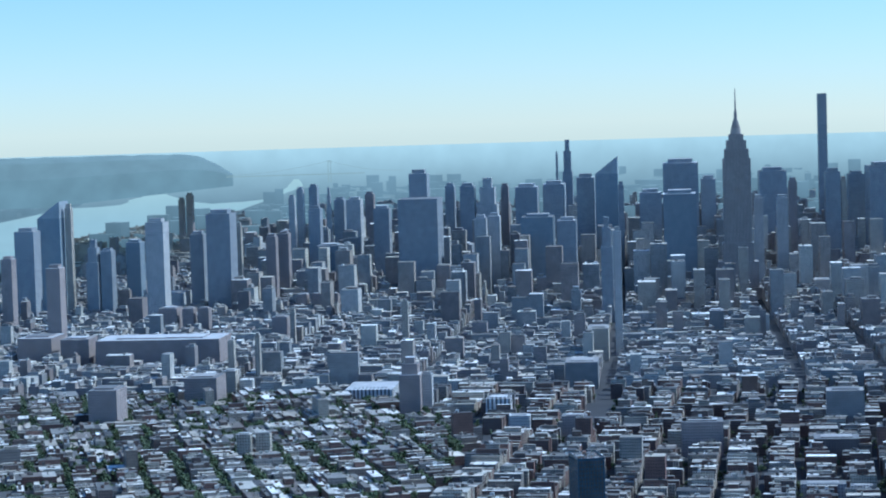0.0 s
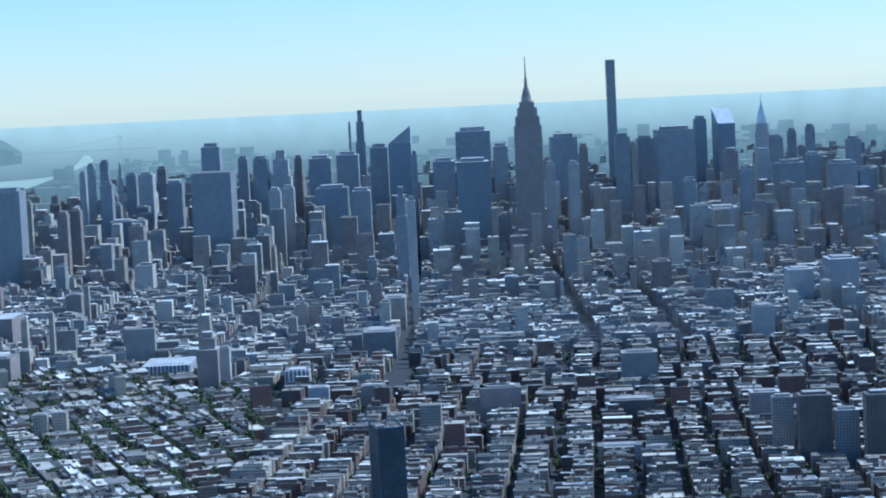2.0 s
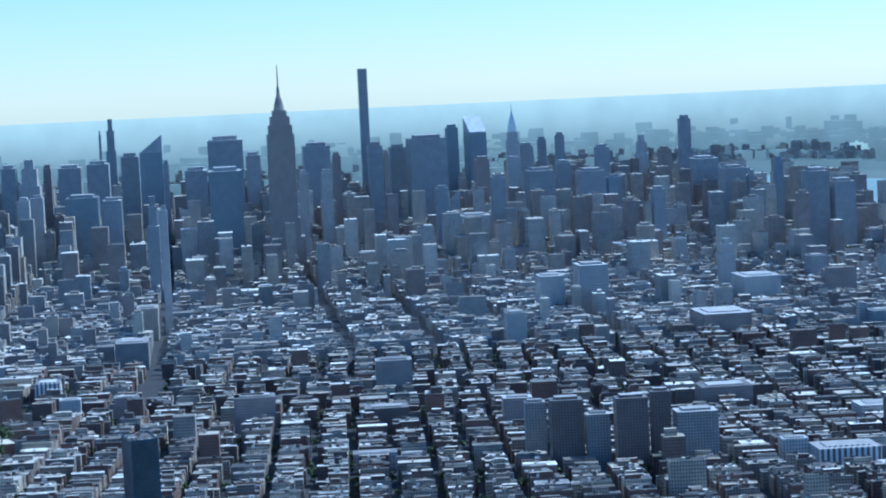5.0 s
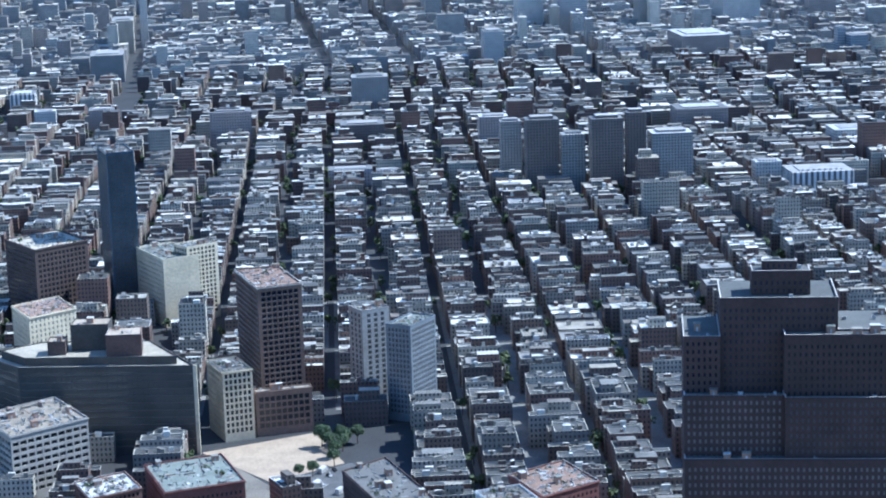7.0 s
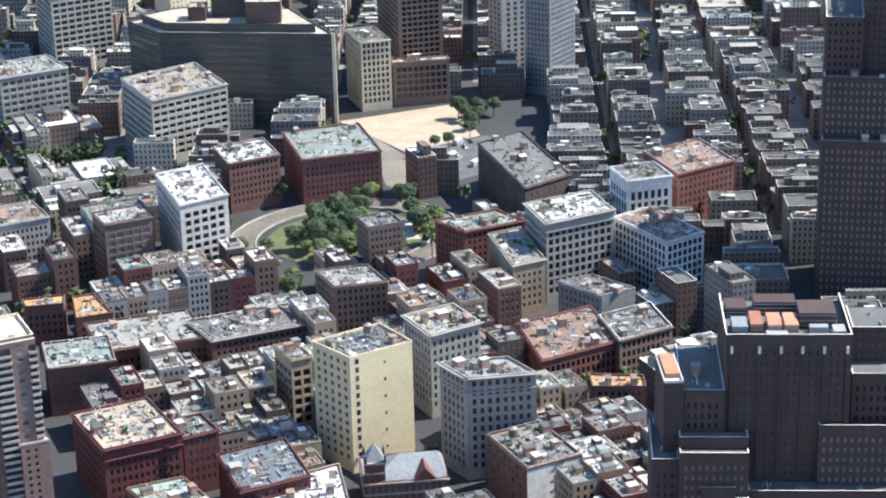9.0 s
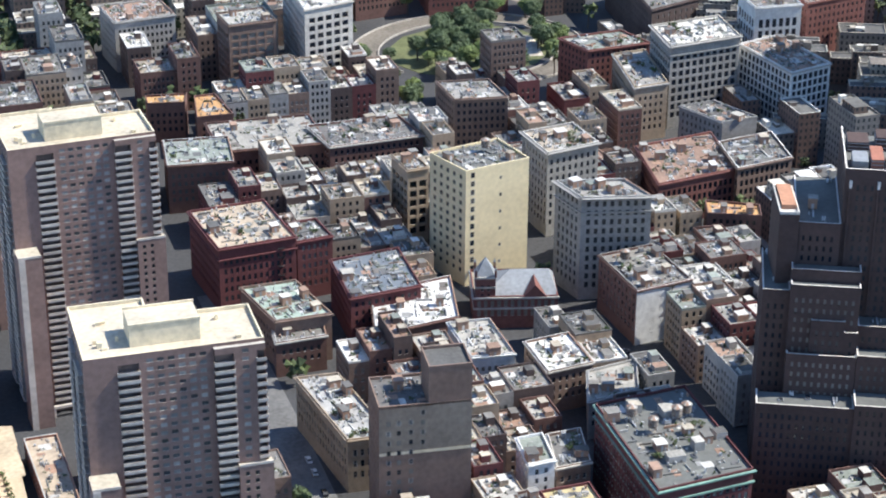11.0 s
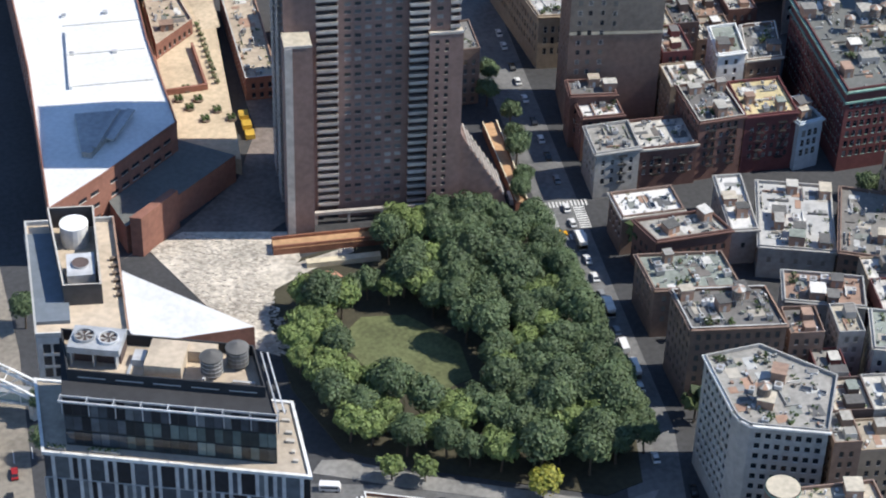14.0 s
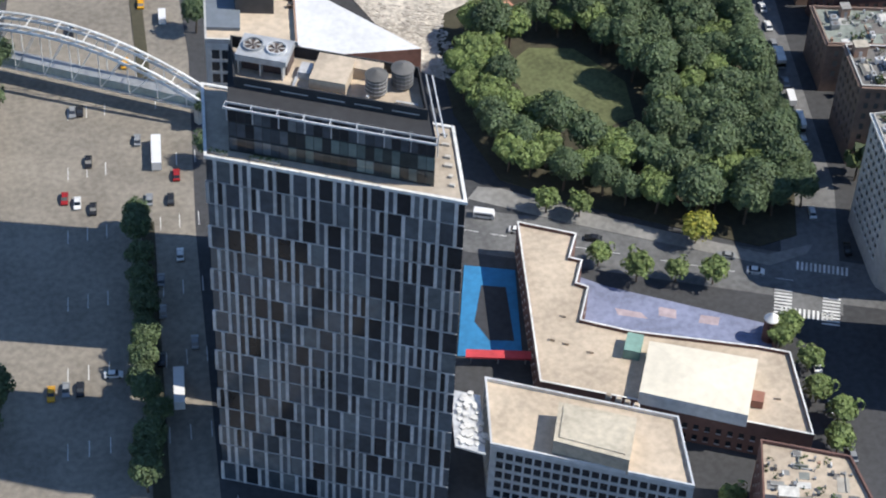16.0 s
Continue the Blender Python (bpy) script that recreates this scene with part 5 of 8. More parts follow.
DARK_GLASS = mat("dark_tower_glass", [(0.02, 0.024, 0.03), (0.06, 0.072, 0.085), (0.11, 0.125, 0.14), (0.03, 0.034, 0.042), (0.15, 0.165, 0.175), (0.075, 0.085, 0.10)], rough=0.1, bump=0, spread=0.3)


def fin_tower():
    t = tagged(new("glass_tower"), "dark glass apartment tower with staggered grey metal fins", "tower")
    t.matrix_basis = pose(44.0, 316.5, 0, 0, 0, -27.0)
    W, D, H = 53.0, 30.0, 100.0
    b = Buf()
    b.prism([(0, 0), (W, 0), (45.9, 21), (-7.1, 21)], 0, H, 0, None)
    b.obj("body", [brick("dark_frame", (0.05, 0.052, 0.056))], t)
    rows, cols = 16, 30
    rh, cw = H / rows, W / cols
    rnd = random.Random(8)
    pane = {}
    for k in (1, 2):
        c = Buf()
        c.prism([(0.06, -0.06), (cw * k - 0.06, -0.06), (cw * k - 0.06, -0.01), (0.06, -0.01)], 0.25, rh - 0.2, 0, 0, bottom=True)
        pane[k] = c.mesh("glass_panel", [DARK_GLASS])
    c = Buf()
    c.prism([(0, -0.35), (0.72, -0.35), (0.72, -0.01), (0, -0.01)], 0.1, rh - 0.1, 0, 0, bottom=True)
    fin = c.mesh("fin", [FIN])
    c = Buf()
    c.prism([(0, -0.2), (W, -0.2), (W, -0.01), (0, -0.01)], -0.1, 0.12, 0, 0, bottom=True)
    band = c.mesh("floor_band", [FIN])
    for r in range(rows):
        o = new("floor_band", band)
        o.parent, o.location = t, (0, 0, r * rh)
        i = r % 2
        if i:
            o = new("glass_panel", pane[1])
            o.parent, o.location = t, (0, 0, r * rh)
        while i < cols:
            k = min(2 if rnd.random() < 0.42 else 1, cols - i)
            o = new("glass_panel", pane[k])
            o.parent, o.location = t, (i * cw, 0, r * rh)
            o = new("fin", fin)
            o.parent, o.location = t, (i * cw - 0.25, 0, r * rh)
            i += k
    side, glass = Buf(), Buf()
    openings(side, glass, (W + 0.02, 0), (45.92, 21), 0.2, H - 0.5, (2.4, 3.2), (1.6, 2.3), 0.02, t, False)
    side.obj("side_wall", [FIN, FIN], t)
    glass.obj("side_panes", [DARK_GLASS], t)["kind"] = "stuff"
    foot = [(0, 0), (W, 0), (45.9, 21), (-7.1, 21)]
    c = Buf()
    c.face([(x, y, H) for x, y in inset(foot, 0.3)], 0)
    c.obj("roof", [mat("terrace_pavers", [(0.40, 0.34, 0.27)], rough=0.9, spread=0.25)], t)
    c = Buf()
    out, inn = inset(foot, -0.35), inset(foot, 0.3)
    for i in range(4):
        j = (i + 1) % 4
        c.prism([out[i], out[j], inn[j], inn[i]], H - 0.25, H + 0.5, 0, 0, bottom=True)
    c.obj("white_coping", [STEEL_WHITE], t)
    # the glazed attic: three rows of panes under a steel frame, a dark screen behind it and plant inside
    top = H + 12.5
    attic = [(4, 3), (46, 3), (39.5, 20.6), (-1, 20.6)]
    c = Buf()
    c.prism(attic, H, top, 0, 1)
    c.obj("attic", [brick("attic_frame", (0.03, 0.034, 0.036)), brick("dark_louvres", (0.035, 0.036, 0.04))], t)
    blind = mat("pale_blinds", [(0.10, 0.13, 0.125), (0.04, 0.05, 0.05), (0.025, 0.03, 0.032), (0.16, 0.20, 0.19), (0.03, 0.036, 0.04)], rough=0.15, bump=0)
    for r, (z0, z1) in enumerate(((0.6, 3.8), (4.2, 7.6), (8.0, 12.3))):
        for k in range(24):
            c = Buf()
            x = 4.1 + k * 1.75
            c.prism([(x, 2.9), (x + 1.62, 2.9), (x + 1.62, 2.98), (x, 2.98)], H + z0, H + z1, 0, 0, bottom=True)
            c.obj("attic_window", [blind if k > 6 and r < 2 else DARK_GLASS], t)
    for x0, y0, x1, y1 in ((3.6, 1.0, 46.6, 1.3), (3.6, 2.7, 46.6, 2.9)):
        c = Buf()
        c.prism([(x0, y0), (x1, y0), (x1, y1), (x0, y1)], top + 0.1, top + 0.5, 0, 0, bottom=True)
        c.obj("frame_rail", [FIN], t)
    for k in range(9):
        c = Buf()
        x = 3.7 + k * 5.33
        c.prism([(x, 1.0), (x + 0.14, 1.0), (x + 0.14, 3.0), (x, 3.0)], top + 0.5, top + 0.65, 0, 0, bottom=True)
        c.prism([(x, 2.7), (x + 0.2, 2.7), (x + 0.2, 2.88), (x, 2.88)], H + 8.2, top + 0.1, 0, 0)
        c.obj("frame_strut", [FIN], t)
    for dx in (0.3, 1.6):
        c = Buf()
        c.prism([(46 + dx, 3), (46.3 + dx, 3), (39.8 + dx, 20.6), (39.5 + dx, 20.6)], top + 0.6, top + 0.9, 0, 0, bottom=True)
        c.obj("side_rail", [FIN], t)
    screen = [(3.9, 8.0), (43.2, 8.0), (38.6, 20.4), (-0.5, 20.4)]
    inn = inset(screen, 0.35)
    for i in range(4):
        j = (i + 1) % 4
        c = Buf()
        c.prism([screen[i], screen[j], inn[j], inn[i]], top, top + 2.6, 0, 0)
        if i == 0:
            for k in range(5):
                c.prism([(6 + k * 7.5, 7.9), (11.5 + k * 7.5, 7.9), (11.5 + k * 7.5, 7.98), (6 + k * 7.5, 7.98)], top + 0.9, top + 1.1, 1, 1, bottom=True)
        c.obj("screen_wall", [MATS["dark_louvres"], METAL], t)
    c = Buf()
    c.face([(x, y, top + 0.02) for x, y in inn], 0)
    c.obj("plant_deck", [SAND_ROOF], t)
    for x, y, w, d, h, m, n in ((22.3, 14.6, 7.4, 8.4, 3.4, SAND_ROOF, "plant_room"), (28.6, 18.2, 6.0, 3.0, 2.6, SAND_ROOF, "plant_room"), (16.6, 15.5, 2.4, 3.4, 1.6, METAL, "duct"), (15.2, 13.2, 0.5, 6.5, 0.5, METAL, "duct"), (38.2, 11.5, 4.4, 0.5, 0.5, METAL, "duct"), (30.5, 10.2, 0.6, 0.6, 1.6, METAL, "valve_box")):
        c = Buf()
        c.box((x, y), (w, d, h), 0, top + 0.02, 0)
        c.obj(n, [m], t)
    c = Buf()
    for x in (3.6, 8.1, 12.6):
        c.prism([(x - 0.15, 12.2), (x + 0.15, 12.2), (x + 0.15, 19), (x - 0.15, 19)], top, top + 3.4, 0, 0)
    c.prism([(3.2, 14), (13.2, 14), (13.2, 19), (3.2, 19)], top, top + 3.4, 1, 1)
    c.prism([(3.0, 12.1), (13.4, 12.1), (13.4, 19.1), (3.0, 19.1)], top + 3.4, top + 4.9, 0, 0, bottom=True)
    c.obj("cooling_tower", [METAL, BROWN_DARK], t)
    for x in (5.8, 10.6):
        ring = [(x + 2.1 * math.cos(k * math.pi / 10), 15.6 + 2.1 * math.sin(k * math.pi / 10)) for k in range(20)]
        small = [(x + 1.85 * math.cos(k * math.pi / 10), 15.6 + 1.85 * math.sin(k * math.pi / 10)) for k in range(20)]
        c = Buf()
        for k in range(20):
            j = (k + 1) % 20
            c.prism([ring[k], ring[j], small[j], small[k]], top + 4.9, top + 5.5, 0, 0)
        o = c.obj("fan_ring", [METAL], t)
        o["kind"] = "stuff"
        c = Buf()
        c.prism(small, top + 4.9, top + 4.95, 0, 0)
        c.obj("fan_well", [BROWN_DARK], o)
        for k in range(6):
            q = k * math.pi / 3
            c = Buf()
            c.prism([(x + 0.2 * math.cos(q + 1), 15.6 + 0.2 * math.sin(q + 1)), (x + 1.8 * math.cos(q), 15.6 + 1.8 * math.sin(q)), (x + 1.8 * math.cos(q + 0.4), 15.6 + 1.8 * math.sin(q + 0.4))], top + 5.1, top + 5.2, 0, 0)
            c.obj("fan_blade", [GREY_STUCCO], o)
    clear([(40, 310), (92, 285), (108, 325), (58, 350)], 2)
    m = t.matrix_basis
    for x, y in ((31.5, 13.4), (36.0, 16.8)):
        p = m @ Vector((x, y, top))
        water_tank(p.x, p.y, p.z - 1.4, 2.2, 3.9, "dark grey rooftop water tank beside the plant room", brick("tank_grey", (0.13, 0.125, 0.12)))
    for x, y, w, d in ((49.5, 4, 1.0, 0.6), (48.6, 6.5, 0.7, 0.7), (47.5, 9.5, 1.6, 0.8), (46.8, 12, 1.2, 0.7), (45.6, 15.5, 1.6, 0.6), (44.6, 18.5, 1.4, 0.6), (12, 1.6, 6, 0.7), (2.5, 1.4, 3.5, 0.6)):
        c = Buf()
        c.box((x, y), (w, d, 0.6), 0, H, 1)
        if w > 3:
            rnd2 = random.Random(int(x * 10))
            for k in range(int(w * 2)):
                heap(c, x - w / 2 + k * 0.5, y, H + 0.6, 0.5, rnd2, 5, 0, 1.0)
        c.obj("terrace_planter", [PLANTS, COPING], t)
    return t


fin_tower()
west = house("side_tower", "dark glass wing tower with sand-coloured roof terrace", [(50.4, 353.8), (69.3, 348.6), (76.0, 389.4), (56.6, 394.0)], 98.5, FIN, pitch=(2.2, 3.3), win=(1.7, 2.6), gear=0, roof=SAND_ROOF, trim=COPING, cornice=(), single=False, parapet=1.2)
b = Buf()
b.prism([(49.0, 341.5), (67.5, 332.5), (69.2, 348.5), (50.5, 353.6)], 0, 24, 0, 1)
b.obj("link_block", [DARK_FRONT, SAND_ROOF], west)
ring = [(58.6, 362.5), (66.6, 360.5), (71.6, 389.0), (61.6, 391.6)]
inn = inset(ring, 0.4)
for i in range(4):
    j = (i + 1) % 4
    b = Buf()
    b.prism([ring[i], ring[j], inn[j], inn[i]], 98.4, 104.0, 0, 1)
    b.obj("screen_wall", [DARK_FRONT, COPING], west)
b = Buf()
b.prism([(51.2, 358.0), (58.4, 356.2), (60.6, 368), (61.2, 388), (55.5, 389.5)], 98.5, 99.4, 0, 0)
b.obj("deck", [BLUE_ROOF], west)
b = Buf()
ring = [(66.0 + 3.2 * math.cos(k * math.pi / 10), 384.5 + 3.2 * math.sin(k * math.pi / 10)) for k in range(20)]
b.prism(ring, 98.4, 103.6, 0, 0)
b.obj("round_cooler", [STEEL_WHITE], west)
b = Buf()
b.box((64.2, 370.5), (6, 8, 4.2), 11, 98.4, 0)
o = b.obj("fan_box", [METAL], west)
b = Buf()
b.prism([(64.2 + 1.9 * math.cos(k * math.pi / 8), 370.5 + 1.9 * math.sin(k * math.pi / 8)) for k in range(16)], 102.6, 103.1, 0, 1)
b.obj("fan", [METAL, BROWN_DARK], o)
for k in range(6):
    b = Buf()
    b.box((70.6 + k * 0.35, 362 + k * 2.6), (1.6, 0.8, 0.7), 11, 98.5, 0)
    b.obj("bench", [TANK_WOOD], west)

# ---- stepped brown telephone-age blocks ----
TELE = brick("deep_brown_brick", (0.078, 0.05, 0.045))


WHITE_CAP = mat("white_cap_stone", [(0.66, 0.62, 0.57)], rough=0.85, spread=0.25)
RUST = brick("rust_painted_metal", (0.36, 0.15, 0.10))
RUST_PALE = brick("faded_orange_metal", (0.46, 0.24, 0.15))


def stepped_block(label, origin, along, masses, pitch, win, wall):
    """A brick tower of upright masses set against each other. along: the bearing of its front; masses: (u0, u1, f0, f1, foot, top, parapet), u along the front, f towards the viewer."""
    t = tagged(new("stepped_tower"), label, "tower")
    a = radians(along)
    e, n = Vector((math.sin(a), math.cos(a))), Vector((-math.cos(a), math.sin(a)))
    if n.dot(Vector(origin)) > 0:
        n = -n
    def at(u, f):
        p = Vector(origin) + e * u + n * f
        return (p.x, p.y)
    for k, (u0, u1, f0, f1, foot, top, rim) in enumerate(masses):
        poly = [at(u0, f1), at(u1, f1), at(u1, f0), at(u0, f0)]
        shell(t, poly, foot, top, wall, wall, DARK_ROOF, pitch, win, 0.3, (2,), False, 0, 0, (), COPING)
        inner = inset(poly, 0.5)
        for i in (0, 1, 3):
            j = (i + 1) % 4
            b = Buf()
            b.prism([poly[i], poly[j], inner[j], inner[i]], top, top + rim, 0, 1)
            b.obj("parapet", [wall, WHITE_CAP], t)
        if rim < 2 and (u1 - u0) * (f1 - f0) > 250:
            roof_gear(t, poly, top, random.Random(k), 4, green=0)
        clear(poly, 2)
    return t, at


tele, at = stepped_block("massive dark brown brick stepped tower with white copings", (409.0, 502.5), 124.5, [
    (0, 41, -37, 0, 0, 110, 3.0), (8, 60, 0, 9, 0, 60, 0.9), (8, 60, 9, 16, 0, 52.5, 0.9), (31, 60, 0, 3, 60, 81, 0.9),
    (-14.4, 0, -37, 2, 0, 93.5, 0.6), (-15, 7.6, 2, 8, 0, 79, 0.9), (-15, 7.6, 8, 12, 0, 75.5, 0.6), (-7.7, 3.4, 12, 13.4, 0, 63.5, 0.7), (3.4, 7.8, 12, 13.4, 0, 59.5, 0.8),
    (-15, 7.8, 13.4, 16, 0, 52, 0.7), (-24, -15, -22, 10, 0, 72, 0.9), (42, 62, -36, -4, 0, 96.5, 0.9), (43, 62, -36, -16, 96.5, 108, 0.9),
    (-24, 7.8, 16, 26, 0, 38, 0.9), (7.8, 60, 16, 27, 0, 40, 0.9)], (2.3, 3.6), (0.9, 1.9), TELE)
for u, f, w, d, h, m in ((5, -10, 5, 9, 3.4, METAL), (10.5, -12, 4, 12, 4.0, RUST), (16.5, -12, 4.5, 11, 3.6, RUST_PALE), (22, -12, 4.5, 11, 3.6, RUST_PALE), (17, -5, 7, 3, 1.8, METAL), (31, -18, 12, 12, 5.5, TELE), (31, -9, 6, 3, 2.4, METAL), (37.5, -8, 4, 6, 2.0, GREY_STUCCO), (5, -26, 7, 9, 3.5, TELE), (18, -28, 14, 8, 4.5, TELE)):
    b = Buf()
    b.box(at(u, f), (w, d, h), 34.5, 110, 0)
    for k in range(3):
        b.box(at(u, f), (w + 0.12, d + 0.12, 0.22), 34.5, 110 + h * (k + 0.5) / 3, 1)
    b.obj("plant_box", [m, METAL], tele)
for u in (2.0, 11.0, 18.0, 25.0, 32.0, 39.5):
    b = Buf()
    b.prism([at(u - 0.35, 0.7), at(u + 0.35, 0.7), at(u + 0.35, 0), at(u - 0.35, 0)], 62, 108.6, 0, 0)
    b.prism([at(u - 0.45, 0.85), at(u + 0.45, 0.85), at(u + 0.45, 0), at(u - 0.45, 0)], 106.4, 108.9, 1, 1)
    b.obj("pier", [TELE, WHITE_CAP], tele)

skyscraper, at = stepped_block("huge dark brown brick stepped skyscraper with lit window dots", (655, 712), 130.6, [
    (0, 54, -40, 0, 0, 155, 1.2), (15, 42, -24, -10, 155, 166, 0.6), (20, 36, -20, -14, 166, 170, 0.4), (29, 80, 0, 10, 0, 140, 1.0), (-17, 0, -40, 4, 0, 138, 1.0),
    (-17, 29, 4, 12, 0, 112, 1.0), (29, 84, 10, 16, 0, 112, 1.0), (-17, 84, 12, 20, 0, 84, 1.0), (54, 80, -40, 0, 0, 140, 1.0)], (2.6, 3.7), (1.0, 1.9), TELE)

b = Buf()
b.prism(rect(398.7, 519.0, 6.4, 22, 29), 0, 97, 0, 1, bottom=False)
b.prism(rect(399.6, 520.5, 4.6, 17, 29), 97, 98.6, 2, 2)
o = tagged(b.obj("stair_tower", [TELE, ROOF_ONE, RUST_PALE]), "slender dark brown brick stair tower with rust roof", "tower")
b = Buf()
rim = rect(398.7, 519.0, 6.4, 22, 29)
rin = inset(rim, 0.4)
for i in range(4):
    j = (i + 1) % 4
    b.prism([rim[i], rim[j], rin[j], rin[i]], 97, 97.9, 0, 0)
b.obj("coping", [WHITE_CAP], o)


# ---- college, school, park and the wide avenue ----
RED_TERR = brick("red_college_brick", (0.26, 0.12, 0.085))
ORANGE_PAVE = mat("orange_terrace_paving", [(0.50, 0.40, 0.275)], rough=0.9)
STONE_PAVE = mat("pale_stone_paving", [(0.52, 0.47, 0.40)], rough=0.9, grain=0.5, spread=0.5)
WHITE_MEMBRANE = mat("bright_white_roof", [(0.70, 0.70, 0.70)], rough=0.7, spread=0.12)
GRASS = mat("lawn_grass", [(0.12, 0.135, 0.06)], rough=0.95, grain=0.8, blotch=0.1, spread=0.35)
SOIL = mat("shaded_park_soil", [(0.06, 0.055, 0.035)], rough=1.0)


def slab(name, label, poly, z, m, category="", kind="structure", base=None):
    base = base if base is not None else max(0.0, z - 0.3)
    b = Buf()
    b.prism(poly, base, z, 0, 0)
    return tagged(b.obj(name, [m]), label, category or name, kind=kind)


college = tagged(new("college_building"), "long red brick college with bright white sheet roof", "building")
main = [(80.0, 506.2), (98.8, 518.2), (127.1, 538.6), (131, 590), (140, 660), (152, 760), (108, 770), (90.4, 583.4)]
shell(college, main, 0, 20, RED_TERR, COPING, WHITE_MEMBRANE, (5.0, 4.5), (3.4, 1.5), 0.3, (), False, 0, 0.8, (), STEEL_WHITE)
clear(main, 3)
def roof_block(name, poly, z0, z1, side, top):
    b = Buf()
    b.prism(poly, z0, z1, 0, 1)
    b.obj(name, [side, top], college)


GREY_SHEET = mat("grey_roof_sheet", [(0.34, 0.35, 0.37)], rough=0.7, spread=0.2)
roof_block("roof_block", [(112.5, 642), (137, 636.5), (144, 668), (118, 676)], 20, 22.5, WHITE_WALL, WHITE_MEMBRANE)
roof_block("roof_block", [(118, 690), (146, 684), (151, 735), (124, 742)], 20, 23, WHITE_WALL, WHITE_MEMBRANE)
roof_block("skylight", [(95.5, 530), (98.0, 528.5), (115.5, 548.0), (98.2, 551.0)], 20, 22.0, GREY_STUCCO, GREY_SHEET)
for poly in ([(104, 534), (106, 532.5), (116, 546.5), (114, 548)], [(99, 531), (100, 530), (112, 548.5), (110.5, 549)]):
    roof_block("skylight_ridge", poly, 22.0, 22.6, GREY_STUCCO, GREY_SHEET)
for x, y in ((105.5, 588.0), (108.5, 612.0), (122.0, 610.0), (119.0, 585.0), (126.5, 625.0), (112.0, 628.0)):
    roof_block("roof_vent", rect(x, y, 1.6, 1.6, 10), 20, 20.9, STEEL_WHITE, METAL)
for x0, x1, y in ((101.5, 126.5, 569.0), (104.0, 129.0, 588.0), (106.8, 132.0, 606.0), (109.5, 135.0, 624.0)):
    roof_block("roof_seam", [(x0, y), (x1, y - 4.0), (x1, y - 3.6), (x0, y + 0.4)], 20, 20.25, WHITE_WALL, GREY_STUCCO)
roof_block("ridge_wall", [(106.6, 602), (107.4, 601.8), (101.0, 567.6), (100.2, 567.8)], 20, 21.2, WHITE_WALL, STEEL_WHITE)
roof_block("glass_canopy", [(141.5, 667), (159, 667), (153, 632), (136.4, 634)], 14, 16, GREY_STUCCO, GREY_SHEET)
for k in range(7):
    y = 636 + k * 4.6
    roof_block("canopy_rib", [(137.0 + (y - 634) * 0.155, y), (153.3 + (y - 632) * 0.17, y - 1.5), (153.4 + (y - 632) * 0.17, y - 1.1), (137.1 + (y - 634) * 0.155, y + 0.4)], 16, 16.4, STEEL_WHITE, STEEL_WHITE)
for k in range(9):
    y = 647 + k * 3.2
    roof_block("duct_frame", [(118.6 + (y - 647) * 0.15, y), (123.0 + (y - 647) * 0.14, y - 0.8), (123.0 + (y - 647) * 0.14, y - 0.4), (118.6 + (y - 647) * 0.15, y + 0.4)], 22.5, 24.0, METAL, METAL)
slab("courtyard", "brown-grey paver courtyard between the college and the tower", [(100, 503), (118, 508), (142, 500), (152, 506), (160, 545), (172, 572), (159, 574), (157, 556), (144, 532), (120, 512)], 0.12, mat("brown_pavers", [(0.20, 0.165, 0.145)], rough=0.9, spread=0.35), "paving")
b = Buf()
b.prism([(102, 505), (118.4, 514.0), (143.0, 530.5), (128.0, 545), (100.0, 522)], 0, 10, 0, 1)
b.obj("low_wing", [RED_TERR, brick("dark_tar_roof", (0.10, 0.095, 0.085))], college)
b = Buf()
b.prism([(103, 503.8), (106, 502), (120, 512.5), (118, 514)], 0, 14, 0, 0)
b.obj("brick_screen", [RED_TERR], college)
b = Buf()
b.prism([(90.5, 459.5), (93.5, 452), (124.5, 449), (95.9, 486.0)], 0, 9, 1, 0)
b.obj("gym_roof", [WHITE_MEMBRANE, RED_TERR], college)
clear([(85, 440), (165, 440), (165, 640), (160, 700), (85, 560)], 2)
slab("terrace", "orange paved college terrace with round planters", [(128.1, 549), (145.6, 533), (160, 612), (166, 700), (150, 705), (138, 620)], 6, ORANGE_PAVE, "terrace", base=0.2)
house("terrace_block", "low red brick block with tan gravel roof by the terrace", [(135.8, 598.6), (151.5, 610.7), (151.1, 630.1), (139.8, 632.1)], 11, RED_TERR, roof=SAND_ROOF, gear=2, cornice=(), single=False, ground_floor=0, keep=False, z0=6.0, green=0)
house("terrace_block", "low white roofed brick link block", [(139.8, 645.5), (154.9, 645.5), (158.6, 655.8), (145.1, 665.1)], 10, RED_TERR, roof=WHITE_MEMBRANE, gear=2, cornice=(), single=False, ground_floor=0, keep=False, z0=6.0, green=0)
b = Buf()
for p in ([(131.5, 576), (132.3, 576), (135.3, 598), (134.5, 598)], [(132.3, 576), (146, 575.2), (146, 576), (132.3, 576.8)], [(146, 575.2), (146.8, 575.2), (149.2, 602), (148.4, 602)]):
    b.prism(p, 6, 8.2, 0, 0)
tagged(b.obj("patio_wall", [RED_TERR]), "low red brick wall round a sunken patio", "wall", kind="structure")
b = Buf()
for k in range(12):
    b.box((150.5 + k * 0.35, 578 + k * 3.4), (1.1, 1.1, 0.6), 8, 6, 1)
    heap(b, 150.5 + k * 0.35, 578 + k * 3.4, 6.5, 0.9, random.Random(k), 16, 0, 1.2)
tagged(b.obj("clipped_shrubs", [PLANTS, TANK_WOOD]), "row of small clipped shrubs in tubs", "shrubs", kind="stuff")
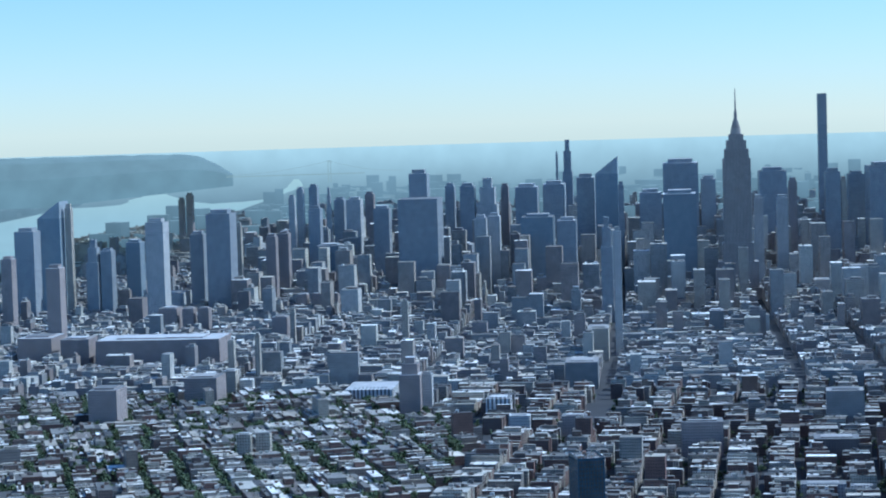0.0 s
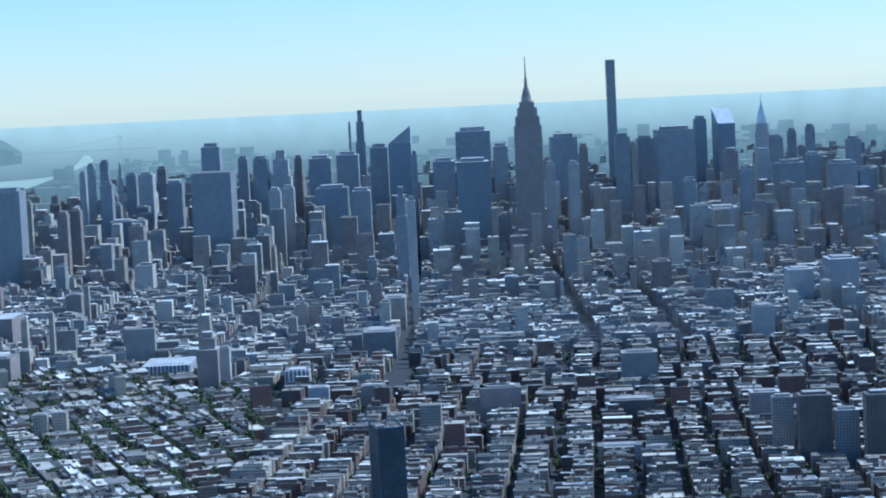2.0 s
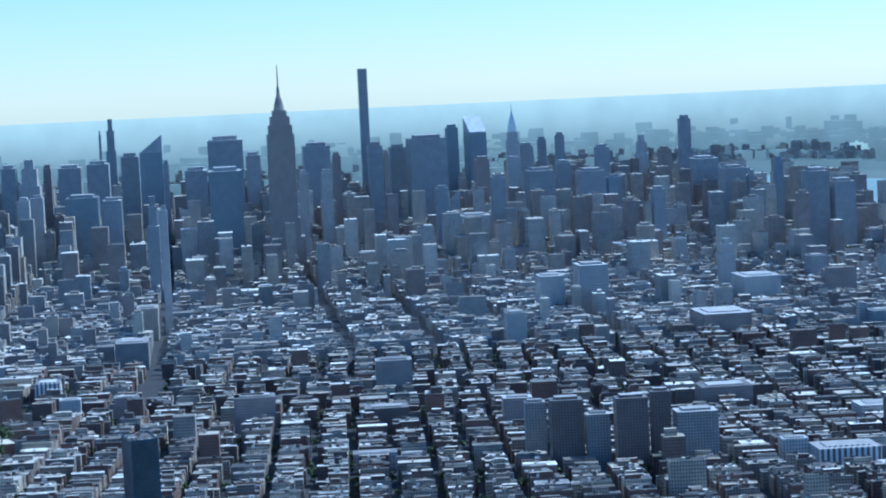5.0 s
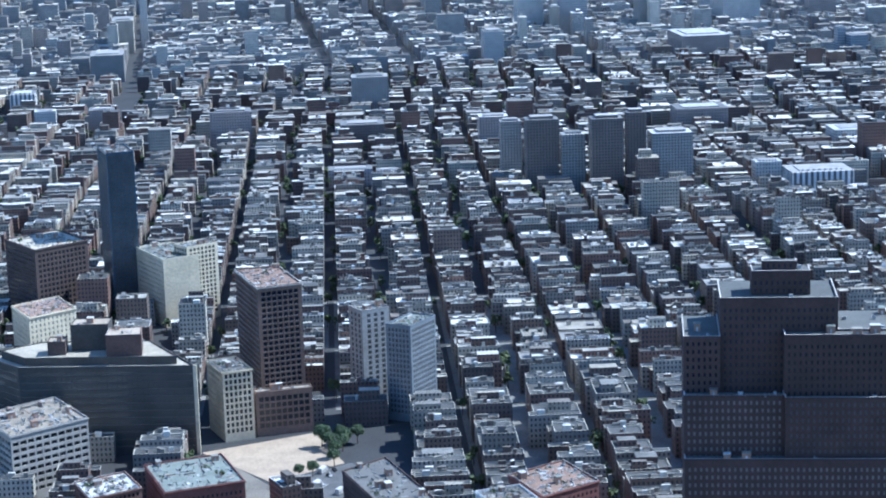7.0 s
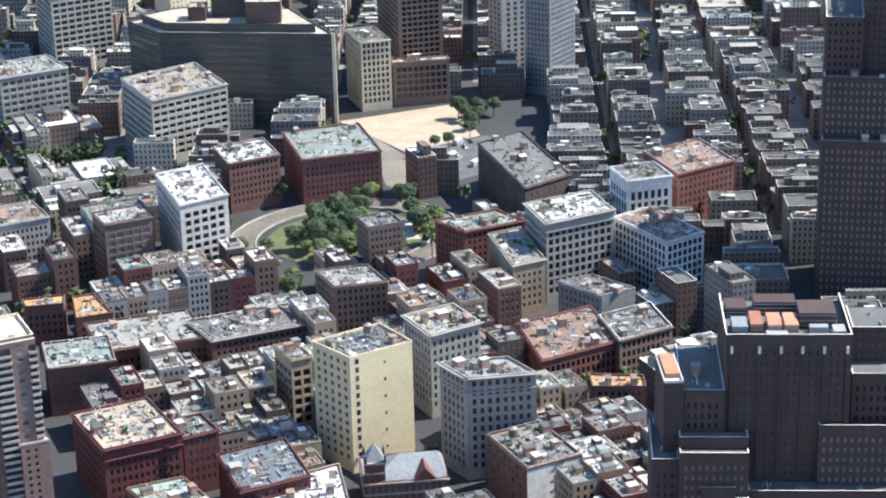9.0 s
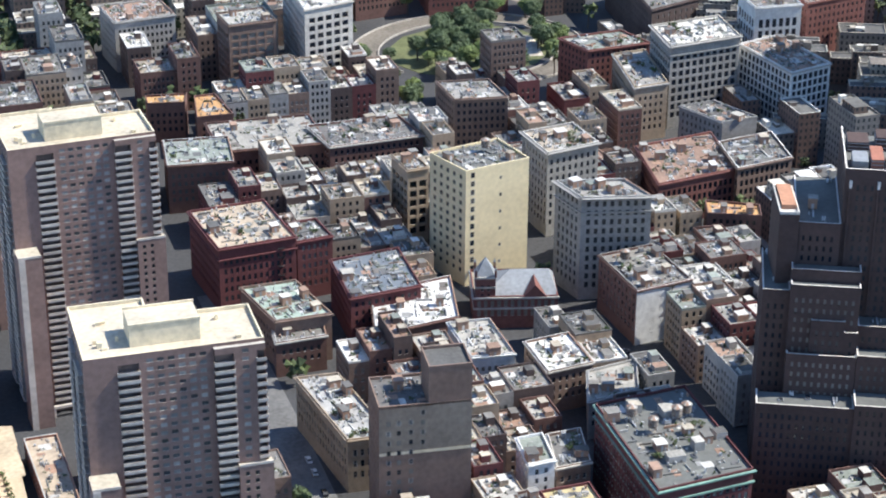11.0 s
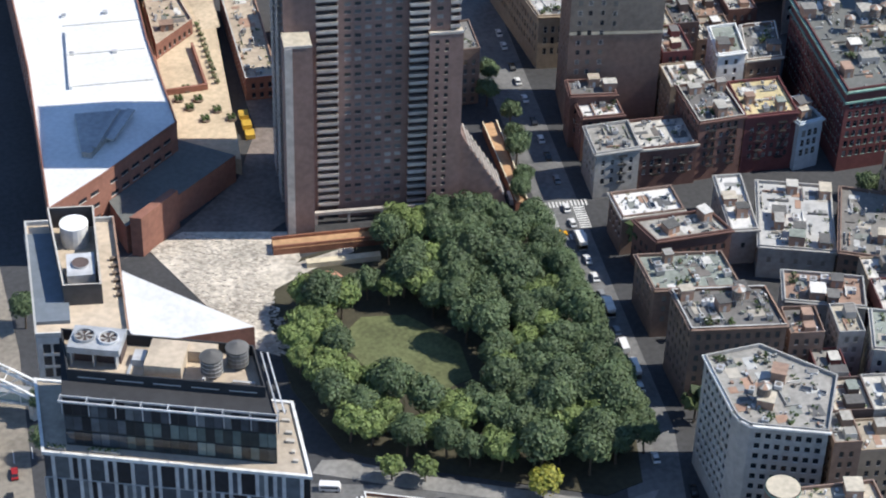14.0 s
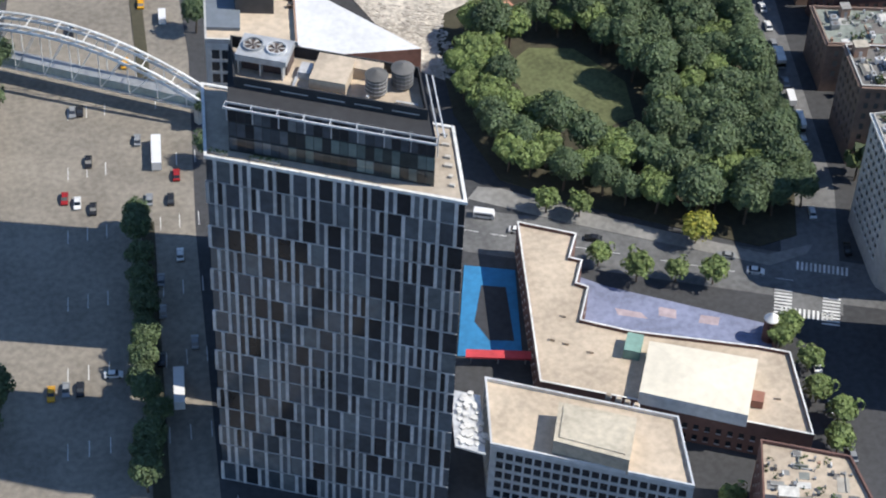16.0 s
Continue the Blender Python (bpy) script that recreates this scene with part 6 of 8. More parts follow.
slab("alley_walk", "pale orange walkway beside the shrubs", [(154.5, 612), (161.4, 612), (167, 646.1), (157, 650.2)], 6.05, mat("light_terrace_paving", [(0.56, 0.46, 0.33)], rough=0.9), "walk", base=6.0)
rnd = random.Random(4)
pot = None
for x, y in ((138, 566), (142, 570), (146, 562), (141, 558), (136, 572), (140, 577), (149, 556)):
    if pot is None:
        pot = tagged(new("planter"), "round brown planter with dry shrubs on the terrace", "planter", group="terrace planters")
        b = Buf()
        b.prism([(1.7 * math.cos(k * math.pi / 7), 1.7 * math.sin(k * math.pi / 7)) for k in range(14)], 0, 0.7, 0, 0)
        b.obj("tub", [TANK_WOOD], pot)
        b = Buf()
        heap(b, 0, 0, 0.7, 1.2, rnd, 40, 0, 0.8)
        b.obj("shrub", [PLANTS], pot)
        pot.location = (x, y, 6)
    else:
        copy_thing(pot, pose(x, y, 6))
house("bar_building", "long low building with grey gravel roof", [(159.1, 573.7), (169.7, 572.3), (178.1, 629.4), (166.7, 631.0)], 8, RED_TERR, roof=SAND_ROOF, gear=4, cornice=(), single=False, ground_floor=0, green=0)
b = Buf()
for k, z in enumerate((0.0, 1.6, 3.2)):
    b.box((154.2, 553 + k * 3.5), (3.0, 3.4, 1.6), 8, 0.2 + z, 0)
tagged(b.obj("yellow_lift", [mat("yellow_paint", [(0.62, 0.40, 0.06)], rough=0.5)]), "yellow painted stair and loading frame in the alley", "stair")
slab("plaza", "pale rough stone plaza with benches", [(108, 505), (118, 470), (122, 452), (136, 440), (137.5, 470), (150, 486), (150, 500), (120, 510)], 0.22, STONE_PAVE, "plaza")
rnd = random.Random(12)
cob = Buf()
for _ in range(2600):
    x, y = rnd.uniform(108, 150), rnd.uniform(440, 510)
    if inside((x, y), [(109, 505), (119, 470), (123, 453), (135, 442), (136.5, 470), (140, 486), (142, 498), (120, 509)]):
        cob.prism(rect(x, y, rnd.uniform(0.6, 1.4), rnd.uniform(0.4, 0.9), rnd.uniform(0, 60)), 0.22, 0.25 + rnd.uniform(0.02, 0.16), 0, 0)
tagged(cob.obj("paving_stones", [mat("paving_stone_pieces", [(0.5, 0.45, 0.38), (0.6, 0.55, 0.47), (0.4, 0.36, 0.31)], islands=True, rough=0.9)]), "rough pale stone setts of the plaza", "stones", kind="stuff")

PARK = [(132.5, 463.0), (129.1, 430.0), (134.4, 401.4), (151.9, 387.5), (193.9, 362.3), (205, 364), (212.4, 385.4), (217.0, 424.7), (222.0, 470.6), (210.8, 484.0), (174.4, 489.6), (150, 486), (138, 474)]
slab("park_ground", "dark planted park ground", PARK, 0.24, SOIL, "ground")
clear(PARK, 3)
LAWN = [(148.5, 446.4), (151.5, 430.9), (163.1, 414.1), (178, 418), (180.1, 433.3), (170.1, 450.4), (157.5, 453.5)]
slab("lawn", "oval sunlit mown lawn among trees", LAWN, 0.30, GRASS, "lawn")
slab("park_path", "pale curving park path", [(138, 474), (150, 479), (166, 484), (166, 487), (148, 484), (137, 478)], 0.30, STONE_PAVE, "path")
gz = tagged(new("gazebo"), "small brick-red park pavilion with tiled roof", "pavilion")
gz.location = (153.5, 470, 0.3)
for k in range(8):
    b = Buf()
    q = k * math.pi / 4
    b.box((3.4 * math.cos(q), 3.4 * math.sin(q)), (0.3, 0.3, 2.6), 0, 0, 0)
    b.obj("post", [RED_TERR], gz)
b = Buf()
ring = [(4.4 * math.cos(k * math.pi / 4), 4.4 * math.sin(k * math.pi / 4)) for k in range(8)]
for k in range(8):
    p, q = ring[k], ring[(k + 1) % 8]
    b.face([(*p, 2.6), (*q, 2.6), (q[0] * 0.2, q[1] * 0.2, 4.6), (p[0] * 0.2, p[1] * 0.2, 4.6)])
b.prism([(a * 0.2, c * 0.2) for a, c in ring], 4.6, 5.2, 0, 0)
b.obj("roof", [brick("pink_tile", (0.40, 0.20, 0.14))], gz)

# trees: tapered trunk, limbs, and a crown of leafy clumps
LEAF_PARK = mat("park_leaves", [(0.076, 0.112, 0.046), (0.064, 0.098, 0.044), (0.09, 0.128, 0.05), (0.078, 0.115, 0.052)], rough=0.65, islands=True, spread=0.35, bump=0)
LEAF_LIGHT = mat("light_leaves", [(0.14, 0.19, 0.055), (0.12, 0.17, 0.052), (0.16, 0.21, 0.06)], rough=0.65, islands=True, spread=0.35, bump=0)
LEAF_GOLD = mat("golden_leaves", [(0.26, 0.26, 0.03), (0.20, 0.22, 0.03), (0.32, 0.30, 0.04)], rough=0.65, islands=True, spread=0.4, bump=0)


def tree(label, h, r, leaf, seed, n=900, narrow=1.0):
    rnd = random.Random(seed)
    t = tagged(new("tree"), label, "tree", group="park and street trees")
    b = Buf()
    def limb(p, q, r0, r1):
        ax = (q - p).normalized()
        u = ax.orthogonal().normalized()
        w = ax.cross(u)
        ra = [p + (u * math.cos(k * 1.047) + w * math.sin(k * 1.047)) * r0 for k in range(6)]
        rb = [q + (u * math.cos(k * 1.047) + w * math.sin(k * 1.047)) * r1 for k in range(6)]
        for k in range(6):
            j = (k + 1) % 6
            b.face([tuple(ra[k]), tuple(ra[j]), tuple(rb[j]), tuple(rb[k])])
    fork = Vector((rnd.uniform(-0.3, 0.3), rnd.uniform(-0.3, 0.3), h * 0.38))
    limb(Vector((0, 0, 0)), fork, h * 0.028, h * 0.02)
    lobes = []
    for k in range(9):
        a = k * 2.4 + rnd.uniform(-0.4, 0.4)
        d = r * rnd.uniform(0.25, 0.72) * narrow
        q = Vector((d * math.cos(a), d * math.sin(a), h * rnd.uniform(0.5, 0.88)))
        limb(fork, q, h * 0.013, h * 0.004)
        lobes.append((q, r * rnd.uniform(0.34, 0.55)))
    lobes.append((Vector((0, 0, h * 0.86)), r * 0.5))
    b.obj("trunk", [BARK], t)
    c = Buf()
    for k in range(26):
        a = k * 2.399
        zz = 1 - (k + 0.5) / 20
        if zz < -0.35:
            break
        d = math.sqrt(max(0, 1 - zz * zz)) * r * 0.62 * narrow
        lobes.append((Vector((d * math.cos(a), d * math.sin(a), h * 0.66 + zz * h * 0.2)) + Vector((rnd.gauss(0, 0.4), rnd.gauss(0, 0.4), rnd.gauss(0, 0.5))), r * rnd.uniform(0.3, 0.46)))
    for _ in range(n):
        q, lr = rnd.choice(lobes)
        d = Vector((rnd.gauss(0, 1), rnd.gauss(0, 1), rnd.gauss(0.5, 0.8))).normalized()
        ctr = q + Vector((d.x, d.y, d.z * 0.85)) * lr * rnd.uniform(0.8, 1.05)
        s = rnd.uniform(0.3, 0.62)
        u = (d + Vector((rnd.uniform(-0.5, 0.5), rnd.uniform(-0.5, 0.5), rnd.uniform(-0.2, 0.6)))).normalized()
        v = u.orthogonal().normalized()
        w = u.cross(v)
        a = rnd.uniform(0, 6)
        e1, e2 = v * math.cos(a) + w * math.sin(a), w * math.cos(a) - v * math.sin(a)
        n0 = len(c.v)
        c.v.extend(tuple(k) for k in (ctr + e1 * s, ctr + e2 * s * 0.7 + u * 0.1, ctr - e1 * s, ctr - e2 * s * 0.7 + u * 0.1))
        c.f.extend(((n0, n0 + 1, n0 + 2), (n0, n0 + 2, n0 + 3)))
        c.m.extend((0, 0))
        c.uv.extend([(-1.0, -1.0)] * 6)
    c.obj("crown", [leaf], t)
    t.location = (-40 - seed * 15, -400, 0)
    return t


kinds = [tree("tall dark green plane tree in full leaf", 17, 6.2, LEAF_PARK, 1, 3600), tree("broad dark green tree in full leaf", 15, 5.6, LEAF_PARK, 2, 3200), tree("rounded mid green tree in full leaf", 13, 5.0, LEAF_PARK, 3, 2800), tree("light green tree in full leaf", 12, 4.8, LEAF_LIGHT, 4, 2600)]
gold = tree("small golden yellow-green tree by the park fence", 9, 4.2, LEAF_GOLD, 5, 2000)
street = tree("young green street tree in a pavement bed", 8, 3.3, LEAF_LIGHT, 6, 1300)
used = set()


def plant(kind, x, y, size, turn, z=0.2):
    m = pose(x, y, z, 0, 0, turn)
    if kind in used:
        o = copy_thing(kind, m)
    else:
        used.add(kind)
        kind.matrix_basis = m
        o = kind
    o.scale = (size, size, size)
    return o


rnd = random.Random(21)
placed = []
ring_in = [(x, y - (8.0 if y < 435 else 0.0)) for x, y in inset(LAWN, -4.0)]
for _ in range(6000):
    x, y = rnd.uniform(128, 224), rnd.uniform(360, 490)
    if not inside((x, y), inset(PARK, 3.2)) or inside((x, y), ring_in) or (y > 461 and x < 172) or (x < 140 and y > 448):
        continue
    if any(math.dist((x, y), q) < 5.6 for q in placed):
        continue
    placed.append((x, y))
    k = kinds[3] if rnd.random() < (0.75 if x < 158 and y > 395 else 0.22 if x < 195 else 0.06) else kinds[rnd.choice((0, 0, 1, 1, 2))]
    plant(k, x, y, rnd.uniform(0.75, 1.05), rnd.uniform(0, 360))
    if len(placed) > 118:
        break
for k in range(19):
    y = 374 + k * 5.6
    plant(kinds[rnd.choice((0, 1))], 210.5 + (y - 374) * 0.093 + rnd.uniform(-0.6, 0.6), y, rnd.uniform(0.72, 0.86), rnd.uniform(0, 360))
plant(gold, 177.8, 367.0, 1.0, 20)
for x, y in ((150.3, 364.5), (158.2, 356.8), (168.0, 354.7), (177.1, 351.7), (143.0, 386.5), (151, 383), (186, 327), (190, 318), (188, 308), (191, 300), (187, 292), (189, 330), (150, 272), (156, 281)):
    plant(street, x, y, rnd.uniform(0.85, 1.15), rnd.uniform(0, 360))
# trees of the loop garden, the street by the gallery and the wide avenue
for x, y, s in ((507.8, 951.4, 1.1), (494.3, 902.9, 1.1), (475.2, 916.2, 1.1), (485, 930, 1.2), (500, 925, 1.1), (490, 945, 1.0), (470, 900, 1.0), (482, 898, 1.1), (466, 922, 0.9), (544.5, 942.2, 1.0), (532.4, 907.2, 1.0), (538, 925, 1.0), (548, 955, 0.9), (528, 890, 1.0), (436.0, 866.8, 0.8), (441, 878, 0.8), (432, 858, 0.7), (505, 905, 1.0), (515, 940, 1.0)):
    plant(kinds[rnd.choice((1, 2, 3))], x, y, s, rnd.uniform(0, 360))
for k in range(10):
    plant(kinds[2], 325 + k * 5.2 + rnd.uniform(-1, 1), 458 - k * 1.2 + rnd.uniform(-2, 2), rnd.uniform(0.6, 0.85), rnd.uniform(0, 360))
for x, y in ((232, 520), (236, 532), (233, 545), (229, 510), (238, 556), (226, 497), (222, 490)):
    plant(kinds[rnd.choice((1, 2))], x, y, rnd.uniform(0.6, 0.8), rnd.uniform(0, 360))


# ---- school, low blocks and playgrounds south of the park ----
SCHOOL = [(121.0, 320.1), (178.7, 289.9), (182.9, 316.0), (175.8, 319.6), (147.2, 331.2), (136.6, 337.4), (141.8, 347.8), (139.2, 349.8), (143.0, 357.1), (140.2, 358.8), (144.4, 366.6), (130.8, 374.1)]
school = house("school", "low brick school with sand-coloured gravel roof and white coping", SCHOOL, 10, RED_OLD, roof=SAND_ROOF, trim=STEEL_WHITE, gear=0, cornice=(), ground_floor=0, single=True, green=0)
b = Buf()
gym = [(141.8, 309.0), (164.3, 296.4), (172.9, 312.7), (149.3, 324.0)]
b.prism(gym, 10, 14.2, 0, None)
c = (157, 310.5)
for i in range(4):
    p, q = gym[i], gym[(i + 1) % 4]
    b.face([(*p, 14.2), (*q, 14.2), (*c, 15.4)], 1)
b.obj("gym_hall", [WHITE_WALL, mat("cream_roof_sheet", [(0.70, 0.64, 0.52)], rough=0.8, spread=0.1)], school)
for x, y in ((138.5, 312), (140.2, 310.6), (142, 309.2), (136.5, 313.6)):
    b = Buf()
    b.box((x - 1, y - 1.5), (1.5, 1.2, 1.0), 28, 10, 0)
    b.box((x - 1, y - 1.5), (1.1, 0.9, 0.5), 28, 11, 1)
    b.obj("air_cooler", [METAL, SAND_ROOF], school)
b = Buf()
b.box((146, 325.5), (4, 6, 3), 28, 10, 0)
b.obj("stair_head", [COPPER], school)
b = Buf()
b.box((169.5, 303), (3, 3.4, 2.4), 28, 10, 0)
b.obj("stair_head", [RED_TERR], school)
for x, y in ((128, 333), (131, 331), (136, 327), (175, 303), (133, 340)):
    b = Buf()
    b.box((x, y), (1.2, 0.7, 0.7), 28, 10, 0)
    b.obj("vent", [SAND_ROOF], school)
slab("play_yard", "blue-grey school yard painted with swirls and blocks", [(136.6, 337.4), (147.2, 331.2), (175.8, 319.6), (183, 318), (186.5, 335), (150, 357), (144, 362), (140.2, 358.8), (143.0, 357.1), (139.2, 349.8), (141.8, 347.8)], 0.2, mat("painted_yard", [(0.20, 0.22, 0.32)], rough=0.9, spread=0.3), "yard")
PINK = mat("pink_yard_paint", [(0.42, 0.34, 0.36)], rough=0.9)
for k, p in enumerate(([(146, 338), (160, 331), (172, 327), (181, 325), (181, 322), (170, 322.5), (156, 327), (145, 333)], [(160, 344), (164, 342), (165, 345), (161, 347)], [(169, 339.5), (173.5, 337.5), (175, 340), (170.5, 342)], [(150, 349), (156, 346), (157, 343.5), (150, 346.5)])):
    slab("painted_shape", "pale pink shape painted on the yard", p, 0.205, PINK, "paint", base=0.2)
slab("blue_playground", "bright blue rubber playground with dark play island", [(106.9, 341.7), (122.5, 337.9), (129.0, 367.4), (116.7, 372)], 0.25, mat("blue_rubber", [(0.03, 0.20, 0.42)], rough=0.8, spread=0.2), "playground")
slab("play_island", "dark rubber play island", [(116, 345), (122, 343.5), (125, 362), (119, 364), (114, 352)], 0.27, mat("dark_rubber", [(0.04, 0.042, 0.05)], rough=0.9), "playground", base=0.25)
b = Buf()
b.box((116, 337.2), (16, 2.6, 0.5), 15, 3.0, 0)
for x in (109.5, 116, 122.5):
    b.box((x, 337.2 + (116 - x) * 0.25), (0.3, 0.3, 3.0), 15, 0, 1)
tagged(b.obj("red_canopy", [mat("red_canvas", [(0.50, 0.05, 0.06)], rough=0.7), METAL]), "red canvas canopy at the playground edge", "canopy")
tw = tagged(new("round_tower"), "small round brick corner tower with white conical cap", "tower")
tw.location = (184.2, 330.5, 0)
ring = [(1.7 * math.cos(k * math.pi / 8), 1.7 * math.sin(k * math.pi / 8)) for k in range(16)]
b = Buf()
b.prism(ring, 0, 7.5, 0, 0)
b.obj("shaft", [RED_OLD], tw)
b = Buf()
for k in range(16):
    p, q = ring[k], ring[(k + 1) % 16]
    b.face([(p[0] * 1.15, p[1] * 1.15, 7.5), (q[0] * 1.15, q[1] * 1.15, 7.5), (0, 0, 9.6)])
b.obj("cap", [STEEL_WHITE], tw)
b = Buf()
b.box((183.5, 323), (0.5, 15, 3.2), 12, 0, 0)
tagged(b.obj("yard_wall", [RED_OLD]), "brick yard wall beside the street", "wall", kind="structure")

warren = house("podium_building", "low block with wide sand-coloured gravel roof", [(102.2, 297.6), (143.2, 275.7), (146.4, 295.9), (106.3, 317.4)], 18, FIN, roof=SAND_ROOF, gear=0, cornice=(), pitch=(2.2, 3.4), win=(1.7, 2.5), ground_floor=0, single=False)
b = Buf()
b.prism([(115.0, 292.0), (129.9, 282.7), (135.4, 294.2), (119.6, 302.8)], 18, 23, 0, 1)
b.prism(inset([(115.0, 292.0), (129.9, 282.7), (135.4, 294.2), (119.6, 302.8)], 1.2), 23, 23.3, 1, 1)
b.obj("plant_room", [SAND_ROOF, CREAM_ROOF], warren)
b = Buf()
b.prism([(98, 318), (104.5, 314.5), (101, 297), (95, 301)], 15.5, 16, 0, 0, bottom=True)
tagged(b.obj("stone_garden", [FIN]), "grey terrace of the low block", "terrace", kind="structure")
rnd = random.Random(3)
stones = Buf()
for _ in range(46):
    x, y = rnd.uniform(96.5, 103), rnd.uniform(300, 315.5)
    r = rnd.uniform(0.5, 1.1)
    ring = [(x + r * rnd.uniform(0.7, 1.1) * math.cos(k * 1.047), y + r * rnd.uniform(0.7, 1.1) * math.sin(k * 1.047)) for k in range(6)]
    stones.prism(ring, 16, 16 + rnd.uniform(0.3, 0.8), 0, 0)
tagged(stones.obj("white_boulders", [WHITE_ROOF]), "white garden boulders on a terrace", "stones", kind="stuff")
clear([(95, 301), (104, 314), (104, 320), (90, 325)], 1)
low = house("annex", "low brick annex with sand-coloured roof and dark hut", [(154.6, 262.0), (181.0, 255.0), (180.8, 276.1), (162.5, 285.3)], 18, RED_OLD, roof=SAND_ROOF, gear=2, cornice=(), single=False, green=0)

# rounded corner loft and the turret building across the street
rr = [(217.8, 344.5), (218.0, 341.5), (219.5, 339.0), (236.5, 330.3), (249.0, 348.3), (236.0, 366.0), (220.6, 366.6)]
house("corner_loft", "tall pale grey brick loft with rounded corner", rr, 36.5, GREY_STUCCO, pitch=(2.5, 3.4), win=(1.4, 1.9), gear=13, tanks=1, seed=81, green=0.4, trim=STEEL_WHITE)
tr = house("turret_building", "brown stone corner building with round copper-edged turret", [(214, 300), (238, 290), (243, 318), (222, 322)], 29, BROWN_PLAIN, gear=6, seed=82)
b = Buf()
ring = [(220.5 + 4.2 * math.cos(k * math.pi / 10), 322.5 + 4.2 * math.sin(k * math.pi / 10)) for k in range(20)]
b.prism(ring, 0, 30.5, 0, 1)
b.obj("turret", [BROWN_PLAIN, CREAM_ROOF], tr)
b = Buf()
b.prism([(x + (x - 220.5) * 0.06, y + (y - 322.5) * 0.06) for x, y in ring], 29.6, 30.3, 0, None, bottom=True)
b.obj("turret_rim", [COPPER], tr)


# ---- roads, loop, bridge and vehicles ----
CONC = CONCRETE_ROAD
slab("wide_avenue", "pale worn concrete avenue with several lanes", [(-12, 250), (36, 250), (52, 400), (62, 470), (68, 560), (82, 700), (100, 860), (60, 868), (40, 700), (26, 560), (8, 470), (-2, 400)], 0.03, CONC, "road", base=-0.2)
clear([(-12, 250), (36, 250), (52, 400), (62, 470), (68, 560), (82, 700), (100, 860), (40, 868), (20, 700), (0, 560), (-20, 470), (-20, 400)], 1)
slab("park_street", "asphalt street with worn lanes between park and school", [(98, 386), (197, 342), (260, 316), (263, 330), (203, 357), (150, 382), (102, 400)], 0.035, mat("worn_asphalt", [(0.13, 0.13, 0.13)], rough=0.9, spread=0.35), "road", base=-0.2)
slab("side_street", "asphalt street beside the park with parked vans", [(192, 338), (206, 334), (222, 380), (232, 440), (246, 520), (262, 610), (280, 720), (266, 722), (247, 612), (229, 500), (212, 400)], 0.04, MATS["worn_asphalt"], "road", base=-0.2)
slab("pavement_park", "pale pavement along the park fence", [(128, 400), (134, 398), (152, 385), (195, 359), (208, 360), (205, 357), (194, 355), (150, 380), (124, 396)], 0.15, PAVING, "pavement")
clear([(98, 386), (197, 342), (260, 316), (263, 330), (203, 357), (150, 382), (102, 400)], 2)
clear([(192, 338), (206, 334), (222, 380), (232, 440), (246, 520), (262, 610), (280, 720), (266, 722), (247, 612), (229, 500), (212, 400)], 1)

PAINT = mat("white_road_paint", [(0.62, 0.62, 0.60)], rough=0.8, spread=0.3)
stripes = [((192.5, 341.5), 23, 9, 4.5), ((203.5, 336.0), 23, 9, 4.5), ((197, 336.5), 113, 12, 3.2), ((207.0, 351), 113, 12, 3.0), ((236, 486), 100, 12, 3), ((229, 470), 100, 12, 3), ((238, 478), 10, 10, 3.5), ((228, 478), 10, 10, 3.5)]
crossing = tagged(new("crosswalk"), "white striped pedestrian crossings on the asphalt", "crossing", kind="structure")
for (x, y), brg, n, width in stripes:
    for k in range(n):
        s = (k - (n - 1) / 2) * 1.15
        a = radians(brg)
        b = Buf()
        b.prism(rect(x + math.sin(a) * s, y + math.cos(a) * s, width, 0.55, brg), 0.04, 0.05, 0, 0)
        b.obj("stripe", [PAINT], crossing)
lanes = Buf()
for k in range(9):
    for x0 in (6, 11, 16, 30, 35, 40, 45):
        y = 260 + k * 24
        lanes.prism(rect(x0 + (y - 300) * 0.13, y, 0.18, 5, 7.5), 0.034, 0.045, 0, 0)
for k in range(14):
    f = k / 13
    lanes.prism(rect(108 + 88 * f, 390.5 - 41 * f, 0.15, 4.5, 113.5), 0.036, 0.047, 0, 0)
tagged(lanes.obj("lane_marks", [PAINT]), "worn white lane marks", "paint", kind="stuff")
slab("median", "dark planted median with kerb between the lanes", [(19.5, 250), (24, 250), (42, 405), (38.5, 405)], 0.2, SOIL, "median")
slab("median_north", "planted median strip further up the avenue", [(46, 455), (49.5, 455), (58, 560), (54.5, 560)], 0.2, SOIL, "median")
rnd = random.Random(31)
for x, y, s in ((36.5, 396, 0.8), (35, 380, 0.7), (33.4, 362, 0.6), (30.5, 341, 0.75), (32.5, 335, 0.7), (29, 326, 0.8), (52, 505, 0.6), (54, 535, 0.6), (1, 440, 1.0), (-2, 428, 1.1), (4, 452, 1.1), (8, 470, 1.0), (-8, 355, 1.0), (-6, 345, 0.9), (63, 440, 0.8), (60, 424, 0.7), (22, 560, 1.0), (24, 590, 1.0), (18, 530, 1.0), (27, 610, 1.0), (66, 480, 0.8), (12, 500, 1.0)):
    plant(kinds[rnd.choice((1, 2, 2))], x, y, s, rnd.uniform(0, 360))

# the bow bridge over the avenue
bridge = tagged(new("footbridge"), "white steel bowstring footbridge over the avenue", "bridge")
A, B = Vector((-17.0, 489.0)), Vector((62.0, 442.0))
L = (B - A).length
e = (B - A) / L
nrm = Vector((-e.y, e.x))


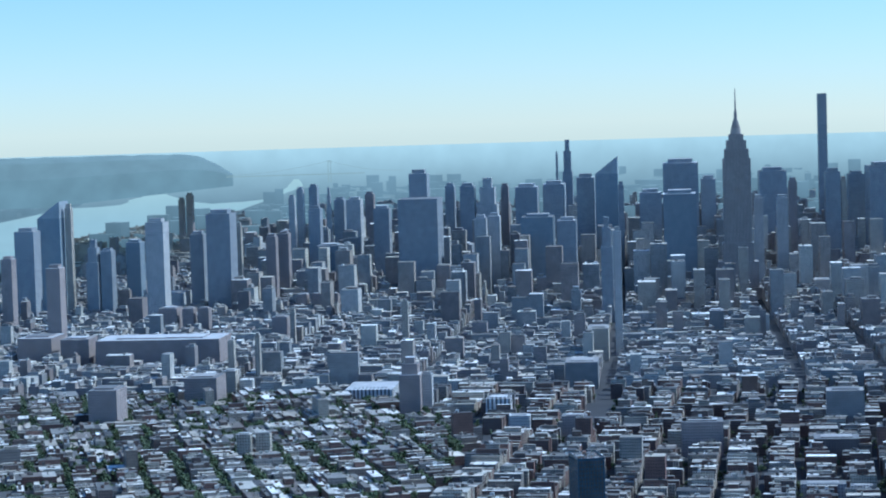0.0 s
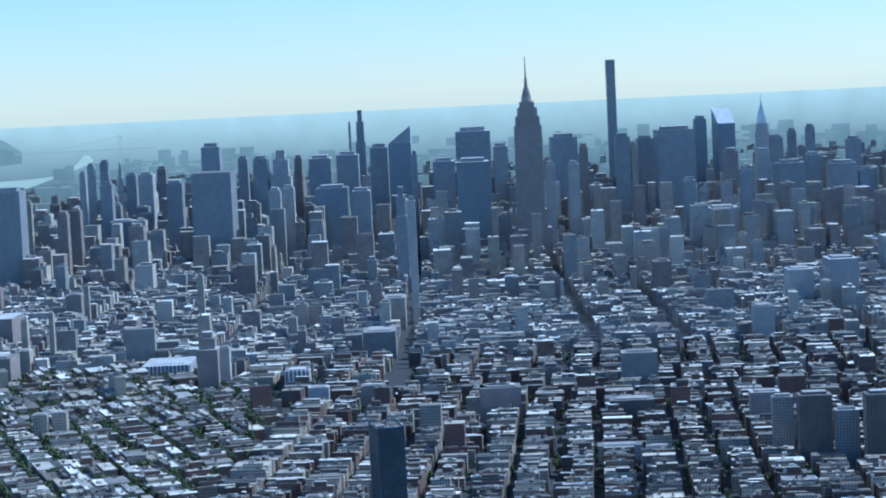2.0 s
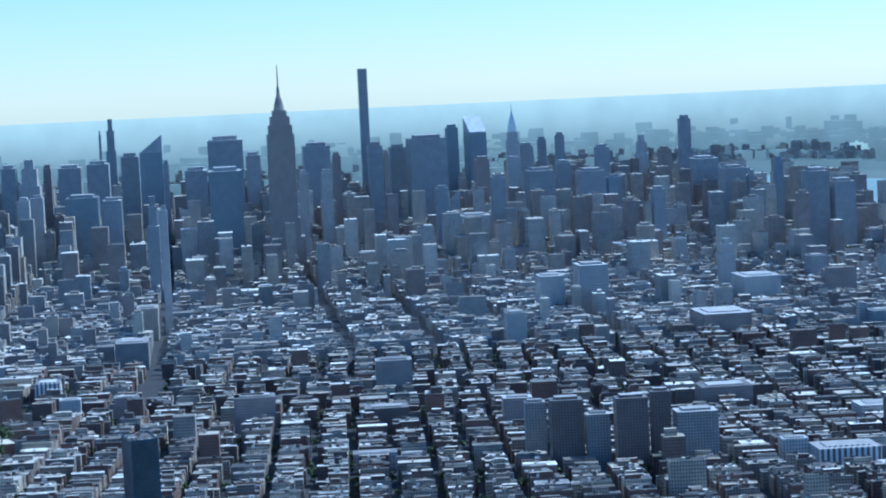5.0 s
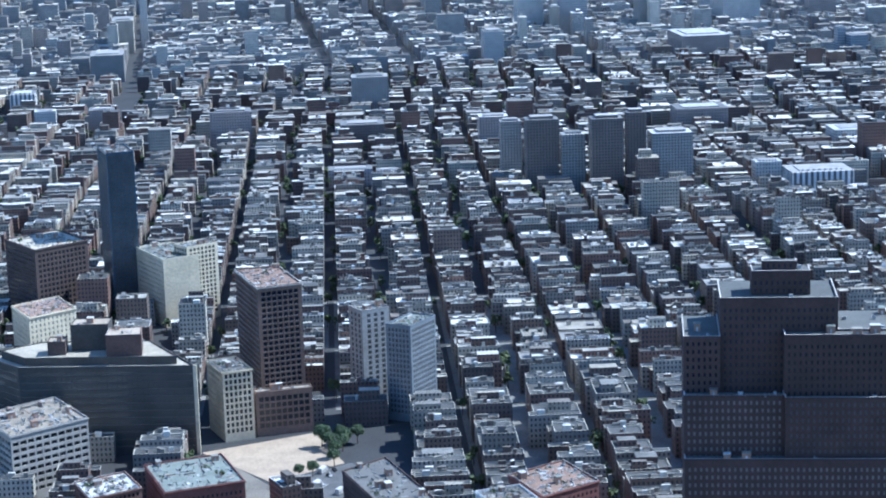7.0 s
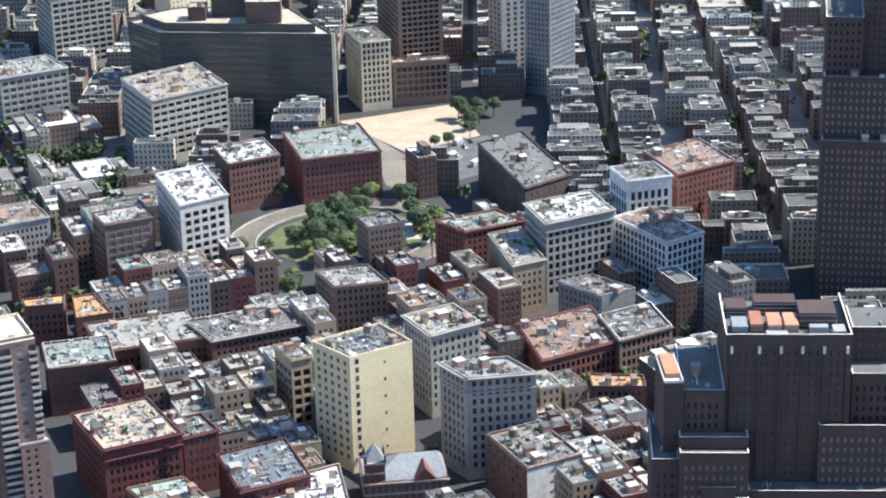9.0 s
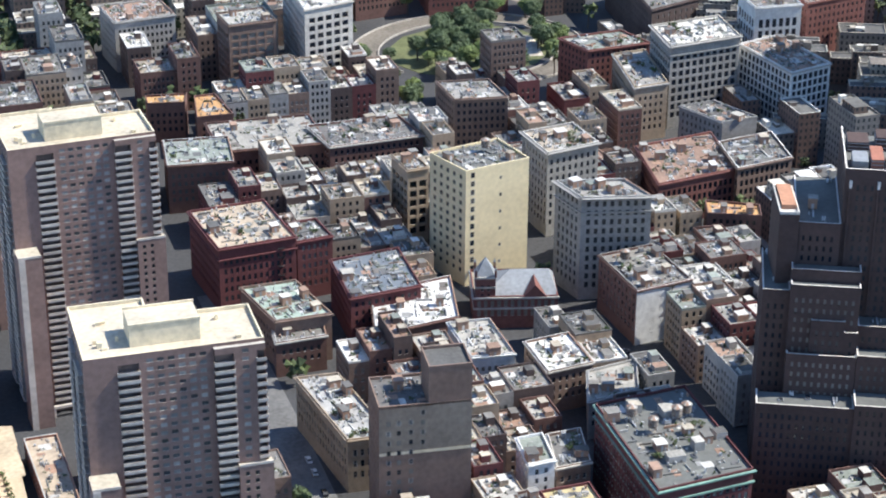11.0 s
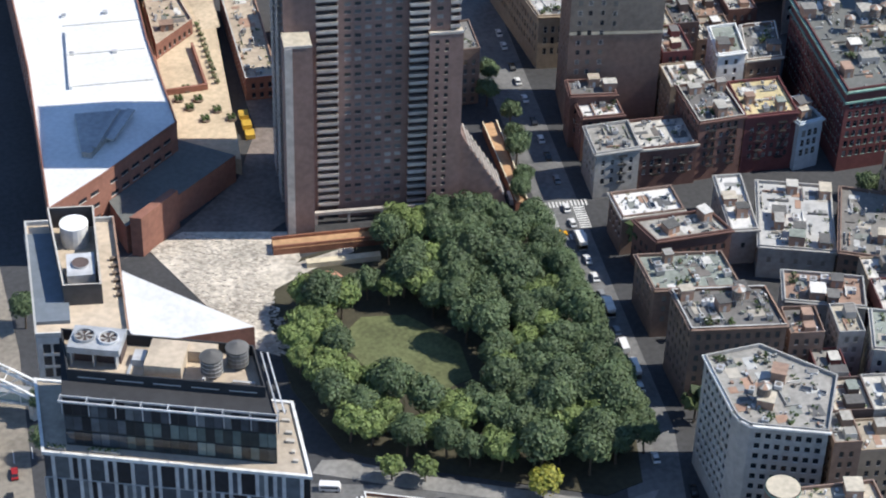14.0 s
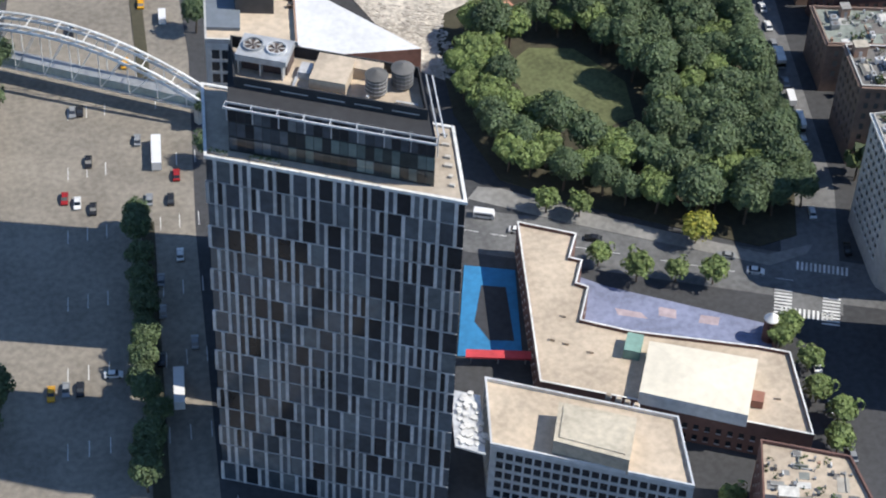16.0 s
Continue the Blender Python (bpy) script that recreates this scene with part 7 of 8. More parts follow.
def bar(name, p, q, r, m=STEEL_WHITE):
    b = Buf()
    p, q = Vector(p), Vector(q)
    ax = (q - p).normalized()
    u = ax.orthogonal().normalized()
    w = ax.cross(u)
    ra = [p + (u * math.cos(k * 1.047) + w * math.sin(k * 1.047)) * r for k in range(6)]
    rb = [q + (u * math.cos(k * 1.047) + w * math.sin(k * 1.047)) * r for k in range(6)]
    for k in range(6):
        j = (k + 1) % 6
        b.face([tuple(ra[k]), tuple(ra[j]), tuple(rb[j]), tuple(rb[k])])
    return b.obj(name, [m], bridge)


def on(s, side, z):
    p = A + e * s + nrm * side
    return (p.x, p.y, z)


def bow(s):
    return 7.0 + 12.5 * (1 - (2 * s / L - 1) ** 2)


N = 22
for side in (-2.6, 2.6):
    for k in range(N):
        s0, s1 = L * k / N, L * (k + 1) / N
        bar("arch_segment", on(s0, side, bow(s0)), on(s1, side, bow(s1)), 0.42)
        bar("arch_segment", on(s0, side, bow(s0) + 1.9), on(s1, side, bow(s1) + 1.9), 0.36)
        bar("lattice_bar", on(s0, side, bow(s0)), on(s1, side, bow(s1) + 1.9), 0.2)
        if k % 2:
            bar("hanger", on(s0, side, 5.4), on(s0, side, bow(s0)), 0.14)
            bar("brace", on(s0, side, 5.6), on(min(L, s0 + L / N * 1.6), side, bow(min(L, s0 + L / N * 1.6))), 0.12)
for k in range(0, N + 1, 2):
    s = L * k / N
    bar("cross_bar", on(s, -2.6, bow(s) + 1.9), on(s, 2.6, bow(s) + 1.9), 0.15)
b = Buf()
q = [on(0, -2.4, 0), on(L, -2.4, 0), on(L, 2.4, 0), on(0, 2.4, 0)]
b.prism([(p[0], p[1]) for p in q], 5.0, 5.5, 0, 0, bottom=True)
b.obj("deck", [FIN], bridge)
b = Buf()
q = [on(2, -1.8, 0), on(L, -1.8, 0), on(L, 1.8, 0), on(2, 1.8, 0)]
b.prism([(p[0], p[1]) for p in q], 5.5, 8.3, 0, 1)
b.obj("glazed_walk", [mat("pale_green_glazing", [(0.30, 0.36, 0.34)], rough=0.25, bump=0), METAL], bridge)
for s in (0.5, L - 0.5):
    p = A + e * s
    b = Buf()
    b.box((p.x, p.y), (2.0, 5.0, 5.0), 60, 0, 0)
    b.obj("pier", [COPING], bridge)

# vehicles
TYRE = mat("tyre_rubber", [(0.02, 0.02, 0.02)], rough=0.9, bump=0)
CAR_PAINT = {}


def vehicle(kind, colour, label):
    t = tagged(new(kind), label, kind.replace("_", " "), group="road vehicles")
    key = colour
    if key not in CAR_PAINT:
        CAR_PAINT[key] = mat("car_paint_%d" % len(CAR_PAINT), [colour], rough=0.25, bump=0, spread=0.05)
    p = CAR_PAINT[key]
    l, w, h = {"car": (4.6, 1.85, 0.75), "taxi": (4.8, 1.9, 0.8), "van": (5.6, 2.1, 1.0), "bus": (12.0, 2.6, 2.6), "truck": (8.5, 2.5, 1.0)}[kind]
    def hull(b, prof, half, m=0, taper=0.0):
        n = len(prof)
        L = [(half - taper * (z > 0.9), y, z) for y, z in prof]
        for s in (1, -1):
            f = [(s * x, y, z) for x, y, z in L]
            b.face(f if s > 0 else f[::-1], m)
        for i in range(n):
            j = (i + 1) % n
            a, c = L[i], L[j]
            b.face([(a[0], a[1], a[2]), (-a[0], a[1], a[2]), (-c[0], c[1], c[2]), (c[0], c[1], c[2])], m)
    b = Buf()
    if kind in ("bus", "truck", "van"):
        top = {"bus": 3.1, "van": 2.3, "truck": 2.2}[kind]
        hull(b, [(-l / 2, 0.35), (l / 2, 0.35), (l / 2, top * 0.5), (l / 2 - 0.5, top), (-l / 2, top)], w / 2)
        b.obj("body", [p], t)
        g = Buf()
        g.prism([(-w / 2 - 0.02, -l / 2 + 0.4), (w / 2 + 0.02, -l / 2 + 0.4), (w / 2 + 0.02, l / 2 - 0.7), (-w / 2 - 0.02, l / 2 - 0.7)], top * 0.52, top * 0.8, 0, 0, bottom=True)
        g.obj("window_band", [GLASS], t)
        if kind == "truck":
            c = Buf()
            c.prism([(-w / 2, -l / 2), (w / 2, -l / 2), (w / 2, l / 2 - 2.2), (-w / 2, l / 2 - 2.2)], 0.8, 3.4, 0, 0, bottom=True)
            c.obj("cargo_box", [STEEL_WHITE], t)
    else:
        hull(b, [(-l / 2, 0.3), (l / 2, 0.3), (l / 2, 0.7), (l * 0.28, 0.95), (-l * 0.42, 0.98), (-l / 2, 0.85)], w / 2)
        b.obj("body", [p], t)
        c = Buf()
        hull(c, [(-l * 0.40, 0.97), (l * 0.26, 0.95), (l * 0.10, 1.45), (-l * 0.26, 1.47)], w / 2 - 0.12)
        c.obj("cabin", [GLASS], t)
        c = Buf()
        c.prism([(-w / 2 + 0.2, -l * 0.26), (w / 2 - 0.2, -l * 0.26), (w / 2 - 0.2, l * 0.1), (-w / 2 + 0.2, l * 0.1)], 1.46, 1.52, 0, 0)
        c.obj("roof", [p], t)
    ring = [(0.34 * math.cos(k * 0.628), 0.34 * math.sin(k * 0.628)) for k in range(10)]
    wb = Buf()
    for x in (-0.11, 0.11):
        f = [(x, a, c + 0.34) for a, c in ring]
        wb.face(f if x > 0 else f[::-1])
    for k in range(10):
        a, c = ring[k], ring[(k + 1) % 10]
        wb.face([(-0.11, a[0], a[1] + 0.34), (0.11, a[0], a[1] + 0.34), (0.11, c[0], c[1] + 0.34), (-0.11, c[0], c[1] + 0.34)])
    wm = wb.mesh("wheel", [TYRE])
    for sx in (-1, 1):
        for sy in (-1, 1):
            o = new("wheel", wm)
            o.parent, o.location = t, (sx * (w / 2 - 0.1), sy * l * 0.31, 0)
    return t


FLEET = {}
LOOKS = {"white": ("car", (0.7, 0.7, 0.69), "white saloon car on the asphalt"), "black": ("car", (0.02, 0.02, 0.022), "black saloon car on the road"), "grey": ("car", (0.25, 0.26, 0.27), "grey saloon car on the road"), "red": ("car", (0.30, 0.02, 0.02), "red car on the avenue"), "taxi": ("taxi", (0.65, 0.33, 0.02), "yellow taxi cab on the road"), "van": ("van", (0.7, 0.7, 0.7), "white delivery van parked at the kerb"), "bus": ("bus", (0.72, 0.72, 0.72), "long white bus on the avenue"), "truck": ("truck", (0.6, 0.6, 0.6), "white box truck parked at the kerb")}


def park(look_key, x, y, heading, z=0.05):
    m = pose(x, y, z, 0, 0, -heading)
    if look_key in FLEET:
        copy_thing(FLEET[look_key], m)
    else:
        FLEET[look_key] = vehicle(*LOOKS[look_key])
        FLEET[look_key].matrix_basis = m


for k, x, y, a in (("bus", 38.6, 345, 8), ("bus", 46.6, 430, 8), ("taxi", 8.6, 350.5, 188), ("grey", 12.2, 351, 188), ("black", 15.6, 350.5, 188), ("white", 24, 353.5, 98), ("black", 36, 356, 8), ("black", 33, 338, 8), ("black", 47.5, 412, 8), ("red", 50.5, 421, 8), ("grey", 42, 413, 8), ("grey", 42.5, 437, 8), ("red", 20.5, 418, 188), ("white", 23.5, 415.5, 188), ("black", 27.2, 412.5, 188), ("black", 28.5, 431, 188), ("grey", 27, 452, 188), ("black", 29, 452, 188), ("taxi", 44, 470, 8), ("black", 31, 487, 188), ("taxi", 52.5, 496, 8), ("van", 57.5, 488, 8), ("grey", 40.3, 383, 8), ("white", 46.5, 391, 8), ("grey", 39, 372, 8), ("grey", 45, 360, 8)):
    park(k, x, y, a)
rnd = random.Random(77)
for k, x, y, a in (("white", 189.5, 353.5, 113), ("grey", 184, 360.5, 293), ("white", 133.5, 381, 113), ("van", 126.5, 388.5, 113), ("black", 152, 374, 293), ("taxi", 227.6, 471.5, 100), ("white", 222.5, 481, 12), ("van", 220.5, 493, 12), ("white", 212, 371, 14), ("black", 216, 356, 14), ("white", 191, 298, 10), ("white", 191.5, 305, 10), ("grey", 192, 312, 10), ("white", 192.7, 319, 10), ("grey", 190.3, 290, 10)):
    park(k, x, y, a)
for k in range(11):
    y = 398 + k * 8.6 + rnd.uniform(-1.2, 1.2)
    park(rnd.choice(("van", "truck", "white", "white", "grey")), 219.4 + (y - 396) * 0.17 + 0.6, y, 10)
for k in range(9):
    y = 500 + k * 11 + rnd.uniform(-2, 2)
    park(rnd.choice(("white", "black", "grey", "white")), 238.5 + (y - 500) * 0.18, y, 11)
for x, y in ((386, 600), (390, 598), (383, 604), (388, 606), (394, 605), (380, 598)):
    park(rnd.choice(("white", "grey", "black")), x, y, rnd.choice((100, 190)))

# tunnel exit loop, its garden and the sandy lot
LOOP_MID = (497, 925)
loop = Buf()
for k in range(40):
    a0, a1 = radians(-110 + k * 7.0), radians(-110 + (k + 1) * 7.0)
    for r0, r1, m in ((46, 60, 0), (60, 60.6, 1), (45.4, 46, 1)):
        pts = []
        for r, a in ((r0, a0), (r1, a0), (r1, a1), (r0, a1)):
            pts.append((LOOP_MID[0] + r * 1.05 * math.sin(a), LOOP_MID[1] + r * 0.92 * math.cos(a)))
        loop.prism(pts[::-1], 0, 0.06 if m == 0 else 0.9, m, m)
tagged(loop.obj("loop_road", [CONC, COPING]), "pale curved tunnel exit road with low kerb walls", "road", kind="structure")
clear([(LOOP_MID[0] + 62 * 1.05 * math.sin(k * 0.524), LOOP_MID[1] + 62 * 0.92 * math.cos(k * 0.524)) for k in range(12)][::-1], 1)
slab("loop_garden", "green garden inside the road loop", [(LOOP_MID[0] + 44 * math.sin(k * 0.524), LOOP_MID[1] + 38 * math.cos(k * 0.524)) for k in range(12)][::-1], 0.2, GRASS, "garden")
slab("garden_court", "sandy court inside the loop garden", [(512, 905), (528, 900), (538, 930), (522, 940)], 0.24, STONE_PAVE, "court")
slab("sandy_lot", "empty sandy lot with low pale walls", [(593.2, 1106.4), (668.5, 1096.5), (648.4, 1032.0), (595.8, 1029.3)][::-1], 0.12, mat("sand_lot", [(0.42, 0.33, 0.24)], rough=0.95, spread=0.25), "lot")
clear([(593.2, 1106.4), (690, 1110), (665, 1020.0), (575, 975), (570, 1015)][::-1], 1)
slab("tunnel_road", "pale concrete tunnel approach road", [(560, 965), (585, 975), (592, 1020), (597, 1095), (583, 1100), (576, 1030), (556, 985)], 0.06, CONC, "road", base=-0.2)
for k in range(22):
    park(rnd.choice(("white", "taxi", "grey", "black", "truck")), 600 + rnd.uniform(-6, 40), 985 + rnd.uniform(0, 42), rnd.choice((100, 190, 60)))
slab("car_lot", "pale asphalt lot by the tunnel road", [(585, 968), (650, 975), (652, 1030), (594, 1027)], 0.08, MATS["worn_asphalt"], "lot")
clear([(585, 968), (650, 975), (652, 1030), (594, 1027)], 1)
for x, y in ((612, 1024), (620, 1022), (655, 1060), (660, 1052), (650, 1044), (668, 1066), (676, 1060), (640, 1030)):
    plant(kinds[2], x, y, rnd.uniform(0.6, 0.9), rnd.uniform(0, 360))


# ---- brick walkways at the foot of the slab, station roof, painted gables ----
ORANGE = mat("orange_pavers", [(0.46, 0.28, 0.15)], rough=0.9, spread=0.25)
BRICK_WALL = brick("orange_brick_wall", (0.26, 0.115, 0.07))
walk_way = tagged(new("raised_walkway"), "raised orange paved walkway with brick parapet walls", "walkway")
b = Buf()
deck = [(219.6, 487.4), (223.2, 487.0), (230.6, 530.8), (226.0, 531.2)]
b.prism(deck, 0, 3.4, 1, 0)
b.obj("deck", [ORANGE, BRICK_WALL], walk_way)
for i in (1, 3):
    p, q = Vector(deck[i]), Vector(deck[(i + 1) % 4])
    n = Vector((q - p).yx).normalized() * 0.2
    n = Vector((-n.x, n.y)) if i == 1 else Vector((n.x, -n.y))
    b = Buf()
    b.prism([tuple(p - n), tuple(p + n), tuple(q + n), tuple(q - n)] if i == 3 else [tuple(p + n), tuple(p - n), tuple(q - n), tuple(q + n)], 3.4, 4.4, 0, 1)
    b.obj("parapet", [BRICK_WALL, CREAM_WALL], walk_way)
terrace_walk = tagged(new("planter_terrace"), "long orange brick planter terrace along the park edge", "terrace")
b = Buf()
b.prism([(142.5, 489.8), (176.5, 484.2), (177.6, 489.4), (143.6, 495.2)], 0, 2.4, 1, 0)
b.obj("base", [ORANGE, BRICK_WALL], terrace_walk)
for d in (0.2, 4.6):
    b = Buf()
    b.prism([(142.5 + d * 0.2, 489.8 + d), (176.5 + d * 0.2, 484.2 + d), (176.6 + d * 0.2, 484.7 + d), (142.6 + d * 0.2, 490.3 + d)], 2.4, 3.4, 0, 0)
    b.obj("parapet", [BRICK_WALL], terrace_walk)
b = Buf()
b.prism([(150, 480.5), (172, 477.0), (172.4, 479.4), (150.4, 482.9)], 0, 2.0, 0, 0)
tagged(b.obj("garden_wall", [CREAM_WALL]), "pale stone garden wall below the terrace", "wall")

# the station: slate hipped roof, gable and corner tower with a spire
station = bpy.data.objects["fire_station"]
e = [(356.5, 648.0), (386.0, 648.0), (386.0, 668.0), (356.5, 668.0)]
r0, r1 = (368, 658.5, 19.5), (383, 658.5, 19.5)
b = Buf()
z = 13.2
b.face([(*e[0], z), (*e[1], z), r1, r0])
b.face([(*e[1], z), (*e[2], z), r1])
b.face([(*e[2], z), (*e[3], z), r0, r1])
b.face([(*e[3], z), (*e[0], z), r0])
b.obj("slate_roof", [SLATE], station)
b = Buf()
b.face([(372, 645.8, 13), (382, 645.8, 13), (377, 645.8, 18.5)])
b.face([(382, 645.8, 13), (377, 656, 18.5), (377, 645.8, 18.5)])
b.face([(372, 645.8, 13), (377, 645.8, 18.5), (377, 656, 18.5)])
b.obj("gable", [RED_STATION], station)
tw = rect(357.8, 650.2, 7.6, 7.6, 0)
shell(station, tw, 0.0, 21.5, RED_STATION, COPING, SLATE, (2.4, 3.8), (1.2, 2.4), 0.3, (), True, 0, 0.6, ((0.0, 0.5), (4.2, 0.4), (9.0, 0.3)), COPING)
b = Buf()
for i in range(4):
    p, q = tw[i], tw[(i + 1) % 4]
    b.face([(*p, 22.0), (*q, 22.0), (357.8, 650.2, 29.0)])
b.obj("spire", [SLATE], station)
for p in tw:
    b = Buf()
    b.box(p, (0.9, 0.9, 3.4), 0, 21.5, 0)
    b.face([(p[0] - 0.5, p[1] - 0.5, 24.9), (p[0] + 0.5, p[1] - 0.5, 24.9), (p[0], p[1], 26.4)], 1)
    b.face([(p[0] + 0.5, p[1] - 0.5, 24.9), (p[0] + 0.5, p[1] + 0.5, 24.9), (p[0], p[1], 26.4)], 1)
    b.face([(p[0] - 0.5, p[1] + 0.5, 24.9), (p[0] - 0.5, p[1] - 0.5, 24.9), (p[0], p[1], 26.4)], 1)
    b.obj("pinnacle", [RED_STATION, SLATE], station)


station.matrix_basis = Matrix.Translation((357.5, 650.0, 0)) @ pose(0, 0, 0, 0, 0, -25) @ Matrix.Translation((-357.5, -650.0, 0))
clear([(353, 650), (384, 634), (394, 656), (362, 670)], 1)


def wall_windows(name, p, q, spots, w, h):
    """Single sash windows set on a plain gable: spots are (share of the width, height)."""
    t = bpy.data.objects[name]
    p, q = Vector(p), Vector(q)
    e = (q - p).normalized()
    n = Vector((e.y, -e.x)) * 0.06
    for u, z in spots:
        m = p + (q - p) * u + n
        o = new("window", pane_mesh(w, h))
        o.parent = t
        o.matrix_basis = pose(m.x, m.y, z, 0, 0, math.degrees(math.atan2(e.y, e.x)))


def skin(name, part, p, q, z0, z1, m, k=0.05):
    """A coat of paint or a band on one wall, a little proud of it."""
    p, q = Vector(p), Vector(q)
    e = (q - p).normalized()
    n = Vector((e.y, -e.x)) * k
    b = Buf()
    b.prism([tuple(p + n), tuple(q + n), tuple(q + n * 0.05), tuple(p + n * 0.05)], z0, z1, 0, 0, bottom=True)
    b.obj(part, [m], bpy.data.objects[name])


wall_windows("yellow_building", (366.0, 682.0), (395.0, 682.6), [(0.11, 4 + k * 3.7) for k in range(13)], 1.7, 2.2)
wall_windows("yellow_building", (366.0, 682.0), (395.0, 682.6), [(0.55, 8 + k * 7.4) for k in range(6)], 1.0, 1.3)
skin("white_backed_building", "painted_gable", (400.4, 608.0), (424.2, 607.1), 0.1, 23.6, WHITE_WALL, 0.3)
wall_windows("white_backed_building", (400.4, 607.8), (424.2, 606.9), [(u, 5 + k * 4.4) for k in range(4) for u in (0.3, 0.46, 0.78)], 1.5, 1.7)
skin("slab_building", "stone_band", (252.8, 527.1), (281.6, 518.9), 34.0, 35.0, CREAM_WALL, 0.12)
skin("slab_building", "upper_facing", (252.8, 527.1), (281.6, 518.9), 35.0, 51.8, brick("buff_brick", (0.27, 0.225, 0.18)), 0.06)
wall_windows("slab_building", (252.8, 527.0), (281.6, 518.8), [(u, 6 + k * 3.6) for k in range(12) for u in (0.10, 0.21, 0.34)], 1.3, 1.7)
wall_windows("slab_building", (252.8, 527.0), (281.6, 518.8), [(0.47, 38 + k * 3.6) for k in range(4)], 1.3, 1.7)

# trees of the loop garden and the lots beyond
rnd = random.Random(64)
for x, y, spread, n in ((500, 935, 22, 16), (478, 902, 15, 12), (500, 885, 9, 5), (538, 915, 10, 9), (434, 866, 7, 4), (532, 964, 8, 3), (664, 1066, 9, 4), (704, 1030, 10, 5), (440, 925, 14, 5)):
    for _ in range(n):
        a, d = rnd.uniform(0, 6.28), spread * math.sqrt(rnd.random())
        plant(kinds[rnd.choice((1, 2, 2, 3))], x + d * math.cos(a), y + d * math.sin(a), rnd.uniform(0.65, 0.95), rnd.uniform(0, 360))
for x, y, s in ((31.2, 352, 0.75), (32.6, 358, 0.7), (34.2, 369, 0.75), (34.8, 375, 0.7), (36.0, 387, 0.75), (29.9, 346, 0.7), (37.3, 402, 0.7), (-3.5, 436, 1.0), (0.5, 446, 1.0), (-5, 424, 1.0), (-9, 338, 1.0), (-4, 350, 0.9), (27.5, 322, 0.8), (26.5, 316, 0.8)):
    plant(kinds[rnd.choice((1, 2, 2))], x, y, s, rnd.uniform(0, 360))

# iron fire escapes on the walk-ups
IRON = mat("black_iron", [(0.03, 0.03, 0.032)], rough=0.6, bump=0)


def fire_escape(t, p, q, u, floors, rise, first=5.2, width=2.6):
    """Landings, rails and stairs of a fire escape on the wall from p to q, at a share u of its length."""
    p, q = Vector(p), Vector(q)
    e = (q - p).normalized()
    n = Vector((e.y, -e.x))
    m = p + (q - p) * u
    def quad(a, b2, c, d):
        return [tuple(m + e * i + n * j) for i, j in ((a, b2), (c, b2), (c, d), (a, d))][::-1]
    w = width / 2
    for k in range(floors):
        z = first + k * rise
        b = Buf()
        b.prism(quad(-w, 0.02, w, 1.0), z, z + 0.08, 0, 0, bottom=True)
        o = b.obj("landing", [IRON], t)
        b = Buf()
        for zz in (0.45, 0.95):
            b.prism(quad(-w, 0.96, w, 1.02), z + zz, z + zz + 0.06, 0, 0, bottom=True)
        for i in range(6):
            x = -w + i * width / 5
            b.prism(quad(x - 0.03, 0.96, x + 0.03, 1.02), z + 0.08, z + 0.95, 0)
        b.obj("rail", [IRON], o)
        if k < floors - 1:
            b = Buf()
            s = 1 if k % 2 else -1
            a, c = m + n * 0.35 - e * s * w * 0.8, m + n * 0.35 + e * s * w * 0.7
            a2, c2 = a + n * 0.45, c + n * 0.45
            b.face([(*a, z + 0.1), (*a2, z + 0.1), (*c2, z + rise), (*c, z + rise)])
            b.face([(*a, z - 0.1), (*c, z + rise - 0.2), (*c2, z + rise - 0.2), (*a2, z - 0.1)])
            b.face([(*a, z - 0.1), (*a, z + 0.1), (*c, z + rise), (*c, z + rise - 0.2)])
            b.face([(*a2, z + 0.1), (*a2, z - 0.1), (*c2, z + rise - 0.2), (*c2, z + rise)])
            b.obj("stair", [IRON], o)


for name, p, q, us, floors, rise in (("tenement", (260.2, 486.2), (278.5, 483.3), (0.3, 0.75), 3, 3.2), ("tenement.001", (279.1, 484.4), (294.2, 483.4), (0.3, 0.75), 5, 3.3), ("tenement.002", (294.6, 483.4), (311.6, 480.9), (0.3, 0.72), 5, 3.3), ("white_backed_building", (400.4, 607.7), (424.2, 606.8), (0.62,), 5, 4.4), ("corner_building", (244.8, 485.6), (259.2, 484.4), (0.6,), 4, 3.3), ("loft_building.001", (268.8, 702.9), (300.2, 700.1), (0.8,), 6, 3.9)):
    for u in us:
        fire_escape(bpy.data.objects[name], p, q, u, floors, rise)

# tanks and huts on the dark loft roof
water_tank(342.5, 506.5, 30.0, 1.7, 3.2)
water_tank(357.7, 509.9, 30.0, 1.7, 3.2)
loft = bpy.data.objects["loft_building"]
for x, y, w, d, h in ((344.7, 521.7, 4.0, 5.0, 3.2), (339.4, 488.3, 6.0, 4.0, 2.6), (350.0, 491.5, 3.5, 4.0, 3.4), (353.1, 513.9, 5.0, 6.0, 3.0), (360.7, 494.6, 4.0, 4.0, 2.4)):
    b = Buf()
    b.box((x, y), (w, d, h), 10, 29.98, 0, 1)
    b.obj("roof_hut", [GREY_STUCCO, ROOF_ONE], loft)


# ---- rows of houses that fill the blocks ----
def grid_place(bearing):
    a = radians(bearing)
    return lambda c, s: (c * math.cos(a) + s * math.sin(a), -c * math.sin(a) + s * math.cos(a))


def seen_from_tower(x, y, lo=-2.0, hi=53.0):
    return lo < math.degrees(math.atan2(x, y)) < hi


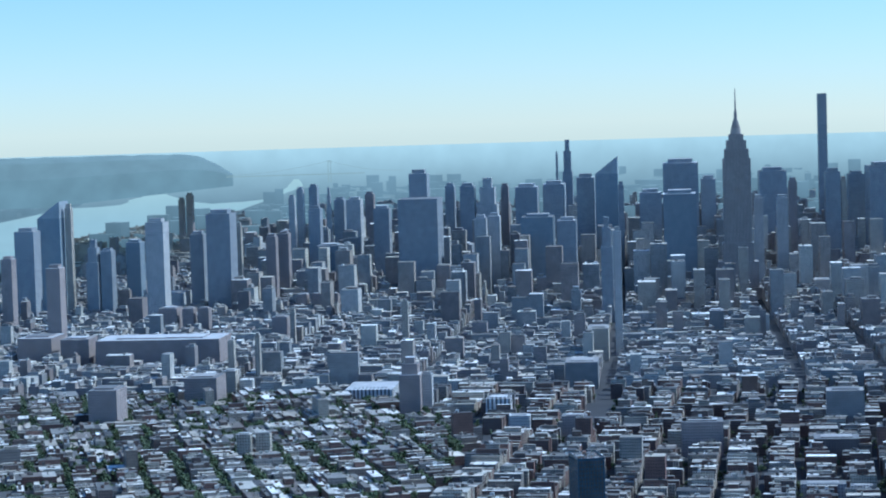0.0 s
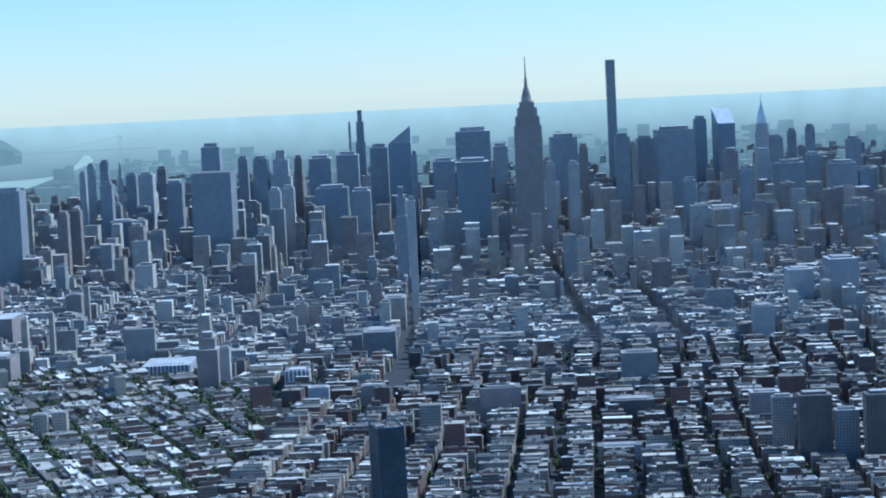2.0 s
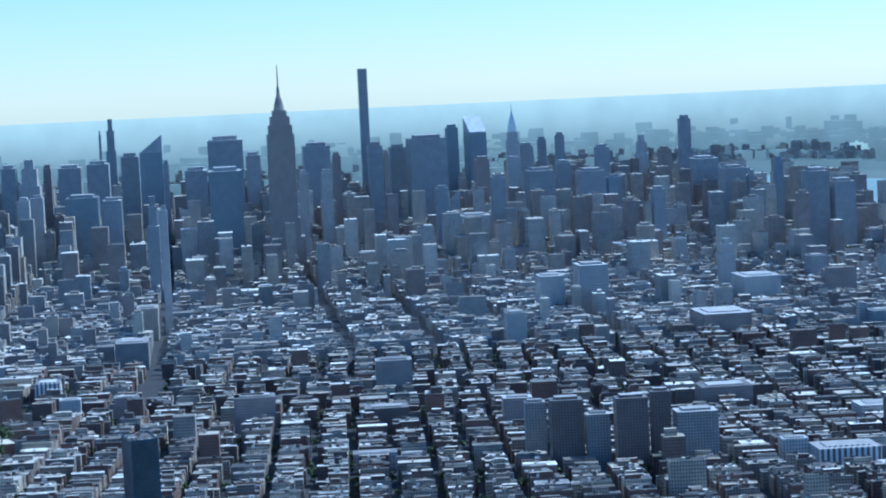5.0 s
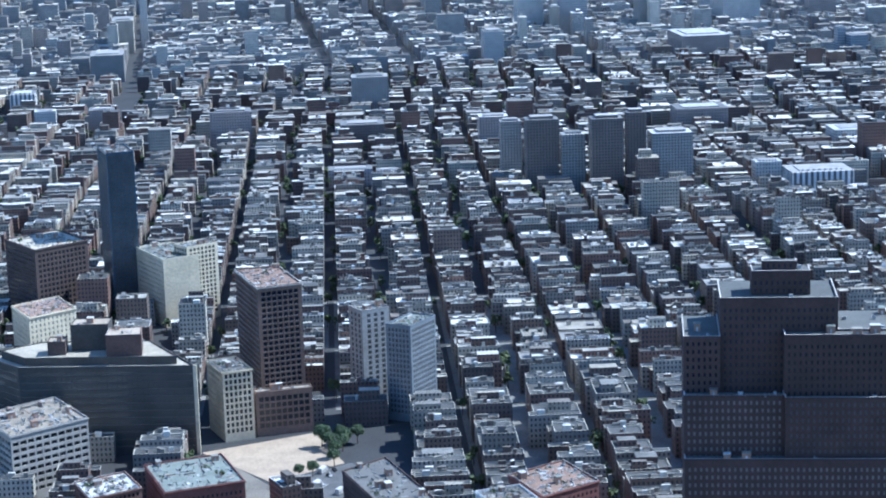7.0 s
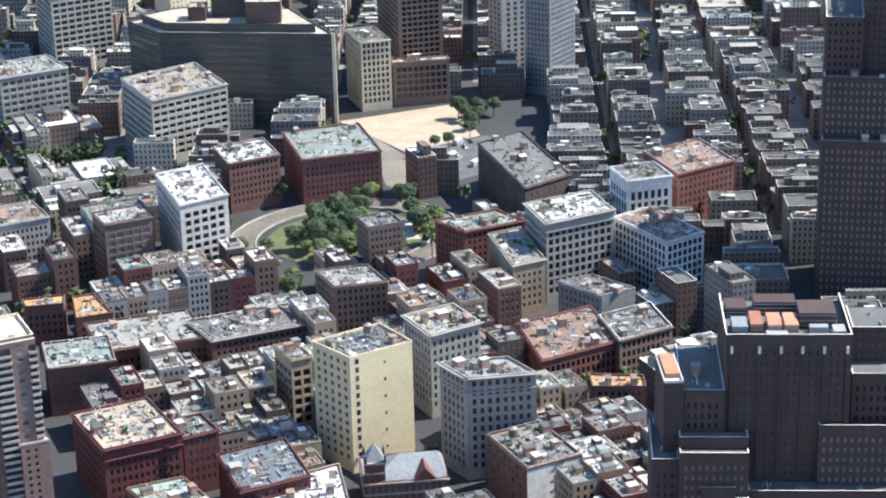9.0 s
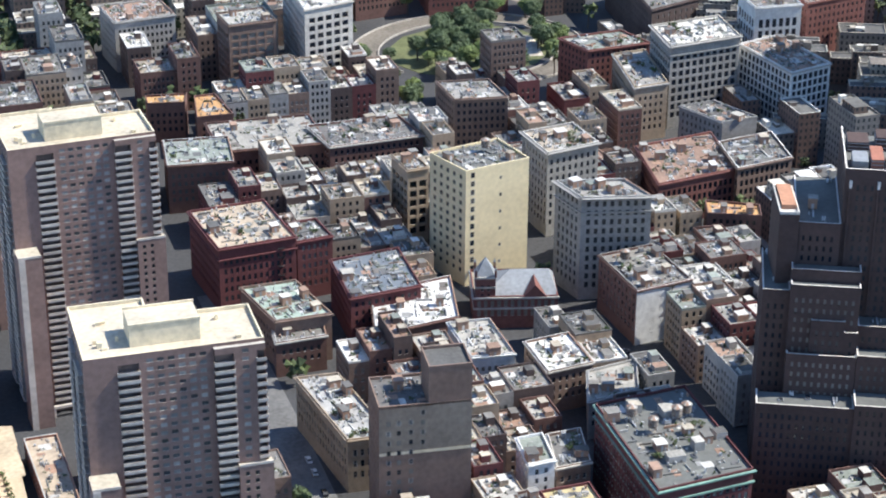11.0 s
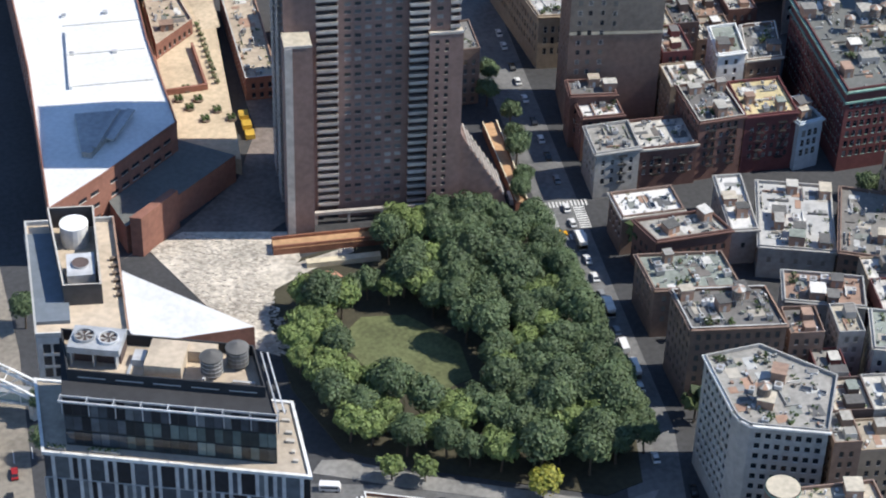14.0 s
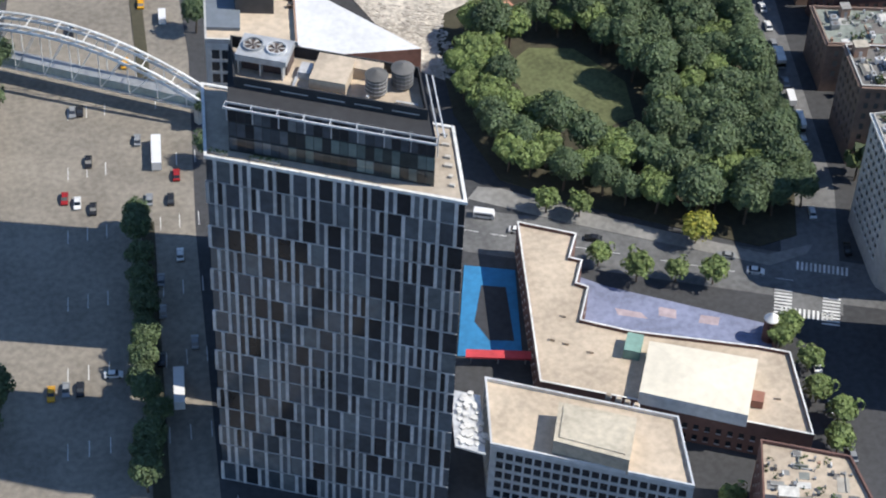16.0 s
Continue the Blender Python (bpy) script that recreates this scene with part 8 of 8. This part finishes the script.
def house_stuff(b, poly, h, rnd, near):
    """A plain house of a far row: walls, parapet, flat roof, a stair head and small gear on the roof."""
    p = [tuple(q) for q in poly]
    if near:
        inner = inset(p, 0.35)
        n = len(p)
        b.prism(p, 0, h + 0.9, 0, None, wall_uv=True)
        n0 = len(b.v)
        b.v.extend((x, y, h + 0.9) for x, y in p)
        b.v.extend((x, y, h + 0.9) for x, y in inner)
        b.v.extend((x, y, h) for x, y in inner)
        for i in range(n):
            j = (i + 1) % n
            b.f.append((n0 + i, n0 + j, n0 + n + j, n0 + n + i))
            b.f.append((n0 + n + i, n0 + n + j, n0 + 2 * n + j, n0 + 2 * n + i))
            b.m.extend((1, 1))
            b.uv.extend([(-1.0, -1.0)] * 8)
        b.face([(x, y, h) for x, y in inner], 1)
    else:
        b.prism(p, 0, h, 0, None, wall_uv=True)
        b.face([(x, y, h) for x, y in p], 1)
    (x0, y0), (x1, y1), (x3, y3) = p[0], p[1], p[3]
    w, d = math.dist(p[0], p[1]), math.dist(p[0], p[3])
    rot = 90 - math.degrees(math.atan2(y3 - y0, x3 - x0))
    for _ in range(rnd.choice((2, 3, 4, 5, 6)) if near else rnd.choice((1, 1, 2, 3))):
        u, v = rnd.uniform(0.2, 0.8), rnd.uniform(0.15, 0.85)
        c = (x0 + (x1 - x0) * u + (x3 - x0) * v, y0 + (y1 - y0) * u + (y3 - y0) * v)
        sx, sy, sz = rnd.uniform(1.0, max(1.8, min(5, w * 0.4))), rnd.uniform(1.0, max(1.8, min(6, d * 0.3))), rnd.uniform(0.6, 3.8)
        b.box(c, (sx, sy, sz), rot, h, rnd.choice((0, 1, 1)), 1)
    if rnd.random() < 0.3 and w > 6 and d > 8:
        u, v = rnd.uniform(0.35, 0.65), rnd.uniform(0.35, 0.65)
        c = (x0 + (x1 - x0) * u + (x3 - x0) * v, y0 + (y1 - y0) * u + (y3 - y0) * v)
        b.prism(rect(*c, w * rnd.uniform(0.4, 0.65), d * rnd.uniform(0.3, 0.6), rot), h, h + rnd.uniform(3, 7), 0, 1, wall_uv=True)


SMALL_WALLS = [RED_OLD, BROWN_PLAIN, TAN_BRICK, GREY_STUCCO, RED_DARK, GREY_STONE, BROWN_DARK, TAN_BRICK]
SMALL_WORDS = ["old red brick", "brown brick", "tan brick", "grey stuccoed", "dark red brick", "grey stone", "dark brown brick", "tan brick"]


LOFTS = []


def small_house(poly, h, rnd):
    """One loft or walk-up of the inner rows, with windows, parapet, roof and roof clutter as parts."""
    LOFTS.append(1)
    k = rnd.randrange(len(SMALL_WALLS))
    storeys = max(2, round(h / 3.6))
    t = tagged(new("loft_house"), f"{SMALL_WORDS[k]} row house of {storeys} storeys with flat roof", "house", group="inner row houses")
    wall = SMALL_WALLS[k]
    b, glass = Buf(), Buf()
    n = len(poly)
    for i in range(n):
        p, q = poly[i], poly[(i + 1) % n]
        if faces_us(p, q):
            openings(b, glass, p, q, 0.0, h, (rnd.uniform(2.2, 2.9), 3.6), (1.2, 2.0), 0.25, t, False)
        else:
            b.face([(*p, 0), (*q, 0), (*q, h), (*p, h)], 0)
    b.obj("wall", [wall, COPING], t)
    if glass.f:
        glass.obj("window_panes", [GLASS], t)["kind"] = "stuff"
    r = Buf()
    inner = inset(poly, 0.35)
    r.face([(*p, h - 0.02) for p in inner], 0)
    up = rnd.uniform(0.5, 1.2)
    for i in range(n):
        j = (i + 1) % n
        a0, a1, b0, b1 = poly[i], poly[j], inner[i], inner[j]
        r.face([(*a0, h), (*a1, h), (*a1, h + up), (*a0, h + up)], 1)
        r.face([(*a0, h + up), (*a1, h + up), (*b1, h + up), (*b0, h + up)], 1)
        r.face([(*b1, h - 0.02), (*b0, h - 0.02), (*b0, h + up), (*b1, h + up)], 1)
    r.obj("roof", [ROOF_ONE, rnd.choice((wall, wall, wall, ROOF_ONE))], t)
    c = Buf()
    x0, y0 = outline_mid(poly)
    rot = 90 - math.degrees(math.atan2(poly[3][1] - poly[0][1], poly[3][0] - poly[0][0]))
    w, d = math.dist(poly[0], poly[1]), math.dist(poly[0], poly[3])
    c.box((x0 + (poly[2][0] - x0) * 0.3, y0 + (poly[2][1] - y0) * 0.3), (min(3, w * 0.4), min(4, d * 0.3), rnd.uniform(2.2, 3.2)), rot, h - 0.02, 0, 1)
    c.obj("stair_head", [wall, ROOF_ONE], t)
    if w > 6 and rnd.random() < 0.6:
        c = Buf()
        k = rnd.uniform(-0.5, 0.5)
        c.box((x0 + (poly[1][0] - x0) * 0.45 * k, y0 + (poly[1][1] - y0) * 0.45), (rnd.uniform(2.5, min(6, w * 0.6)), rnd.uniform(2.5, max(2.6, d * 0.3)), rnd.uniform(1.4, 3.0)), rot, h - 0.02, 0, 1)
        c.obj("roof_hut", [rnd.choice((GREY_STUCCO, wall, GEAR, WHITE_BRICK)), ROOF_ONE], t)
    if rnd.random() < 0.16:
        water_tank(x0, y0, h - 0.02, rnd.uniform(1.3, 1.8), rnd.uniform(2.4, 3.4))
    roof_litter(t, poly, h - 0.02, rnd, int(w * d / 3.6))
    return t


def corridor(points, width):
    """Keeps a street free of houses along a chain of places."""
    for (x0, y0), (x1, y1) in zip(points, points[1:]):
        L = math.hypot(x1 - x0, y1 - y0)
        nx, ny = (y1 - y0) / L * width / 2, -(x1 - x0) / L * width / 2
        clear([(x0 - nx, y0 - ny), (x0 + nx, y0 + ny), (x1 + nx, y1 + ny), (x1 - nx, y1 - ny)], 0.0)


def infill(bearing, c0, c1, s0, s1, ok, height, seed, size=(7.5, 12.0)):
    """Small houses in the gaps that the single buildings leave."""
    rnd = random.Random(seed)
    at = grid_place(bearing)
    made = 0
    s = s0
    while s < s1:
        c = c0
        while c < c1:
            w, d = size[0] * rnd.uniform(0.8, 1.5), size[1] * rnd.uniform(0.85, 1.15)
            poly = [at(*k) for k in ((c, s), (c + w, s), (c + w, s + d), (c, s + d))]
            if ok(*poly[0]) and is_free([tuple(Vector(p) * 0.9 + Vector(poly[0]) * 0.05 + Vector(poly[2]) * 0.05) for p in poly]):
                small_house(poly, height(rnd), rnd)
                clear(poly, -0.3)
                made += 1
                c += w + 0.02
            else:
                c += 2.0
        s += size[1] + 0.8
    return made


def clump(b, x, y, z, r, rnd, n=14):
    """A far tree: a loose heap of leafy scraps on a stem."""
    b.prism([(x - 0.2, y - 0.2), (x + 0.2, y - 0.2), (x + 0.2, y + 0.2), (x - 0.2, y + 0.2)], 0, z, 1)
    for _ in range(n):
        d = Vector((rnd.gauss(0, 1), rnd.gauss(0, 1), rnd.gauss(0, 0.8))).normalized() * r * rnd.uniform(0.3, 1.0)
        s = r * rnd.uniform(0.3, 0.55)
        c = Vector((x, y, z + r * 0.4)) + d
        u = Vector((rnd.gauss(0, 1), rnd.gauss(0, 1), rnd.gauss(0, 1))).normalized()
        v = u.orthogonal().normalized()
        w = u.cross(v)
        p = [c + v * s, c + (w * 0.87 - v * 0.5) * s, c + (-w * 0.87 - v * 0.5) * s, c + u * s * 1.1, c - u * s * 0.8]
        n0 = len(b.v)
        b.v.extend(tuple(q) for q in p)
        for f in ((0, 1, 3), (1, 2, 3), (2, 0, 3), (1, 0, 4), (2, 1, 4), (0, 2, 4)):
            b.f.append(tuple(n0 + k for k in f))
            b.m.append(0)
            b.uv.extend([(-1.0, -1.0)] * 3)


def fill(name, label, bearing, across, along, road_a, road_s, belongs, height, seed, lot=(5.5, 10), lots_across=False, trees=0.25, singles=0, detailed=False, jog=0.0, jog_from=0.0, walls=None, mixed=False):
    """Rows of houses along the streets of one grid. across, along: where the streets' middle lines run."""
    rnd = random.Random(seed)
    at = grid_place(bearing)
    b, t, pv = Buf(), Buf(), Buf()
    shift = [rnd.uniform(-jog, jog) if s >= jog_from else 0.0 for s in along]
    turned = lots_across
    for i in range(len(across) - 1):
        for j in range(len(along) - 1):
            c0, c1 = across[i] + road_a / 2 + shift[j], across[i + 1] - road_a / 2 + shift[j]
            s0, s1 = along[j] + road_s / 2, along[j + 1] - road_s / 2
            mx, my = at((c0 + c1) / 2, (s0 + s1) / 2)
            if not seen_from_tower(mx, my, -5, 56):
                continue
            block = [at(c0 - 3.2, s0 - 3.2), at(c1 + 3.2, s0 - 3.2), at(c1 + 3.2, s1 + 3.2), at(c0 - 3.2, s1 + 3.2)]
            if math.hypot(mx, my) < 1700 and belongs(mx, my) and is_free(block):
                pv.prism(block, 0, 0.15, 0, 0)
            lots_across = rnd.random() < 0.5 if mixed else turned
            if lots_across:
                k1, k2 = rnd.uniform(0.36, 0.5), rnd.uniform(0.36, 0.5)
                rows = [(True, s0, s0 + (s1 - s0) * k1, c0, c1), (True, s1 - (s1 - s0) * k2, s1, c0, c1)]
            else:
                rows = [(False, c0, c0 + (c1 - c0) * rnd.uniform(0.36, 0.46), s0, s1), (False, c1 - (c1 - c0) * rnd.uniform(0.36, 0.46), c1, s0, s1)]
            for flip, d0, d1, l0, l1 in rows:
                l = l0
                while l < l1 - 4:
                    w = min(rnd.uniform(*lot) * rnd.choice((1, 1, 1, 1, 1.5, 2.4)), l1 - l)
                    if l1 - l - w < 5:
                        w = l1 - l
                    e0, e1 = d0 + rnd.choice((0, 0, 0.4, 1.0, 2.5)), d1
                    e0, e1 = (e0, e1 + (e1 - e0) * rnd.uniform(-0.35, 0.12)) if d0 in (s0, c0) else (e0 + (e1 - e0) * rnd.uniform(-0.12, 0.35), e1)
                    q = [(l, e0), (l + w, e0), (l + w, e1), (l, e1)] if flip else [(e0, l), (e1, l), (e1, l + w), (e0, l + w)]
                    poly = [at(*k) for k in q]
                    l += w
                    x, y = poly[0]
                    if not seen_from_tower(x, y) or not belongs(x, y) or not is_free(poly):
                        continue
                    h = height(x, y, rnd, w)
                    if h > 60:
                        mid = outline_mid(poly)
                        k = min(1.6, 34 / max(math.dist(poly[0], poly[1]), 1)), min(1.8, 52 / max(math.dist(poly[0], poly[3]), 1))
                        u, v = (Vector(poly[1]) - Vector(poly[0])) * k[0] / 2, (Vector(poly[3]) - Vector(poly[0])) * k[1] / 2
                        poly = [tuple(Vector(mid) + u * i + v * n) for i, n in ((-1, -1), (1, -1), (1, 1), (-1, 1))]
                    if detailed and len(LOFTS) < 300:
                        small_house(poly, h, rnd)
                        clear(poly, -0.3)
                    elif singles > 0 and math.hypot(x, y) < 1330:
                        singles -= 1
                        o = Buf()
                        house_stuff(o, poly, h, rnd, True)
                        tagged(o.obj("row_house", [WALLS_ONE, ROOFS]), "narrow brick row house with parapet and roof huts", "house", group="village row houses")
                    elif h > 0:
                        house_stuff(b, poly, h, rnd, math.hypot(x, y) < 2000)
            k = int(trees * (c1 - c0) * (s1 - s0) / 120)
            for _ in range(k):
                side = rnd.random()
                c, s = rnd.uniform(c0, c1), rnd.uniform(s0, s1)
                if side < 0.5:
                    c = rnd.choice((c0 - 2.5, c1 + 2.5)) if not lots_across else (c0 + c1) / 2 + rnd.uniform(-1, 1) * (c1 - c0) / 2
                    s = s if not lots_across else rnd.choice((s0 - 2, s1 + 2, (s0 + s1) / 2))
                else:
                    if lots_across:
                        s = (s0 + s1) / 2 + rnd.uniform(-3, 3)
                    else:
                        c = (c0 + c1) / 2 + rnd.uniform(-3, 3)
                x, y = at(c, s)
                if seen_from_tower(x, y) and belongs(x, y) and is_free([(x, y), (x + 0.1, y), (x, y + 0.1)]):
                    r = rnd.uniform(2.6, 5.6)
                    clump(t, x, y, rnd.uniform(5, 10), r, rnd, 14 if math.hypot(x, y) < 2200 else 8)
    o = tagged(b.obj(name, [walls or WALLS, ROOFS], warp=True), label, "houses", kind="stuff") if b.f else None
    if pv.f:
        tagged(pv.obj("pavement", [PAVING], warp=True), "pale paving with raised kerbs round the blocks", "pavement", kind="structure")
    if t.f:
        tagged(t.obj("street_trees", [LEAF, BARK], warp=True), "green street and yard trees between the rows of houses", "trees", kind="stuff")
    return o


def past14(x, y):
    return x * math.sin(radians(28.4)) + y * math.cos(radians(28.4)) > 3010


def in_east_river(x, y):
    return inside((x, y), [(3700, 2500), (6500, 2300), (6500, 7000), (5000, 6100), (4250, 4800), (4150, 4200), (3840, 3600)])


def hudson_shore(y):
    return 0.10 * y + 10 if y < 2600 else 270 + 0.25 * (y - 2600) if y < 6970 else 1362 + 0.57 * (y - 6970)


def village_west(x, y):
    return math.degrees(math.atan2(x, y)) < 21 + 2 * math.sin(y / 300) if y > 1450 else x < 430 + 0.1 * (y - 1000)


def is_tribeca(x, y):
    return y < 1000 and x < 560


def span(a, b, n):
    return [a + n * i for i in range(int((b - a) / n) + 1)]


def h_low(lo, hi, tall, p):
    def f(x, y, rnd, w):
        return rnd.uniform(tall * 0.6, tall) if rnd.random() < p and w > 11 else rnd.uniform(lo, hi)
    return f


def h_mid(x, y, rnd, w):
    s = x * math.sin(radians(28.4)) + y * math.cos(radians(28.4))
    off = x - hudson_shore(y)
    if s > 6900:
        return rnd.uniform(12, 34) if rnd.random() < 0.9 or off < 600 else rnd.uniform(34, 75)
    k = min(1, max(0, (s - 3700) / 900)) * min(1, max(0.1, (off - 350) / 900))
    if rnd.random() < 0.03 + 0.13 * k and w > 11:
        return rnd.uniform(38, 62 + 88 * k)
    return rnd.uniform(12, 26 + 30 * k)


TRIBECA_ACROSS = [60, 150, 262, 375, 480, 590, 700, 800, 900, 1000]
TRIBECA_ALONG = span(300, 1080, 76)


corridor([(317, 462), (345.7, 549.5), (353.2, 581), (362, 640)], 13)
corridor([(398, 660), (396, 610), (399, 573), (372, 480)], 16)
corridor([(240, 484), (288, 478), (322, 469), (372, 460)], 13)
corridor([(262, 722), (282, 790), (318, 850), (440, 850)], 14)
corridor([(454, 935), (437, 850), (407, 680)], 15)
clear([(385, 584), (406, 585), (410, 601), (391, 604)], 1)
def inner_height(rnd):
    return rnd.choice((13, 15, 16, 17, 18, 20, 22, 24))


infill(9.6, 190, 420, 430, 960, lambda x, y: 236 + (y - 430) * 0.16 < x < 470 and 415 < y < 900, inner_height, 91, (10.5, 16.0))
infill(15.0, 90, 330, 380, 470, lambda x, y: 240 < x < 330 and 330 < y < 460, inner_height, 92, (9.0, 13.0))
fill("tribeca_lofts", "brick and stone loft rows with cluttered roofs", 9.6, TRIBECA_ACROSS, TRIBECA_ALONG, 15, 14, lambda x, y: is_tribeca(x, y) and y > 330, h_low(14, 29, 45, 0.04), 13, lot=(7, 13), lots_across=True, trees=0.12, detailed=True)
def avenue(bearing, c, s0, s1, width):
    at = grid_place(bearing)
    corridor([at(c, s0 + (s1 - s0) * k / 12) for k in range(13)], width)


avenue(28.4, -82, 2650, 6800, 19)
fill("village_houses", "packed brick and stone rows with pale flat roofs", 32.3, [-560, -430, -330, -250, -172, -92, -10, 70, 145, 228, 310, 400, 480, 570, 660, 750, 840, 930], [820, 920, 1040, 1180, 1330, 1490, 1640, 1800, 1960, 2120, 2270, 2420, 2570, 2720, 2870, 3050], 10.5, 12, lambda x, y: not past14(x, y) and not village_west(x, y) and not is_tribeca(x, y), h_low(13, 24, 46, 0.03), 11, lot=(5.5, 10.5), singles=300, trees=0.06, jog=24, jog_from=2200)
fill("west_village_houses", "low brick rows with pale roofs and leafy yards", 9.8, span(-60, 700, 82), span(980, 3400, 128), 10.5, 12, lambda x, y: not past14(x, y) and village_west(x, y) and not is_tribeca(x, y) and x > hudson_shore(y) + 40, h_low(9, 18, 44, 0.03), 12, lot=(5.5, 10), trees=1.5, jog=22, mixed=True)
fill("midtown_blocks", "dense stone, brick and glass city blocks under haze", 28.4, [-2300, -2050, -1780, -1500, -1220, -940, -640, -359, -79, 201, 330, 460, 600, 780, 980, 1180, 1400, 1650, 1900, 2200, 2500, 2800], span(3040, 9500, 80), 26, 17, lambda x, y: past14(x, y) and x > hudson_shore(y) + 60 and not in_east_river(x, y), h_mid, 14, lot=(8, 20), lots_across=True, trees=0.12, walls=MID_WALLS)


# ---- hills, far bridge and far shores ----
# the ridge's blue haze is put into its own emission colour
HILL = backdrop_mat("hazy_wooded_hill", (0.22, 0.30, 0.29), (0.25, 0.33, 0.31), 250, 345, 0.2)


def hill(name, label, az0, az1, seed):
    """A long wooded ridge at the end of the view: its crest is low and long and drops to the water at the far end."""
    rnd = random.Random(seed)
    b, n, rows = Buf(), 72, []
    for i in range(n + 1):
        f = i / n
        a = radians(az0 + (az1 - az0) * f)
        end = max(0.0, 1 - f) * 9
        crest = 336 + 4 * math.sin(f * 4.2) + (8 * f) - 44 * max(0.0, 1 - end) ** 1.6 + rnd.uniform(-1, 1)
        foot = 262 + 32 * max(0.0, f - 0.55) / 0.45
        rows.append([(r * math.sin(a), r * math.cos(a), z) for r, z in ((4440, foot - 20), (4460, foot + (crest - foot) * 0.45), (4500, foot + (crest - foot) * 0.85), (4560, crest), (4700, crest - 6))])
    for i in range(n):
        for j in range(4):
            b.face([rows[i][j], rows[i + 1][j], rows[i + 1][j + 1], rows[i][j + 1]])
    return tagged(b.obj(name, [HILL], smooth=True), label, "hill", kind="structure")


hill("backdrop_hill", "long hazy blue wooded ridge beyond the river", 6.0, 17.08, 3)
far_bridge = tagged(new("suspension_bridge"), "faint far suspension bridge with one steel tower", "bridge")
# bridge steel glows in a haze colour instead of being lit
STEELB = backdrop_mat("hazy_far_bridge_steel", (0.36, 0.42, 0.36), (0.40, 0.46, 0.38), 0, 400, 0.05)
def far_place(az, z, r=4400.0):
    return (r * math.sin(radians(az)), r * math.cos(radians(az)), z)


def far_strip(name, az0, az1, low0, high0, low1, high1):
    b = Buf()
    for d in (0.0, 6.0):
        q = [far_place(az0, low0, 4400 + d), far_place(az1, low1, 4400 + d), far_place(az1, high1, 4400 + d), far_place(az0, high0, 4400 + d)]
        b.face(q if d else q[::-1])
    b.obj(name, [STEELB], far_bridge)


far_strip("deck", 16.9, 20.6, 292.5, 294.2, 292.5, 294.2)
for a in (19.61, 19.68):
    far_strip("tower_leg", a, a + 0.02, 276, 321, 276, 321)
far_strip("cross_beam", 19.61, 19.70, 318.5, 321, 318.5, 321)
for k in range(10):
    f0, f1 = k / 10, (k + 1) / 10
    for a0, a1 in ((16.9, 19.65), (21.6, 19.65)):
        z0, z1 = 296 + 24 * f0 ** 2, 296 + 24 * f1 ** 2
        far_strip("cable", a0 + (a1 - a0) * f0, a0 + (a1 - a0) * f1, z0, z0 + 0.6, z1, z1 + 0.6)
rnd = random.Random(55)
b = Buf()
for _ in range(2600):
    a, r = radians(rnd.uniform(9, 52)), 6800 * math.exp(rnd.uniform(0, 0.7))
    x, y = r * math.sin(a), r * math.cos(a)
    if hudson_shore(y) - 1300 < x < hudson_shore(y) + 100 or in_east_river(x, y):
        continue
    s = rnd.uniform(25, 90)
    b.prism(rect(x, y, s, s * rnd.uniform(0.4, 1.2), rnd.uniform(0, 60)), -25, rnd.uniform(10, 40) if rnd.random() < 0.85 else rnd.uniform(50, 110), 0, 1)
for _ in range(900):
    y = rnd.uniform(3000, 9500)
    x = hudson_shore(y) - 1250 - rnd.random() ** 2 * 1500
    s = rnd.uniform(18, 60)
    b.prism(rect(x, y, s, s * rnd.uniform(0.4, 1.2), rnd.uniform(0, 60)), -25, rnd.uniform(8, 25) if rnd.random() < 0.85 else rnd.uniform(40, 100), 0, 1)
# haze on these far walls and roofs is painted as glow, paler higher up
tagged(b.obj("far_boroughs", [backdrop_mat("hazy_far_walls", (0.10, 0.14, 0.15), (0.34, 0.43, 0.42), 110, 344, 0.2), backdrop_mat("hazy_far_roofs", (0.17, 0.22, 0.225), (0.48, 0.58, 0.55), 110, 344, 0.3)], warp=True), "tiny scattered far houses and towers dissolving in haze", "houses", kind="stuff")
